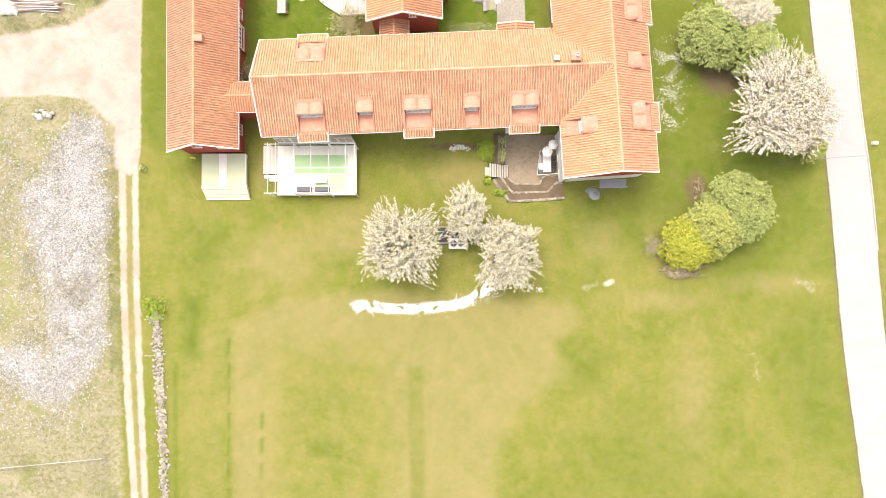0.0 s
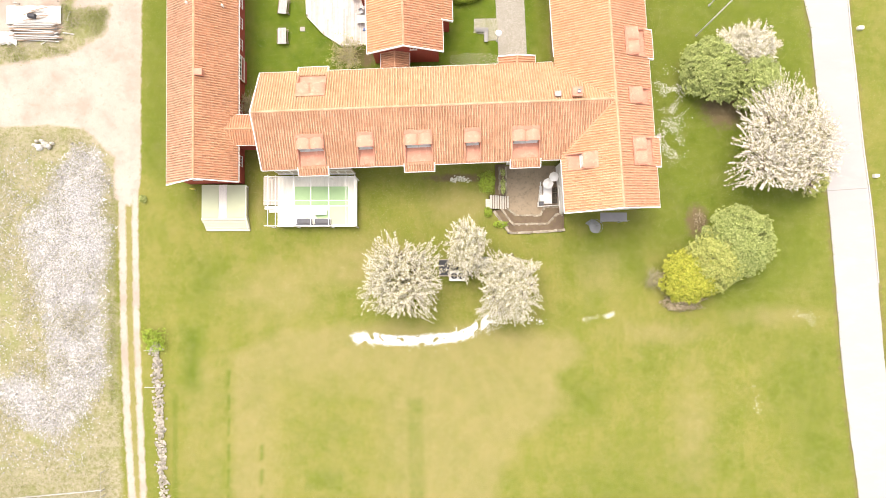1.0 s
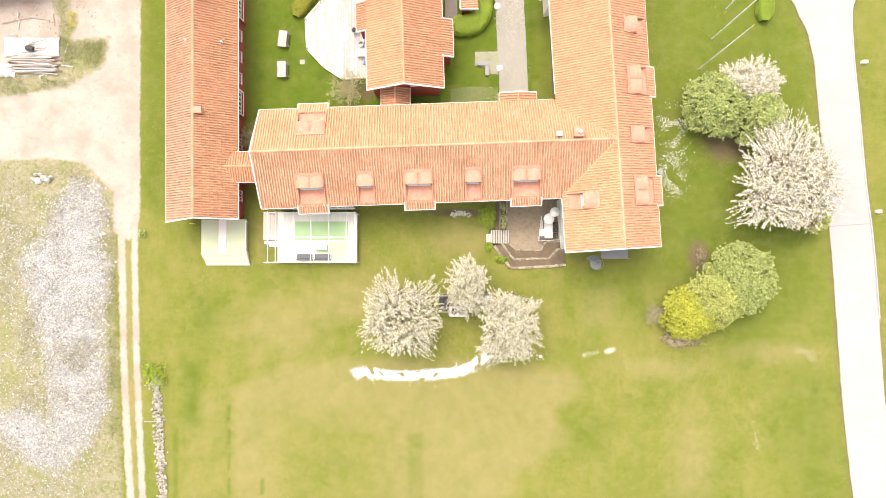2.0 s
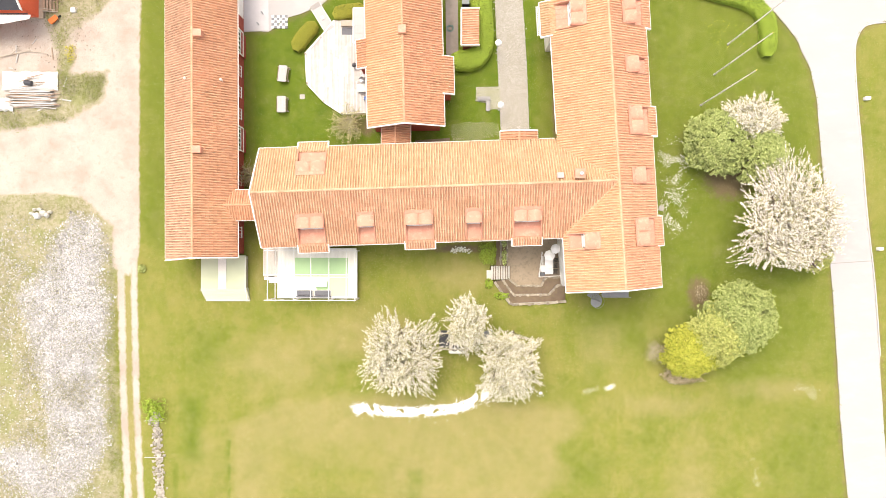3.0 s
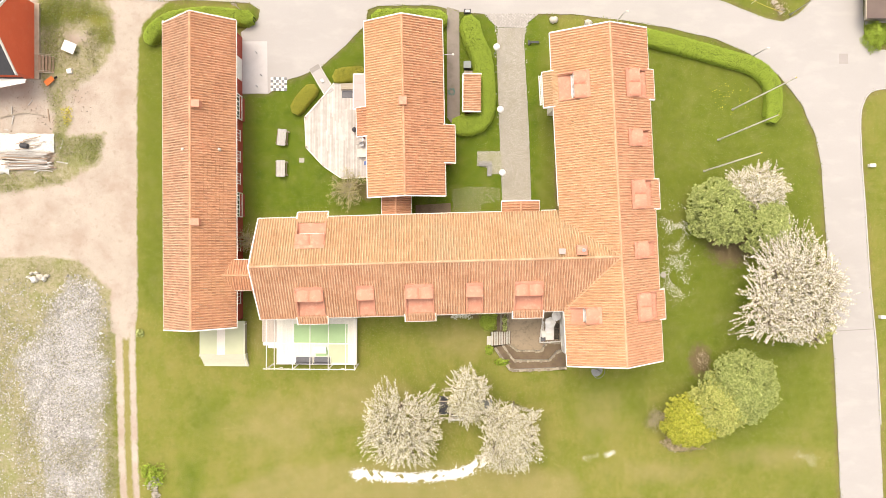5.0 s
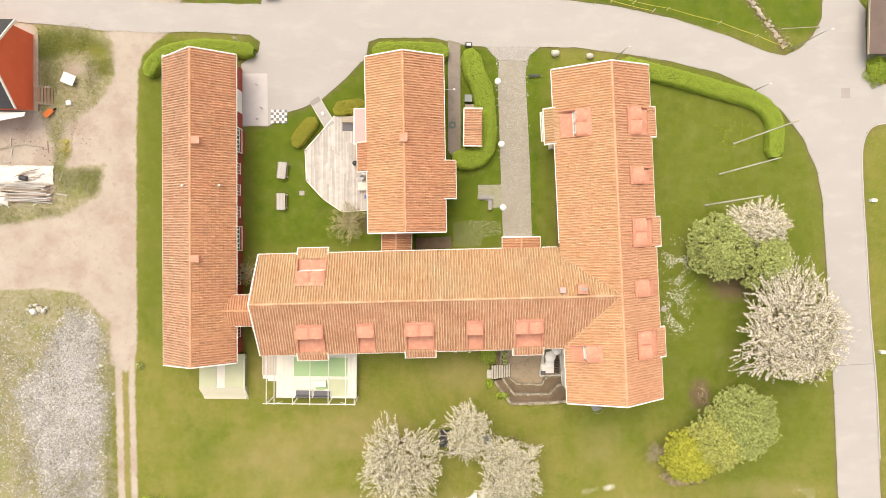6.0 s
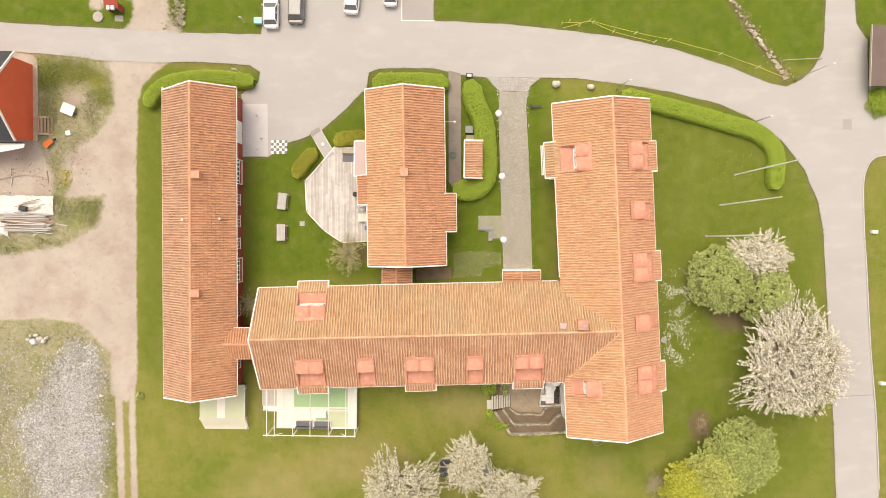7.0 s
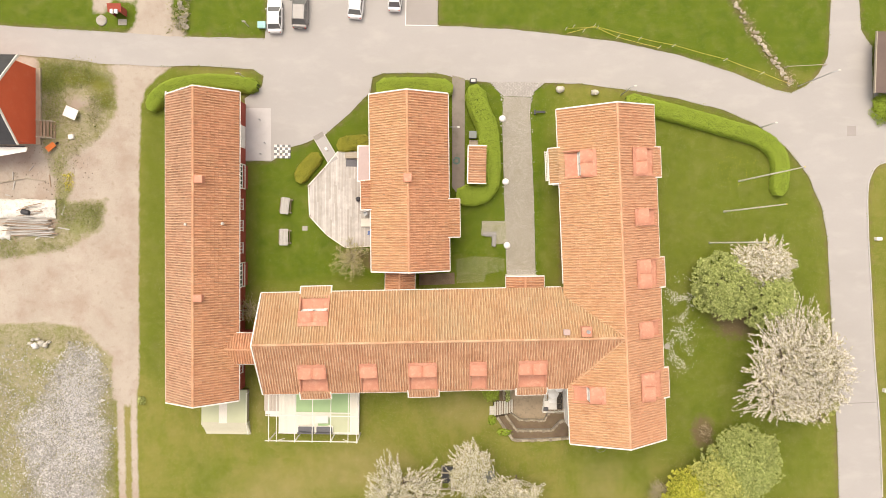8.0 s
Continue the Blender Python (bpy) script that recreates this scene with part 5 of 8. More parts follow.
def hedge(line, width, h, seed, material, label, density=520, size=0.052, smooth_line=True):
    """A clipped hedge along a line of the plan: twigs and leaves over an uneven body."""
    rng = np.random.default_rng(seed)
    pts = curve_through(line, 8) if smooth_line else line
    t = thing("hedge", (*line[len(line) // 2], 0), label, "hedge")
    p = np.array(pts)
    seg = np.linalg.norm(np.diff(p, axis=0), axis=1)
    total = seg.sum()
    s = np.concatenate([[0], np.cumsum(seg)])
    at = lambda d: np.stack([np.interp(d, s, p[:, 0]), np.interp(d, s, p[:, 1])], -1)
    rings = []
    n = max(8, int(total / 0.35))
    for i in range(n + 1):
        d = total * i / n
        c, e = at(np.array([d]))[0], at(np.array([min(total, d + 0.05)]))[0] - at(np.array([max(0, d - 0.05)]))[0]
        e /= np.linalg.norm(e) + 1e-9
        nrm = np.array((-e[1], e[0]))
        end = min(1.0, 0.45 + min(d, total - d) / (0.7 * width))
        ring = []
        for j in range(10):
            a = math.pi * j / 9
            k = 1 + 0.10 * noise.noise(Vector((d * 0.8, a * 2, seed)))
            ex = 0.5
            cx, cz = math.copysign(abs(math.cos(a)) ** ex, math.cos(a)), abs(math.sin(a)) ** ex
            q = c + nrm * cx * width * 0.45 * k * end
            ring.append((q[0], q[1], h * 0.93 * cz * k * (0.75 + 0.25 * end)))
        rings.append([(ring[0][0], ring[0][1], -0.2)] + ring + [(ring[-1][0], ring[-1][1], -0.2)])
    part("body", Geo().rings(rings[::-1]), HEDGE_BODY, t)
    N = int(total * (width + 2 * h) * density)
    d = rng.uniform(-0.02, 1.02, N) * total
    c = at(np.clip(d, 0, total))
    e = at(np.clip(d + 0.1, 0, total)) - at(np.clip(d - 0.1, 0, total))
    e /= np.linalg.norm(e, axis=1)[:, None] + 1e-9
    a = rng.uniform(0, math.pi, N)
    kk = np.array([1 + 0.10 * noise.noise(Vector((q * 0.8, w * 2, seed))) + 0.12 * noise.noise(Vector((q * 2.6, w * 4, seed + 5))) for q, w in zip(d, a)]) * rng.uniform(0.97, 1.08, N)
    end = np.minimum(1.0, 0.45 + np.minimum(d, total - d).clip(0) / (0.7 * width))
    on_top = rng.uniform(0, 1, N) < width / (width + 1.4 * h)
    free = rng.uniform(-1, 1, N)
    rest = (1 - free ** 4) ** 0.25
    cx = np.where(on_top, free, rest * np.sign(np.cos(a)))
    cz = np.where(on_top, rest, np.abs(free))
    w = cx * width * 0.48 * kk * end
    pts3 = np.stack([c[:, 0] - e[:, 1] * w, c[:, 1] + e[:, 0] * w, h * 0.97 * cz * kk * (0.75 + 0.25 * end)], -1)
    pts3[:, 2] = np.maximum(pts3[:, 2], 0.05)
    nn = np.stack([-e[:, 1] * cx ** 3, e[:, 0] * cx ** 3, cz ** 3 + 0.2], -1)
    part("foliage", quads_geo(*scatter_quads(pts3, nn, rng.uniform(0.6, 1.4, N) * size, rng, 0.55, 0.7)), material, t, "clipped young leaves")
    return t


# Dark green body: shade of the gaps between leaves put into its colour.
HEDGE_BODY = surface("hedge_inner_shade", (0.075, 0.105, 0.014), (0.055, 0.075, 0.012), 0.95, 3, 20)

blossom_tree((-4.85, 0.6), (5.3, 5.7), 7.8, 11, BLOSSOM_PINK, "spreading apple tree in fading white blossom", 54, 92, 9, 0.3, 0.066)
blossom_tree((2.6, 4.6), (2.6, 3.7), 6.8, 12, BLOSSOM_PINK, "slender apple tree in white blossom", 48, 88, 7, 0.3, 0.066)
blossom_tree((7.5, -0.2), (4.3, 5.3), 6.6, 13, BLOSSOM_PINK, "round apple tree in white blossom on the lawn", 54, 92, 9, 0.3, 0.066)
blossom_tree((39.0, 15.8), (6.9, 8.0), 7.5, 14, BLOSSOM, "large cherry tree in full white blossom by the road", 66, 92, 10, 0.3, 0.078)
blossom_tree((36.1, 28.1), (5.0, 3.0), 4.2, 15, BLOSSOM, "cherry tree in white blossom behind green trees", 50, 80, 8, 0.3, 0.076)
leafy_tree((32.0, 25.4), (4.1, 4.1), 5.4, 21, GREEN_LEAF, "round bushy tree with fresh green leaves", 44000, 0.098)
leafy_tree((36.7, 23.7), (3.5, 3.6), 6.0, 22, GREEN_LEAF, "smaller round green tree beside cherry trees", 32000, 0.098)
leafy_tree((43.4, 12.2), (1.9, 2.1), 5.2, 26, LIME_LEAF, "small lime-green tree under the large cherry", 9000, 0.1)
leafy_tree((34.5, 4.8), (4.6, 4.7), 5.6, 23, SILVER_LEAF, "large round silvery-green tree on the lawn", 52000, 0.098)
leafy_tree((31.7, 2.7), (3.7, 4.0), 5.6, 25, LIME_LEAF, "pale lime-green tree between larger ones", 30000, 0.105)
leafy_tree((29.1, 0.9), (3.7, 3.4), 4.4, 24, YELLOW_LEAF, "bushy tree with yellow-green spring leaves", 44000, 0.105)

hedge([(-35.3, 44.8), (-34.6, 46.3), (-32.9, 47.55), (-30.3, 48.15), (-27.5, 48.3), (-22.9, 47.8)], 1.7, 1.5, 31, HEDGE_LEAF, "bright green clipped hedge behind the red house")
hedge([(-8.9, 47.9), (-4.5, 48.1), (0.0, 47.9)], 2.1, 1.5, 32, HEDGE_LEAF, "bright green clipped hedge at the house end")
hedge([(2.4, 48.3), (3.2, 45.6), (4.1, 43.6), (4.5, 40.5), (4.6, 37.8), (4.0, 36.1), (2.6, 35.5), (0.7, 35.7)], 2.4, 1.4, 33, HEDGE_LEAF, "broad green hedge round the bin yard")
hedge([(20.4, 47.0), (23.5, 46.2), (26.5, 45.5), (30.0, 44.6), (33.2, 43.7), (36.2, 42.9), (38.0, 41.6), (38.9, 39.8), (38.75, 36.1)], 1.95, 1.1, 34, HEDGE_LEAF, "long curved green hedge beside the road")
hedge([(-18.0, 36.7), (-17.4, 38.0), (-16.3, 39.3), (-15.5, 39.9)], 1.7, 1.0, 35, OLIVE_LEAF, "olive-green clipped hedge by the deck")
hedge([(-13.4, 40.8), (-12.0, 41.4), (-9.5, 41.5)], 1.8, 1.0, 36, OLIVE_LEAF, "short olive-green hedge beside the ramp")

# ---- terrace, porch and patio south of the houses ----
CARPET = surface("green_outdoor_carpet", (0.35, 0.50, 0.27), (0.31, 0.45, 0.24), 0.95, 0.8, 25)
CARPET_PALE = surface("pale_green_matting", (0.50, 0.53, 0.36), (0.45, 0.48, 0.32), 0.95, 0.8, 25)
PALE_BOARD = random_material("pale_painted_board", ((0.72, 0.69, 0.60), (0.78, 0.75, 0.66)), 0.7, 8)
WHITE_FABRIC = surface("white_canvas", (0.82, 0.81, 0.79), (0.74, 0.73, 0.7), 0.9, 2, 30)
YELLOW = surface("yellow_plastic", (0.60, 0.50, 0.10), (0.52, 0.43, 0.09), 0.5, 2, 20)


def board_run(parent, name, x0, x1, y0, y1, z0, z1, n, axis, material, gap=0.012, label=""):
    """Boards side by side, each a piece of its own that shares its mesh with the others."""
    span = (x1 - x0) if axis == "x" else (y1 - y0)
    w = span / n
    g = Geo()
    if axis == "x":
        g.box(x0 + gap, x0 + w - gap, y0, y1, z0, z1, bev=0.008)
    else:
        g.box(x0, x1, y0 + gap, y0 + w - gap, z0, z1, bev=0.008)
    me = mesh_of(name, g, material)
    for i in range(n):
        ob = part(name, me, None, parent, label)
        ob.location = (w * i, 0, 0) if axis == "x" else (0, w * i, 0)


terrace = thing("terrace", (-15.5, 9.6, 0), "raised white-boarded terrace with green carpet", "terrace")
part("base", Geo().box(-19.95, -10.55, 7.05, 12.5, -0.1, 0.94), TIMBER, terrace, "timber skirt")
board_run(terrace, "floor_board", -19.98, -10.55, 7.0, 12.9, 0.945, 1.0, 58, "x", PALE_BOARD, 0.003)
part("annex_base", Geo().box(-21.7, -20.1, 9.6, 12.9, -0.1, 0.78), TIMBER, terrace)
board_run(terrace, "annex_board", -21.75, -20.02, 9.52, 12.9, 0.78, 0.84, 10, "x", random_material("greyed_beige_board", ((0.50, 0.44, 0.38), (0.58, 0.52, 0.45)), 0.8, 8))
part("fascia", Geo().box(-20.02, -10.5, 6.9, 6.995, 0.55, 1.04, bev=0.01), WHITE, terrace)
part("fascia", Geo().box(-10.545, -10.45, 6.9, 12.6, 0.55, 1.04, bev=0.01), WHITE, terrace)
carpet = single("carpet", Geo().box(-17.9, -11.55, 9.5, 11.75, 1.004, 1.016), CARPET, "green outdoor carpet on the terrace floor", "carpet")
single("mat", Geo().box(-13.75, -11.5, 7.15, 9.35, 1.004, 1.014), CARPET_PALE, "pale green mat on the terrace floor", "carpet")
veranda = thing("veranda_front", (-15.3, 13.4, 0), "dark glazed veranda front behind the terrace", "veranda")
part("wall", Geo().box(-19.9, -10.7, 13.3, 13.5, 0.2, 4.1), TIMBER, veranda)
for k in range(5):
    casement(veranda, pose(-19.0 + 1.85 * k, 13.3, 0, 0, 0, -90), (0, 2.35), 1.75, 2.5, (2, 1))

stp = thing("step_block", (-20.9, 8.9, 0), "white two-tread step beside the terrace", "step")
part("tread", Geo().box(-21.7, -20.05, 9.05, 9.45, 0.0, 0.5, bev=0.01), WHITE, stp)
part("tread", Geo().box(-21.2, -20.05, 8.7, 9.04, 0.0, 0.28, bev=0.01), WHITE, stp)

pergola = thing("pergola", (-15.4, 9.3, 0), "open white-painted pergola frame over the terrace", "pergola")
bars = (-20.45, -19.55, -17.45, -15.45, -13.35, -11.35, -10.35)
for x in bars:
    part("rafter", Geo().box(x - 0.035, x + 0.035, 6.75, 12.75, 3.72, 3.86, bev=0.01), WHITE, pergola)
for y in (6.85, 12.6):
    part("beam", Geo().box(-20.9, -10.2, y - 0.04, y + 0.04, 3.56, 3.715, bev=0.01), WHITE, pergola)
part("beam", Geo().box(-20.9, -10.2, 9.75, 9.85, 3.6, 3.715, bev=0.01), WHITE, pergola)
for x in (bars[0], bars[2], bars[4], bars[6]):
    for y in (6.85, 12.6):
        part("post", Geo().box(x - 0.06, x + 0.06, y - 0.06, y + 0.06, 0.0, 3.555, bev=0.01), WHITE, pergola)
for x, d in ((bars[1], 1), (bars[5], -1)):
    part("brace", Geo().tube((x, 6.85, 3.55), (x + 0.7 * d, 6.85, 2.7), 0.04, n=4), WHITE, pergola)

single("mat", Geo().box(-0.75, 0.75, -0.5, 0.5, 1.018, 1.03, pose(-14.6, 8.35, 0, 0, 0, 14)), CARPET, "small green mat lying askew on the terrace", "carpet")


def sofa(x, y, rz, label, cushion):
    s = thing("garden_sofa", (0, 0, 0), label, "sofa", "terrace seats")
    part("frame", Geo().box(-1.0, 1.0, -0.4, 0.4, 0.0, 0.3, bev=0.03), WHITE, s)
    part("cushion", Geo().box(-0.92, 0.92, -0.36, 0.25, 0.3, 0.45, bev=0.06), cushion, s)
    part("backrest", Geo().box(-1.0, 1.0, 0.27, 0.42, 0.3, 0.75, bev=0.05), cushion, s)
    s.matrix_basis = pose(x, y, 1.0, 0, 0, rz)
    return s


GREY_CUSHION = surface("grey_cushion_cloth", (0.16, 0.16, 0.17), (0.12, 0.12, 0.13), 0.95, 2, 40)
sofa(-16.65, 7.5, 180, "dark grey cushioned garden sofa on the terrace", GREY_CUSHION)
sofa(-14.5, 7.5, 180, "grey cushioned garden sofa with pale frame", GREY_CUSHION)
tbl = thing("garden_table", (-14.9, 8.7, 1.0), "low white garden table on the terrace", "table")
part("tabletop", Geo().box(-15.6, -14.0, 8.3, 9.1, 1.42, 1.47, bev=0.02), WHITE, tbl)
for x in (-15.5, -14.1):
    for y in (8.38, 9.02):
        part("leg", Geo().box(x - 0.03, x + 0.03, y - 0.03, y + 0.03, 1.0, 1.42), WHITE, tbl)

PORCH_BOARD = random_material("cream_green_board", ((0.50, 0.48, 0.37), (0.56, 0.54, 0.42)), 0.8, 8)
porch = thing("porch", (-26.5, 9, 0), "pale boarded porch with full-width steps", "porch")
part("base", Geo().box(-29.15, -23.8, 8.0, 11.9, -0.1, 0.78), TIMBER, porch)
part("panel", Geo().box(-29.2, -27.15, 8.05, 12.0, 0.785, 0.84, bev=0.01), CARPET_PALE, porch, "pale green matting")
part("panel", Geo().box(-26.15, -23.78, 8.05, 12.0, 0.785, 0.84, bev=0.01), CARPET_PALE, porch, "pale green matting")
part("strip", Geo().box(-27.13, -26.17, 7.95, 12.0, 0.785, 0.86, bev=0.01), PALE_BOARD, porch, "cream boarded strip")
for i in range(5):
    y1 = 8.04 - 0.31 * i
    part("step", Geo().box(-29.25 + 0.1 * i, -23.72 + 0.05 * i, y1 - 0.34, y1 + 0.0, -0.1, 0.80 - 0.16 * i, bev=0.015), PORCH_BOARD, porch)
for x in (-23.62,):
    part("rail", Geo().tube((x, 6.7, 0.95), (x, 8.1, 1.75), 0.035, n=6).tube((x, 8.1, 1.75), (x, 11.8, 1.75), 0.035, n=6), WHITE, porch)
    for y, z0, z1 in ((6.7, 0.0, 0.95), (8.1, 0.8, 1.75), (11.7, 0.8, 1.75)):
        part("rail_post", Geo().box(x - 0.04, x + 0.04, y - 0.04, y + 0.04, z0, z1), WHITE, porch)
lamp = thing("wall_lamp", (-31.0, 10.7, 0), "small yellow garden sign by the house corner", "sign")
part("board", Geo().box(-30.5, -30.0, 11.45, 11.55, 0.6, 1.3, bev=0.01), YELLOW, lamp)
part("post", Geo().box(-30.28, -30.22, 11.47, 11.53, -0.05, 0.6), WHITE, lamp)

# sunken patio with two planted terraces
slab("pavement_patio", [(7.6, 14.8), (7.6, 9.2), (8.9, 8.2), (12.0, 8.2), (12.5, 9.3), (15.2, 9.3), (15.2, 14.8)], -1.75, -1.5, PAVING, "brown paved sunken patio", "paving")
slab("planter_bed_low", [(7.0, 9.1), (8.4, 7.2), (12.85, 7.3), (13.85, 8.4), (15.0, 8.4), (15.0, 9.5), (12.4, 9.35), (11.9, 8.3), (9.0, 8.3), (7.7, 9.15)], -1.7, -0.95, SOIL, "soil bed on the lower terrace", "planter")
slab("planter_bed_high", [(5.9, 8.9), (7.9, 6.2), (8.3, 6.05), (13.5, 6.3), (15.0, 6.5), (15.0, 8.5), (13.8, 8.4), (12.8, 7.25), (8.4, 7.15), (7.0, 9.05)], -1.7, -0.42, SOIL, "soil bed on the upper terrace", "planter")
slab("planter_bed_side", [(6.2, 14.6), (6.2, 10.8), (7.6, 10.8), (7.6, 14.6)], -1.7, -0.5, SOIL, "soil bed beside the patio steps", "planter")
STONE_RAND = random_material("rubble_wall_stone", ((0.24, 0.205, 0.15), (0.50, 0.44, 0.34)), 0.9, 9)


def stone_course(name, line, width, z0, z1, size, seed, label, material=STONE_RAND, kind="structure"):
    """A low wall of single capping stones, each its own piece, over a coursed body."""
    rng = np.random.default_rng(seed)
    w = thing(name, (*line[0], 0), label, "wall", kind=kind)
    for (ax, ay), (bx, by) in zip(line, line[1:]):
        d = Vector((bx - ax, by - ay, 0))
        n = max(1, round(d.length / size))
        m = pose(ax, ay, 0, 0, 0, math.degrees(math.atan2(d.y, d.x)))
        part("wall_body", Geo().box(0, d.length, -width * 0.42, width * 0.42, z0, z1 - 0.13, m), STONE, w)
        for i in range(n):
            u0, u1 = d.length * i / n + 0.012, d.length * (i + 1) / n - 0.012
            o, t, w_ = rng.uniform(-0.07, 0.07), rng.uniform(-0.05, 0.06), width * rng.uniform(0.62, 1.05)
            g = Geo().box(u0, u1, -w_ / 2 + o, w_ / 2 + o, z1 - 0.128, z1 + t, m, bev=0.035)
            part("stone", g, material, w)
    return w


stone_course("wall_patio_inner", [(7.72, 9.2), (8.98, 8.33), (11.9, 8.34), (12.42, 9.32), (14.2, 9.4)], 0.28, -1.7, -0.85, 0.3, 41, "rough stone retaining wall round the patio")
stone_course("wall_patio_middle", [(7.05, 9.1), (8.43, 7.24), (12.78, 7.3), (13.8, 8.45), (14.6, 8.5)], 0.3, -1.7, -0.32, 0.32, 42, "rough stone retaining wall between planted terraces")
stone_course("wall_patio_outer", [(6.1, 8.85), (7.88, 6.32), (8.32, 6.14), (13.44, 6.4), (14.75, 6.55)], 0.34, -1.7, 0.1, 0.36, 43, "pale stone edging round the terraced patio")
stone_course("wall_patio_side", [(6.85, 14.3), (6.85, 10.95)], 0.22, -1.7, -0.35, 0.45, 44, "low stone wall between side beds")
stone_course("wall_patio_side", [(7.62, 14.3), (7.62, 10.95)], 0.22, -1.7, -0.45, 0.45, 45, "low stone wall between bed and patio")
stairs = thing("stairs", (6.9, 9.95, 0), "grey stone steps down to the patio", "stairs", kind="structure")
for i in range(8):
    part("riser", Geo().box(5.65 + 0.31 * i, 5.65 + 0.31 * (i + 1), 9.2, 10.75, -1.72, -0.10 - 0.19 * i), SOIL, stairs, "dark riser")
    part("step", Geo().box(5.65 + 0.31 * i, 5.65 + 0.31 * i + 0.22, 9.15, 10.8, -0.098 - 0.19 * i, -0.02 - 0.19 * i, bev=0.02), STONE_PALE, stairs)
part("landing", Geo().box(5.1, 5.64, 9.25, 10.3, -0.3, 0.03, bev=0.02), STONE_PALE, stairs, "pale stone slab")

dining = thing("garden_table", (12.9, 11.0, -1.5), "long white garden table beside the house wall", "table")
part("tabletop", Geo().box(12.3, 13.3, 9.8, 12.2, -0.8, -0.755, bev=0.02), WHITE, dining)
for x in (12.4, 13.2):
    for y in (9.95, 12.05):
        part("leg", Geo().box(x - 0.04, x + 0.04, y - 0.04, y + 0.04, -1.5, -0.8), WHITE, dining)
for i, (x0, x1) in enumerate(((11.9, 12.15), (14.0, 14.25))):
    bench = thing("garden_bench", (x0, 11, -1.5), "slatted grey garden bench beside the table", "bench", "patio benches")
    for k in range(3):
        part("slat", Geo().box(x0 + (x1 - x0) * k / 3 + 0.01, x0 + (x1 - x0) * (k + 1) / 3 - 0.01, 9.7, 12.0, -1.08, -1.04), (WHITE, TIMBER)[i], bench)
    for y in (9.9, 11.8):
        part("leg", Geo().box(x0 + 0.02, x1 - 0.02, y - 0.04, y + 0.04, -1.5, -1.08), (WHITE, TIMBER)[i], bench)


def parasol(x, y, z0, h, r, label):
    p = thing("parasol", (x, y, z0), label, "parasol", "white parasols")
    part("pole", Geo().tube((x, y, z0), (x, y, z0 + h), 0.025, n=8), GALV, p)
    part("base", Geo().lathe([(0.25, 0), (0.25, 0.05), (0.06, 0.09)], (x, y, z0), 14), STONE, p)
    g = Geo()
    n = 8
    ring = lambda rr, z, s: [(x + rr * s[i % 2] * math.cos(6.2832 * i / (2 * n)), y + rr * s[i % 2] * math.sin(6.2832 * i / (2 * n)), z) for i in range(2 * n)]
    g.rings([ring(r, z0 + h - 0.35, (1, 0.93)), ring(r, z0 + h - 0.30, (1, 0.93)), ring(r * 0.5, z0 + h - 0.08, (1, 0.96)), ring(0.04, z0 + h + 0.05, (1, 1))])
    part("canopy", g, WHITE_FABRIC, p)


parasol(12.62, 12.1, -1.5, 2.5, 0.66, "white parasol over the patio table")
parasol(13.3, 12.9, -1.5, 2.7, 0.6, "smaller white parasol against the house wall")
single("serving_table", Geo().box(11.75, 12.35, 10.1, 10.9, -1.5, -0.65, bev=0.03), WHITE, "small white cupboard at the end of the patio table", "cupboard")
single("white_sheet", Geo().box(12.25, 13.15, 10.6, 12.4, -0.748, -0.735, bev=0.004), WHITE_FABRIC, "white cloth spread over the patio table", "tablecloth")

DARK_WOOD = random_material("dark_stained_slat", ((0.05, 0.045, 0.04), (0.10, 0.085, 0.07)), 0.7, 9)
railing = thing("railing", (12.0, 10.9, -1.5), "white painted railing round the patio seats", "railing")
rail_line = [(11.95, 12.5), (11.62, 10.0), (11.6, 9.45), (14.1, 9.62)]
for (x0, y0), (x1, y1) in zip(rail_line, rail_line[1:]):
    for z in (-0.95, -0.55):
        part("rail", Geo().tube((x0, y0, z), (x1, y1, z), 0.035, n=6), WHITE, railing)
    for k in range(5):
        u = k / 5
        part("baluster", Geo().tube((x0 + (x1 - x0) * u, y0 + (y1 - y0) * u, -1.5), (x0 + (x1 - x0) * u, y0 + (y1 - y0) * u, -0.52), 0.03, n=5), WHITE, railing)
for x, y, rz in ((13.55, 10.15, 90), (13.55, 10.85, 90), (13.55, 11.5, 95)):
    chair = thing("garden_chair", (0, 0, 0), "dark slatted wooden garden chair beside the patio table", "chair", "patio chairs")
    for k in range(4):
        part("slat", Geo().box(-0.25, 0.25, -0.24 + 0.125 * k, -0.15 + 0.125 * k, 0.42, 0.45), DARK_WOOD, chair)
    for k in range(4):
        part("back_slat", Geo().box(-0.23 + 0.13 * k, -0.16 + 0.13 * k, 0.27, 0.3, 0.46, 0.98), DARK_WOOD, chair)
    part("back_rail", Geo().box(-0.27, 0.27, 0.25, 0.32, 0.982, 1.05, bev=0.01), DARK_WOOD, chair)
    for sx_ in (-0.24, 0.24):
        part("armrest", Geo().box(sx_ - 0.03, sx_ + 0.03, -0.25, 0.25, 0.66, 0.69), DARK_WOOD, chair)
        for sy_ in (-0.22, 0.24):
            part("leg", Geo().box(sx_ - 0.025, sx_ + 0.025, sy_ - 0.025, sy_ + 0.025, 0.0, 0.65), DARK_WOOD, chair)
    chair.matrix_basis = pose(x, y, -1.5, 0, 0, rz - 180)
single("cushion_box", Geo().box(11.75, 12.3, 9.6, 10.0, -1.5, -0.9, bev=0.03), GREY_CUSHION, "dark grey cushion box at the railing corner", "box")

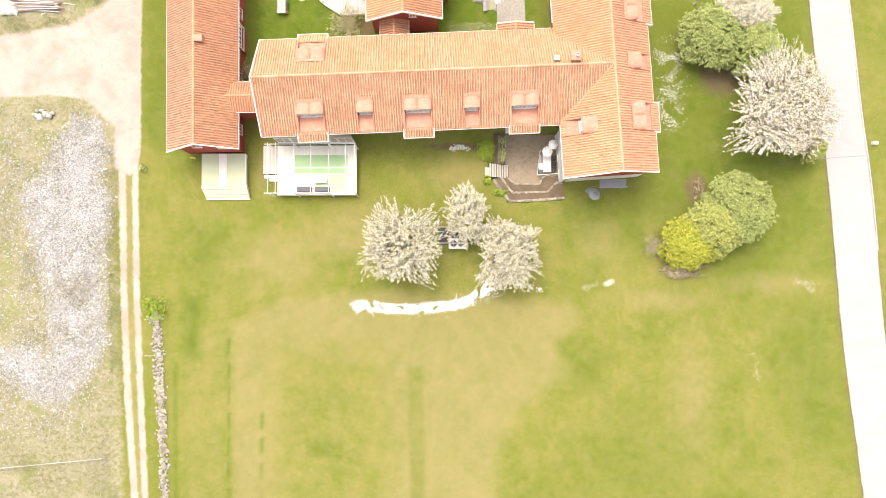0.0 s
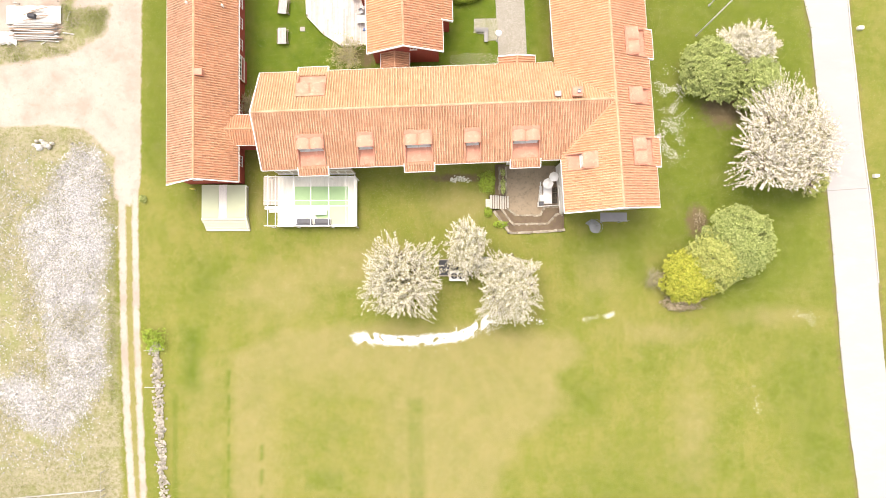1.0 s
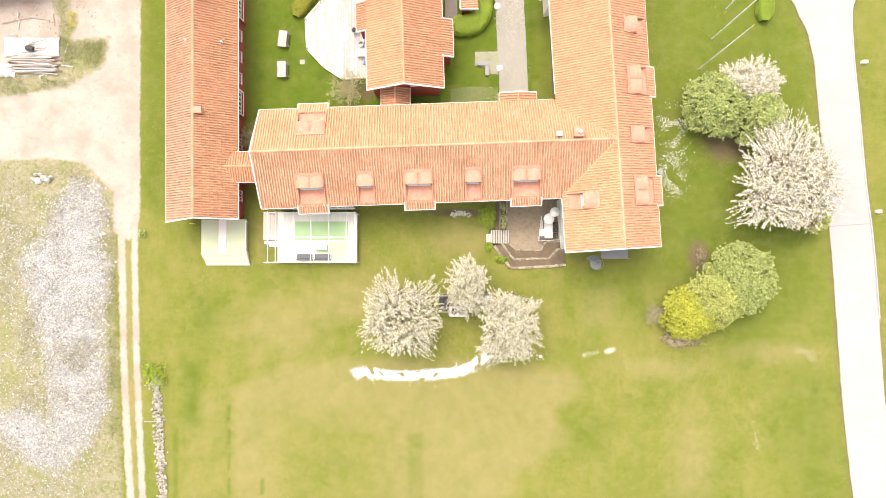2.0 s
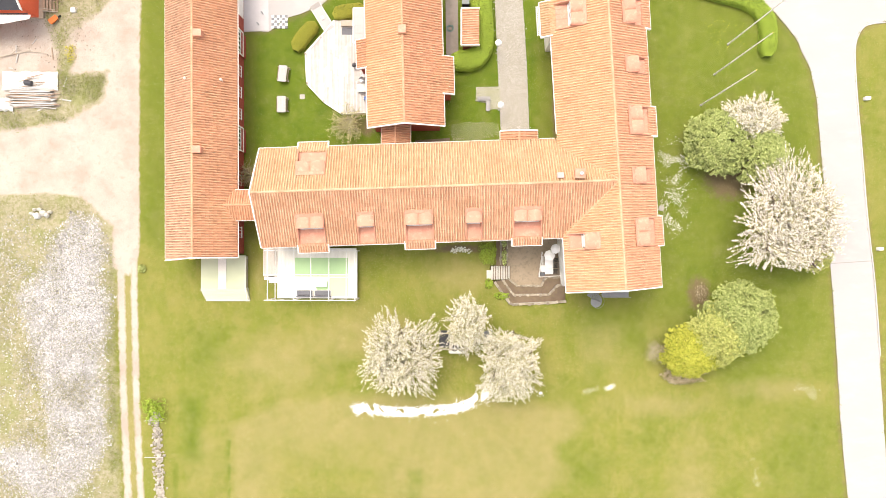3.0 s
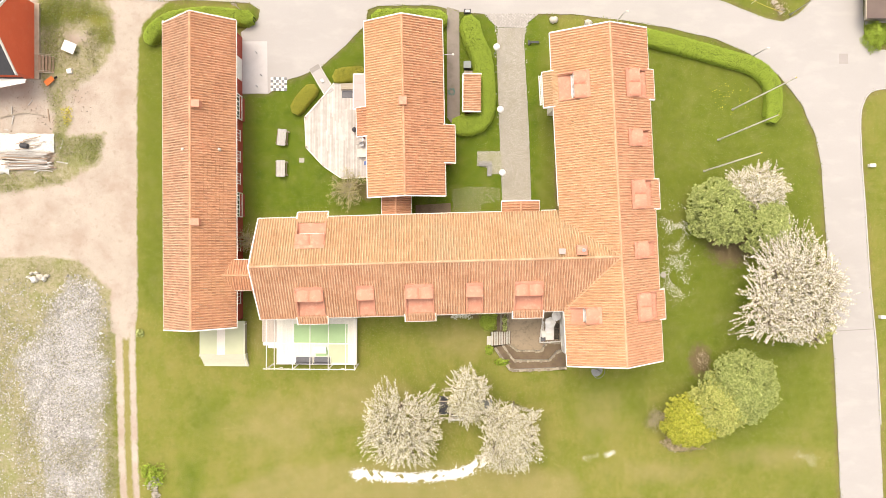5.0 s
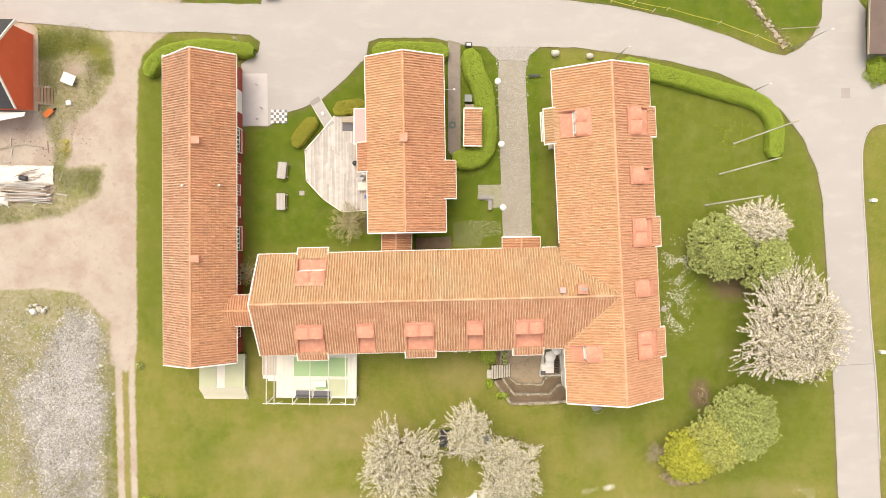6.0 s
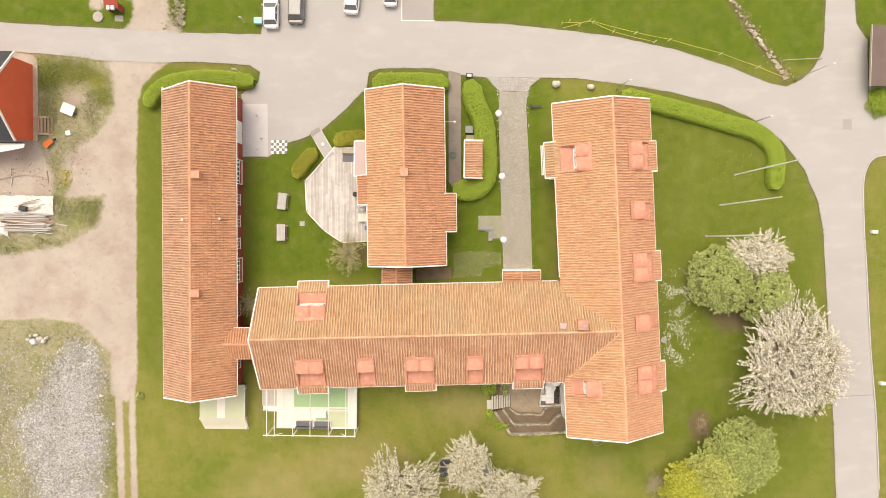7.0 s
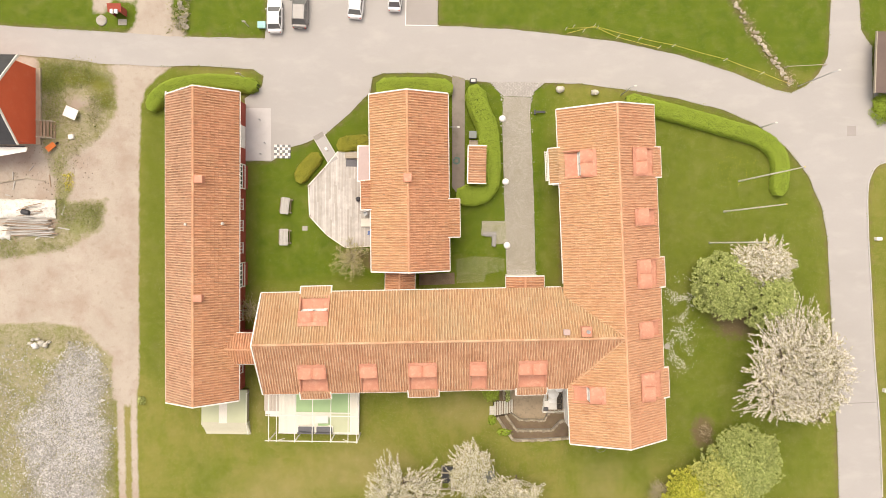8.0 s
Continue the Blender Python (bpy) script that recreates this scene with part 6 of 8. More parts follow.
spiral = thing("spiral_staircase", (18.1, 6.9, 0), "grey galvanised spiral fire stair at the gable", "staircase")
sx, sy = 17.9, 6.85
part("column", Geo().tube((sx, sy, -0.1), (sx, sy, 4.4), 0.06, n=8), GREY_STEEL, spiral)
for i in range(15):
    a0, a1 = 2.6 - i * 0.4, 2.6 - (i + 1) * 0.4
    z = 0.2 + 0.2 * i
    part("tread", Geo().prism([(sx, sy), (sx + 0.85 * math.cos(a1), sy + 0.85 * math.sin(a1)), (sx + 0.85 * math.cos(a0), sy + 0.85 * math.sin(a0))], z, z + 0.03), GREY_STEEL, spiral)
rail = Geo()
for i in range(24):
    a0, a1 = 2.6 - i * 0.25, 2.6 - (i + 1) * 0.25
    rail.tube((sx + 0.86 * math.cos(a0), sy + 0.86 * math.sin(a0), 1.1 + 0.125 * i), (sx + 0.86 * math.cos(a1), sy + 0.86 * math.sin(a1), 1.1 + 0.125 * (i + 1)), 0.025, n=5)
part("handrail", rail, GREY_STEEL, spiral)
part("landing", Geo().box(18.3, 21.4, 7.3, 8.35, 3.2, 3.25), GREY_STEEL, spiral, "steel grating landing")
for x in (18.3, 19.3, 20.3, 21.4):
    part("rail_post", Geo().tube((x, 7.32, 3.25), (x, 7.32, 4.3), 0.022, n=5), GREY_STEEL, spiral)
part("top_rail", Geo().tube((18.3, 7.32, 4.3), (21.4, 7.32, 4.3), 0.025, n=5), GREY_STEEL, spiral)
for x in (19.0, 21.2):
    part("leg", Geo().tube((x, 7.4, -0.1), (x, 7.4, 3.2), 0.04, n=6), GREY_STEEL, spiral)

# seat corner under the apple trees
arbour = thing("arbour", (1.4, 2.2, 0), "dark timber arbour frame between apple trees", "arbour")
part("deck", Geo().box(-0.6, 3.4, 0.9, 3.0, -0.05, 0.16, bev=0.02), DARK, arbour, "dark stained deck")
for x in (-0.5, 3.3):
    for y in (1.0, 2.9):
        part("post", Geo().box(x - 0.06, x + 0.06, y - 0.06, y + 0.06, 0.16, 2.1), TIMBER, arbour)
for y in (1.0, 2.9):
    part("beam", Geo().box(-0.7, 3.5, y - 0.06, y + 0.06, 2.1, 2.24), TIMBER, arbour)
lean_roof = thing("shelter", (4.7, 2.6, 0), "grey boarded shelter roof on thin white posts", "shelter")
for k in range(6):
    part("roof_board", Geo().rings([[(3.75 + 0.32 * k + o, y, z + h_) for o, h_ in ((0.0, 0), (0.31, 0), (0.31, 0.03), (0.0, 0.03))] for y, z in ((1.75, 1.95), (3.25, 2.25))]), GREY_STEEL, lean_roof)
for x in (3.85, 5.6):
    for y, z in ((1.85, 1.95), (3.15, 2.2)):
        part("post", Geo().box(x - 0.05, x + 0.05, y - 0.05, y + 0.05, -0.05, z), WHITE, lean_roof)
part("beam", Geo().box(2.6, 5.7, 1.66, 1.74, 1.86, 1.97), WHITE, lean_roof)
unit = thing("grill_unit", (1.65, 1.0, 0), "white box unit with two round dark burners", "grill")
part("body", Geo().box(0.62, 2.72, 0.35, 1.6, 0.16, 1.1, bev=0.05), WHITE, unit)
for x in (1.22, 2.08):
    part("burner", Geo().lathe([(0.38, 0), (0.38, 0.05), (0.31, 0.05), (0.31, 0.02)], (x, 0.98, 1.102), 20), DARK, unit, "round dark burner")
    part("trivet", Geo().box(x - 0.3, x + 0.3, 0.95, 1.01, 1.13, 1.16).box(x - 0.03, x + 0.03, 0.68, 1.28, 1.131, 1.161), WHITE, unit)

# ---- courtyard ----
DECK_PLANK = random_material("bleached_deck_plank", ((0.42, 0.39, 0.35), (0.60, 0.575, 0.54)), 0.8, 1.3)
deck = thing("deck", (-12.5, 35, 0), "silvered timber deck with canted edge", "deck")
DECK = [(-13.35, 40.4), (-15.0, 38.35), (-16.8, 36.3), (-16.62, 32.75), (-14.6, 30.6), (-12.4, 29.15), (-8.9, 29.4), (-8.9, 40.5)]
part("frame", Geo().prism(DECK, -0.05, 0.395), TIMBER, deck)


def span_at(poly, x):
    ys = []
    for (x0, y0), (x1, y1) in zip(poly, poly[1:] + poly[:1]):
        if (x0 - x) * (x1 - x) < 0:
            ys.append(y0 + (y1 - y0) * (x - x0) / (x1 - x0))
    return min(ys), max(ys)


x = -16.72
rng = np.random.default_rng(41)
while x < -9.0:
    lo, hi = span_at(DECK, x + 0.09)
    at = lo
    while at < hi - 0.02:
        end = min(hi, at + rng.uniform(1.6, 4.6))
        end = hi if hi - end < 0.6 else end
        part("plank", Geo().box(x + 0.005, x + 0.175, at, end - 0.006, 0.4, 0.45), DECK_PLANK, deck)
        at = end
    x += 0.18
for (x0, y0), (x1, y1) in zip(DECK[:6], DECK[1:7]):
    d = Vector((x1 - x0, y1 - y0, 0))
    m = pose(x0, y0, 0, 0, 0, math.degrees(math.atan2(d.y, d.x)))
    part("edge_board", Geo().box(0, d.length, -0.12, -0.002, 0.05, 0.50, m), PALE_BOARD, deck)
for x, y in DECK[1:6]:
    part("post", Geo().box(x - 0.07, x + 0.07, y - 0.07, y + 0.07, 0.46, 0.95, bev=0.01), TIMBER, deck)
dr = Geo().tube((-15.0, 38.35, 0.92), (-16.8, 36.3, 0.92), 0.035, n=5)
part("rail", dr, PALE_BOARD, deck)
ramp = thing("ramp", (-15, 41, 0), "grey boarded ramp up to the deck", "ramp")
rm = pose(-15.85, 42.4, 0, 0, 0, math.degrees(math.atan2(-3.0, 1.85)))
part("ramp_board", Geo().rings([[(u, v, z + o) for v, o in ((-0.62, -0.2), (0.62, -0.2), (0.62, 0), (-0.62, 0))] for u, z in ((0.5, 0.12), (3.7, 0.49))], rm), ASPHALT, ramp)
part("threshold", Geo().rings([[(u, v, z + o) for v, o in ((-0.62, -0.2), (0.62, -0.2), (0.62, 0), (-0.62, 0))] for u, z in ((-0.1, 0.03), (0.49, 0.118))], rm), ASPHALT_DARK, ramp, "ridged steel foot plate")
for v in (-0.68, 0.63):
    part("kerb", Geo().rings([[(u, vv, z + o) for vv, o in ((v, -0.1), (v + 0.05, -0.1), (v + 0.05, 0.1), (v, 0.1))] for u, z in ((0.3, 0.12), (3.6, 0.49))], rm), WHITE, ramp)
single("notice_box", Geo().box(-0.2, 0.2, -0.15, 0.15, 0.0, 0.22, rm @ Matrix.Translation((2.0, 0, 0.3)), bev=0.02), WHITE, "small white box on the ramp", "box")
single("door_mat", Geo().box(-12.45, -11.08, 38.66, 39.52, 0.452, 0.47, bev=0.01), GREY_CUSHION, "dark grey mat on the deck", "mat")
single("deck_planter", Geo().box(-12.5, -11.0, 39.6, 40.3, 0.45, 0.9, bev=0.02), TIMBER, "grey timber planter box on the deck", "planter")
bq = thing("barbecue", (-10.85, 34.8, 0.45), "small black kettle barbecue on the deck", "barbecue")
part("bowl", Geo().lathe([(0.06, 0.5), (0.24, 0.6), (0.3, 0.78), (0.24, 0.93), (0.05, 1.0)], (-10.85, 34.8, 0.4), 14), DARK, bq, smooth=True)
for a in (0.3, 2.4, 4.5):
    part("leg", Geo().tube((-10.85 + 0.1 * math.cos(a), 34.8 + 0.1 * math.sin(a), 0.95), (-10.85 + 0.3 * math.cos(a), 34.8 + 0.3 * math.sin(a), 0.45), 0.015, n=5), DARK, bq)
part("side_shelf", Geo().box(-10.6, -10.3, 34.65, 34.95, 1.1, 1.13), DARK, bq)
ct = thing("garden_table", (-9.95, 32.1, 0.45), "small cream table against the courtyard house", "table")
part("tabletop", Geo().box(-10.5, -9.3, 31.6, 32.55, 1.12, 1.17, bev=0.02), CREAM, ct)
for x in (-10.4, -9.4):
    for y in (31.7, 32.45):
        part("leg", Geo().box(x - 0.03, x + 0.03, y - 0.03, y + 0.03, 0.45, 1.12), CREAM, ct)


def folding_chair(x, y, rz, material, label):
    c = thing("chair", (0, 0, 0), label, "chair", "deck chairs")
    part("seat", Geo().box(-0.22, 0.22, -0.22, 0.22, 0.42, 0.46, bev=0.02), material, c)
    part("backrest", Geo().box(-0.22, 0.22, 0.2, 0.25, 0.5, 0.88, bev=0.02), material, c)
    for sx_ in (-0.2, 0.2):
        for sy_ in (-0.2, 0.2):
            part("leg", Geo().tube((sx_, sy_, 0), (sx_, sy_, 0.42), 0.018, n=5), GALV, c)
    c.matrix_basis = pose(x, y, 0.45, 0, 0, rz)


BLUE = surface("faded_blue_fabric", (0.16, 0.22, 0.42), (0.13, 0.18, 0.35), 0.9, 3, 30)
folding_chair(-10.0, 33.1, 20, GALV, "grey metal chair on the deck")
folding_chair(-9.75, 33.65, -30, WHITE, "white chair against the house wall")
folding_chair(-9.5, 30.9, 180, BLUE, "faded blue chair beside the cream table")


def picnic_table(x, y, rz, label):
    t = thing("picnic_table", (0, 0, 0), label, "table", "picnic tables")
    for k in range(6):
        part("plank", Geo().box(-0.5 + k / 6 + 0.008, -0.5 + (k + 1) / 6 - 0.008, -0.98, 0.98, 0.71, 0.75), PLANK, t)
    for yy in (-0.75, 0.75):
        for s in (-1, 1):
            part("leg", Geo().tube((0.28 * s, yy, 0.7), (0.72 * s, yy, 0.0), 0.05, n=4), TIMBER, t)
        part("crossbar", Geo().box(-0.74, 0.74, yy + 0.06, yy + 0.12, 0.36, 0.44), TIMBER, t)
    # Bench boards take the dark soil colour to paint their shade beside the top.
    for s in (-1, 1):
        part("bench", Geo().box(s * 0.6 - 0.06, s * 0.6 + 0.06, -0.82, 0.82, 0.442, 0.48, bev=0.01), SOIL, t, "narrow bench board coloured dark as if in shade")
    t.matrix_basis = pose(x, y, 0, 0, 0, rz)


picnic_table(-19.55, 33.9, -6, "silvered timber picnic table standing slightly askew")
picnic_table(-19.65, 30.2, 0, "silvered timber picnic table on the courtyard lawn")
single("drain_cover", Geo().box(-17.6, -17.0, 31.0, 31.55, -0.1, 0.03, bev=0.02), STONE, "square concrete drain cover in the lawn", "cover")

for x, y in ((5.75, 44.2), (6.25, 37.0), (6.55, 29.7)):
    l_ = thing("garden_lamp", (x, y, 0), "white globe lamp on a slim grey post", "lamp", "globe lamps")
    part("post", Geo().lathe([(0.09, -0.1), (0.09, 0.1), (0.045, 0.15), (0.04, 2.35), (0.09, 2.4), (0.09, 2.48)], (x, y, 0), 10), GALV, l_)
    part("globe", Geo().lathe([(0.08, 0), (0.24, 0.07), (0.36, 0.22), (0.39, 0.38), (0.34, 0.55), (0.2, 0.69), (0.03, 0.74)], (x, y, 2.42), 18), WHITE_FABRIC, l_, "opal white globe", smooth=True)

COBBLE_MOSSY = cobble_material("mossy_cobbles", ((0.26, 0.245, 0.19), (0.42, 0.40, 0.34), (0.30, 0.29, 0.20)), (0.17, 0.18, 0.075), 5.5)
BENCH_PLANK = random_material("dark_silvered_plank", ((0.24, 0.235, 0.225), (0.33, 0.32, 0.305)), 0.85, 8)
single("pavement_seat", Geo().prism(worn_edge([(3.75, 32.5), (6.6, 32.55), (6.65, 29.75), (5.15, 29.75), (5.0, 30.6), (3.75, 30.8)], 0.06, 0.3), -0.2, 0.03), COBBLE_MOSSY, "cobbled paving round the corner bench", "paving", kind="structure")
lb = thing("corner_bench", (4.9, 31, 0), "grey timber corner bench on cobbled paving", "bench")
for k in range(4):
    part("slat", Geo().box(3.9, 5.5, 30.75 + 0.13 * k, 30.86 + 0.13 * k, 0.41, 0.45), BENCH_PLANK, lb)
    part("slat", Geo().box(4.95 + 0.13 * k, 5.06 + 0.13 * k, 29.5, 30.72, 0.41, 0.45), BENCH_PLANK, lb)
for x, y in ((4.1, 31.0), (5.3, 31.0), (5.2, 29.7)):
    part("leg", Geo().box(x - 0.15, x + 0.15, y - 0.08, y + 0.08, 0.0, 0.41), CONCRETE, lb)

hut = thing("bin_shelter", (3.0, 39, 0), "small bin shelter with tiled roof", "shelter")
part("wall", Geo().box(2.15, 3.85, 37.05, 40.85, -0.1, 2.3), FALU, hut)
hm = pose(3.95, 36.85, 0, 0, 0, 90)
hroof = part("roof", sheathing(hm, 4.2, 1, 2.0, 2.75, 2.45, ()), WHITE, hut, "orange tiled lean-to roof")
part("roof_tiles", tile_field(hm, 4.2, 1, 0.0, 2.0, 2.75, (2.0, 2.45)), ROOF_OLD, hroof, kind="stuff")
for g in (Geo().box(1.85, 4.05, 36.72, 36.85, 2.3, 2.72), Geo().box(1.85, 4.05, 41.05, 41.18, 2.3, 2.72), Geo().box(1.82, 1.96, 36.86, 41.04, 2.3, 2.6)):
    part("barge_board", g, WHITE, hroof)
bins = thing("waste_bin", (2.5, 42.6, 0), "dark grey wheeled waste bin by the hedge", "bin")
part("body", Geo().box(2.05, 2.85, 42.2, 42.95, 0.05, 1.05, bev=0.04), DARK, bins)
part("lid", Geo().box(2.0, 2.9, 42.15, 43.0, 1.055, 1.14, bev=0.03), surface("grey_green_plastic", (0.22, 0.25, 0.235), (0.18, 0.2, 0.19), 0.6, 2, 20), bins, "grey hinged lid")
crate = thing("crate", (2.7, 41.7, 0), "pinkish timber crate beside the bin", "crate")
for k in range(4):
    part("slat", Geo().box(2.1 + 0.26 * k, 2.32 + 0.26 * k, 41.3, 42.0, 0.5, 0.55), TIMBER, crate)
part("box", Geo().box(2.1, 3.1, 41.35, 41.95, 0, 0.49), TIMBER, crate)
mail = thing("letter_box", (2.4, 48.9, 0), "dark letter box stand at the path end", "letterbox")
part("box", Geo().box(2.0, 2.8, 48.6, 49.1, 0.7, 1.2, bev=0.03), DARK, mail)
part("notice", Geo().box(2.15, 2.65, 48.7, 49.0, 1.202, 1.22), PALE_METAL, mail)
for x in (2.1, 2.7):
    part("leg", Geo().box(x - 0.03, x + 0.03, 48.82, 48.88, 0, 0.7), DARK, mail)
for x, y, r, s in ((12.7, 48.15, 0.5, 3), (16.8, 47.9, 0.42, 8)):
    single("boulder", Geo().lump((x, y, 0.3), (r, r * 0.8, 0.45), s, 0.5, 12, 7), STONE_PALE, "pale rounded boulder on the grass verge", "boulder", "verge boulders", smooth=True)
cart = thing("garden_bench", (10.3, 45.5, 0), "dark narrow bench with a small planter", "bench")
part("seat", Geo().box(9.95, 11.0, 45.35, 45.6, 0.4, 0.46, bev=0.01), DARK, cart)
for x in (10.05, 10.9):
    part("leg", Geo().box(x - 0.04, x + 0.04, 45.38, 45.57, 0, 0.4), DARK, cart)
part("flower_box", Geo().box(9.7, 9.92, 45.2, 45.75, 0, 0.35, bev=0.02), DARK, cart)

chess = thing("chessboard", (-20.1, 40.35, 0), "outdoor chessboard of white and grey slabs", "chessboard")
tile_w = mesh_of("tile", Geo().box(0, 0.318, 0, 0.318, -0.05, 0.05, bev=0.008), WHITE)
tile_g = mesh_of("tile", Geo().box(0, 0.318, 0, 0.318, -0.05, 0.05, bev=0.008), surface("grey_slab", (0.20, 0.20, 0.20), (0.16, 0.16, 0.16), 0.85, 2, 20))
for i in range(6):
    for j in range(5):
        ob = part("tile", (tile_w, tile_g)[(i + j) % 2], None, chess)
        ob.location = (-21.05 + 0.323 * i, 39.55 + 0.323 * j, 0)
for x, y in ((-22.7, 44.0), (-22.1, 41.3), (-22.6, 40.0)):
    b_ = thing("bollard", (x, y, 0), "thin grey bollard on the paving", "bollard", "paving bollards")
    part("post", Geo().lathe([(0.06, -0.05), (0.06, 0.85), (0.04, 0.9)], (x, y, 0.03), 8), GALV, b_)

for x, y in ((34.3, 37.75), (32.65, 34.1), (31.0, 30.35)):
    f_ = thing("flagpole", (x, y, 0), "tall white tapered flagpole without a flag", "flagpole", "flagpoles")
    part("pole", Geo().lathe([(0.09, -0.1), (0.085, 4.6), (0.075, 9.2), (0.055, 14.4)], (0, 0, 0), 10, pose(x, y, 0, -1.3, 0, 0)), WHITE, f_)
    part("finial", Geo().lathe([(0.02, 0), (0.07, 0.06), (0.07, 0.12), (0.02, 0.18)], (0, 0, 14.4), 10, pose(x, y, 0, -1.3, 0, 0)), YELLOW, f_)
    part("foot", Geo().lathe([(0.14, -0.05), (0.14, 0.04), (0.11, 0.06), (0.11, 0.3)], (x, y, 0), 12), CONCRETE, f_)

# ---- cars ----
CAR_WHITE = surface("white_car_paint", (0.78, 0.78, 0.78), (0.72, 0.72, 0.72), 0.25, 1, 8, spec=0.5)
CAR_GREY = surface("dark_grey_car_paint", (0.19, 0.183, 0.175), (0.16, 0.155, 0.15), 0.25, 1, 8, spec=0.5)
TYRE = surface("black_rubber", (0.03, 0.03, 0.03), (0.02, 0.02, 0.02), 0.9, 4, 30)
RED_LAMP = surface("red_lamp_glass", (0.45, 0.02, 0.02), (0.38, 0.02, 0.02), 0.2, 4, 30)


# Grey base colour stands in for the sky mirrored in the panes.
CAR_GLASS = surface("sky_grey_car_glass", (0.13, 0.135, 0.135), (0.10, 0.105, 0.105), 0.12, 1.5, 6, spec=0.6)


def car(x, y, rz, paint, label, L=4.4, W=1.8, H=1.5, wagon=0.75):
    """A parked car, nose towards +y: body, cabin with panes, roof, wheels, lamps and mirrors."""
    c = thing("car", (0, 0, 0), label, "car", "parked cars")
    h, w = L / 2, W / 2
    sect = lambda yy, ww, z0, z1: [(-ww, yy, z0 + 0.1), (-ww * 0.9, yy, z0), (ww * 0.9, yy, z0), (ww, yy, z0 + 0.1), (ww, yy, z1 - 0.12), (ww * 0.9, yy, z1), (-ww * 0.9, yy, z1), (-ww, yy, z1 - 0.12)]
    part("body", Geo().rings([sect(-h, w * 0.74, 0.32, 0.78), sect(-h + 0.14, w * 0.92, 0.25, 0.94), sect(-h * 0.6, w, 0.22, 0.95), sect(h * 0.2, w, 0.22, 0.95), sect(h * 0.55, w * 0.98, 0.22, 0.90), sect(h - 0.2, w * 0.9, 0.25, 0.76), sect(h, w * 0.7, 0.34, 0.62)][::-1]), paint, c, smooth=False)
    yb, yt0, yt1, yf = -h + 0.34, -h + 0.82, h * 0.08, h * 0.45
    cab = [[(-w * 0.9, yb, 0.93), (w * 0.9, yb, 0.93), (w * 0.93, yf, 0.93), (-w * 0.93, yf, 0.93)], [(-w * 0.72, yt0, H - 0.05), (w * 0.72, yt0, H - 0.05), (w * 0.74, yt1, H - 0.05), (-w * 0.74, yt1, H - 0.05)]]
    part("glazing", Geo().rings(cab), CAR_GLASS, c, "panes coloured grey as if reflecting the sky")
    part("roof_panel", Geo().rings([[(-w * 0.76, yt0 - 0.05, H - 0.048), (w * 0.76, yt0 - 0.05, H - 0.048), (w * 0.77, yt1 + 0.06, H - 0.048), (-w * 0.77, yt1 + 0.06, H - 0.048)],
                                    [(-w * 0.7, yt0 + 0.03, H + 0.02), (w * 0.7, yt0 + 0.03, H + 0.02), (w * 0.7, yt1 - 0.03, H + 0.02), (-w * 0.7, yt1 - 0.03, H + 0.02)]]), paint, c)
    for s in (-1, 1):
        for (ya, za), (yc, zc) in (((yb, 0.93), (yt0, H - 0.05)), ((yf, 0.93), (yt1, H - 0.05)), ((-0.3, 0.93), (-0.35, H - 0.05))):
            part("pillar", Geo().tube((s * w * 0.92, ya, za), (s * w * 0.745, yc, zc), 0.05, n=5), paint, c)
        part("mirror", Geo().lump((s * (w + 0.1), yf - 0.25, 0.98), (0.11, 0.08, 0.09), 1, 0.1, 7, 4), paint, c)
        part("headlamp", Geo().lump((s * w * 0.66, h - 0.16, 0.62), (0.2, 0.12, 0.09), 2, 0.1, 7, 4), GALV, c)
        part("rear_lamp", Geo().box(s * w * 0.72 - 0.07, s * w * 0.72 + 0.07, -h - 0.005, -h + 0.06, 0.64, 0.82), RED_LAMP, c)
        part("roof_rail", Geo().tube((s * w * 0.68, yt0 + 0.1, H + 0.05), (s * w * 0.68, yt1 - 0.1, H + 0.05), 0.018, n=5), GALV, c)
        for yy in (-h * 0.62, h * 0.6):
            wm = Matrix.Translation((s * (w - 0.11), yy, 0.32)) @ pose(0, 0, 0, 0, 90, 0)
            wheel = part("wheel", Geo().lathe([(0.2, -0.1), (0.31, -0.1), (0.325, 0), (0.31, 0.1), (0.2, 0.1)], (0, 0, 0), 16, wm), TYRE, c)
            part("rim", Geo().lathe([(0.2, -0.105), (0.2, 0.105)], (0, 0, 0), 12, wm), GALV, wheel)
    part("number_plate", Geo().box(-0.26, 0.26, -h - 0.012, -h + 0.0, 0.5, 0.61), WHITE, c)
    part("bumper", Geo().box(-w * 0.8, w * 0.8, -h - 0.008, -h + 0.1, 0.32, 0.48, bev=0.03), DARK if paint is CAR_GREY else paint, c)
    c.matrix_basis = pose(x, y, 0.02, 0, 0, rz)


car(-20.95, 56.15, 1, CAR_WHITE, "white compact car parked beside the grass edge", 4.0, 1.74)
car(-18.0, 57.0, -1, CAR_GREY, "dark grey estate car with roof rails", 4.6, 1.86, 1.6)
car(-11.45, 58.1, -4, CAR_WHITE, "white hatchback parked in the forecourt", 4.3, 1.78)
car(-6.9, 59.1, -2, CAR_WHITE, "white car parked beside painted bay lines", 4.4, 1.6)
PAINT = surface("worn_white_road_paint", (0.72, 0.71, 0.68), (0.58, 0.56, 0.53), 0.85, 1.5, 12)
single("bay_line", Geo().box(-5.72, -5.62, 55.42, 64, 0.02, 0.028), PAINT, "white painted parking bay line", "road marking", kind="structure")
single("bay_line", Geo().box(-5.6, -1.7, 55.42, 55.52, 0.02, 0.028), PAINT, "white painted parking bay line", "road marking", kind="structure")
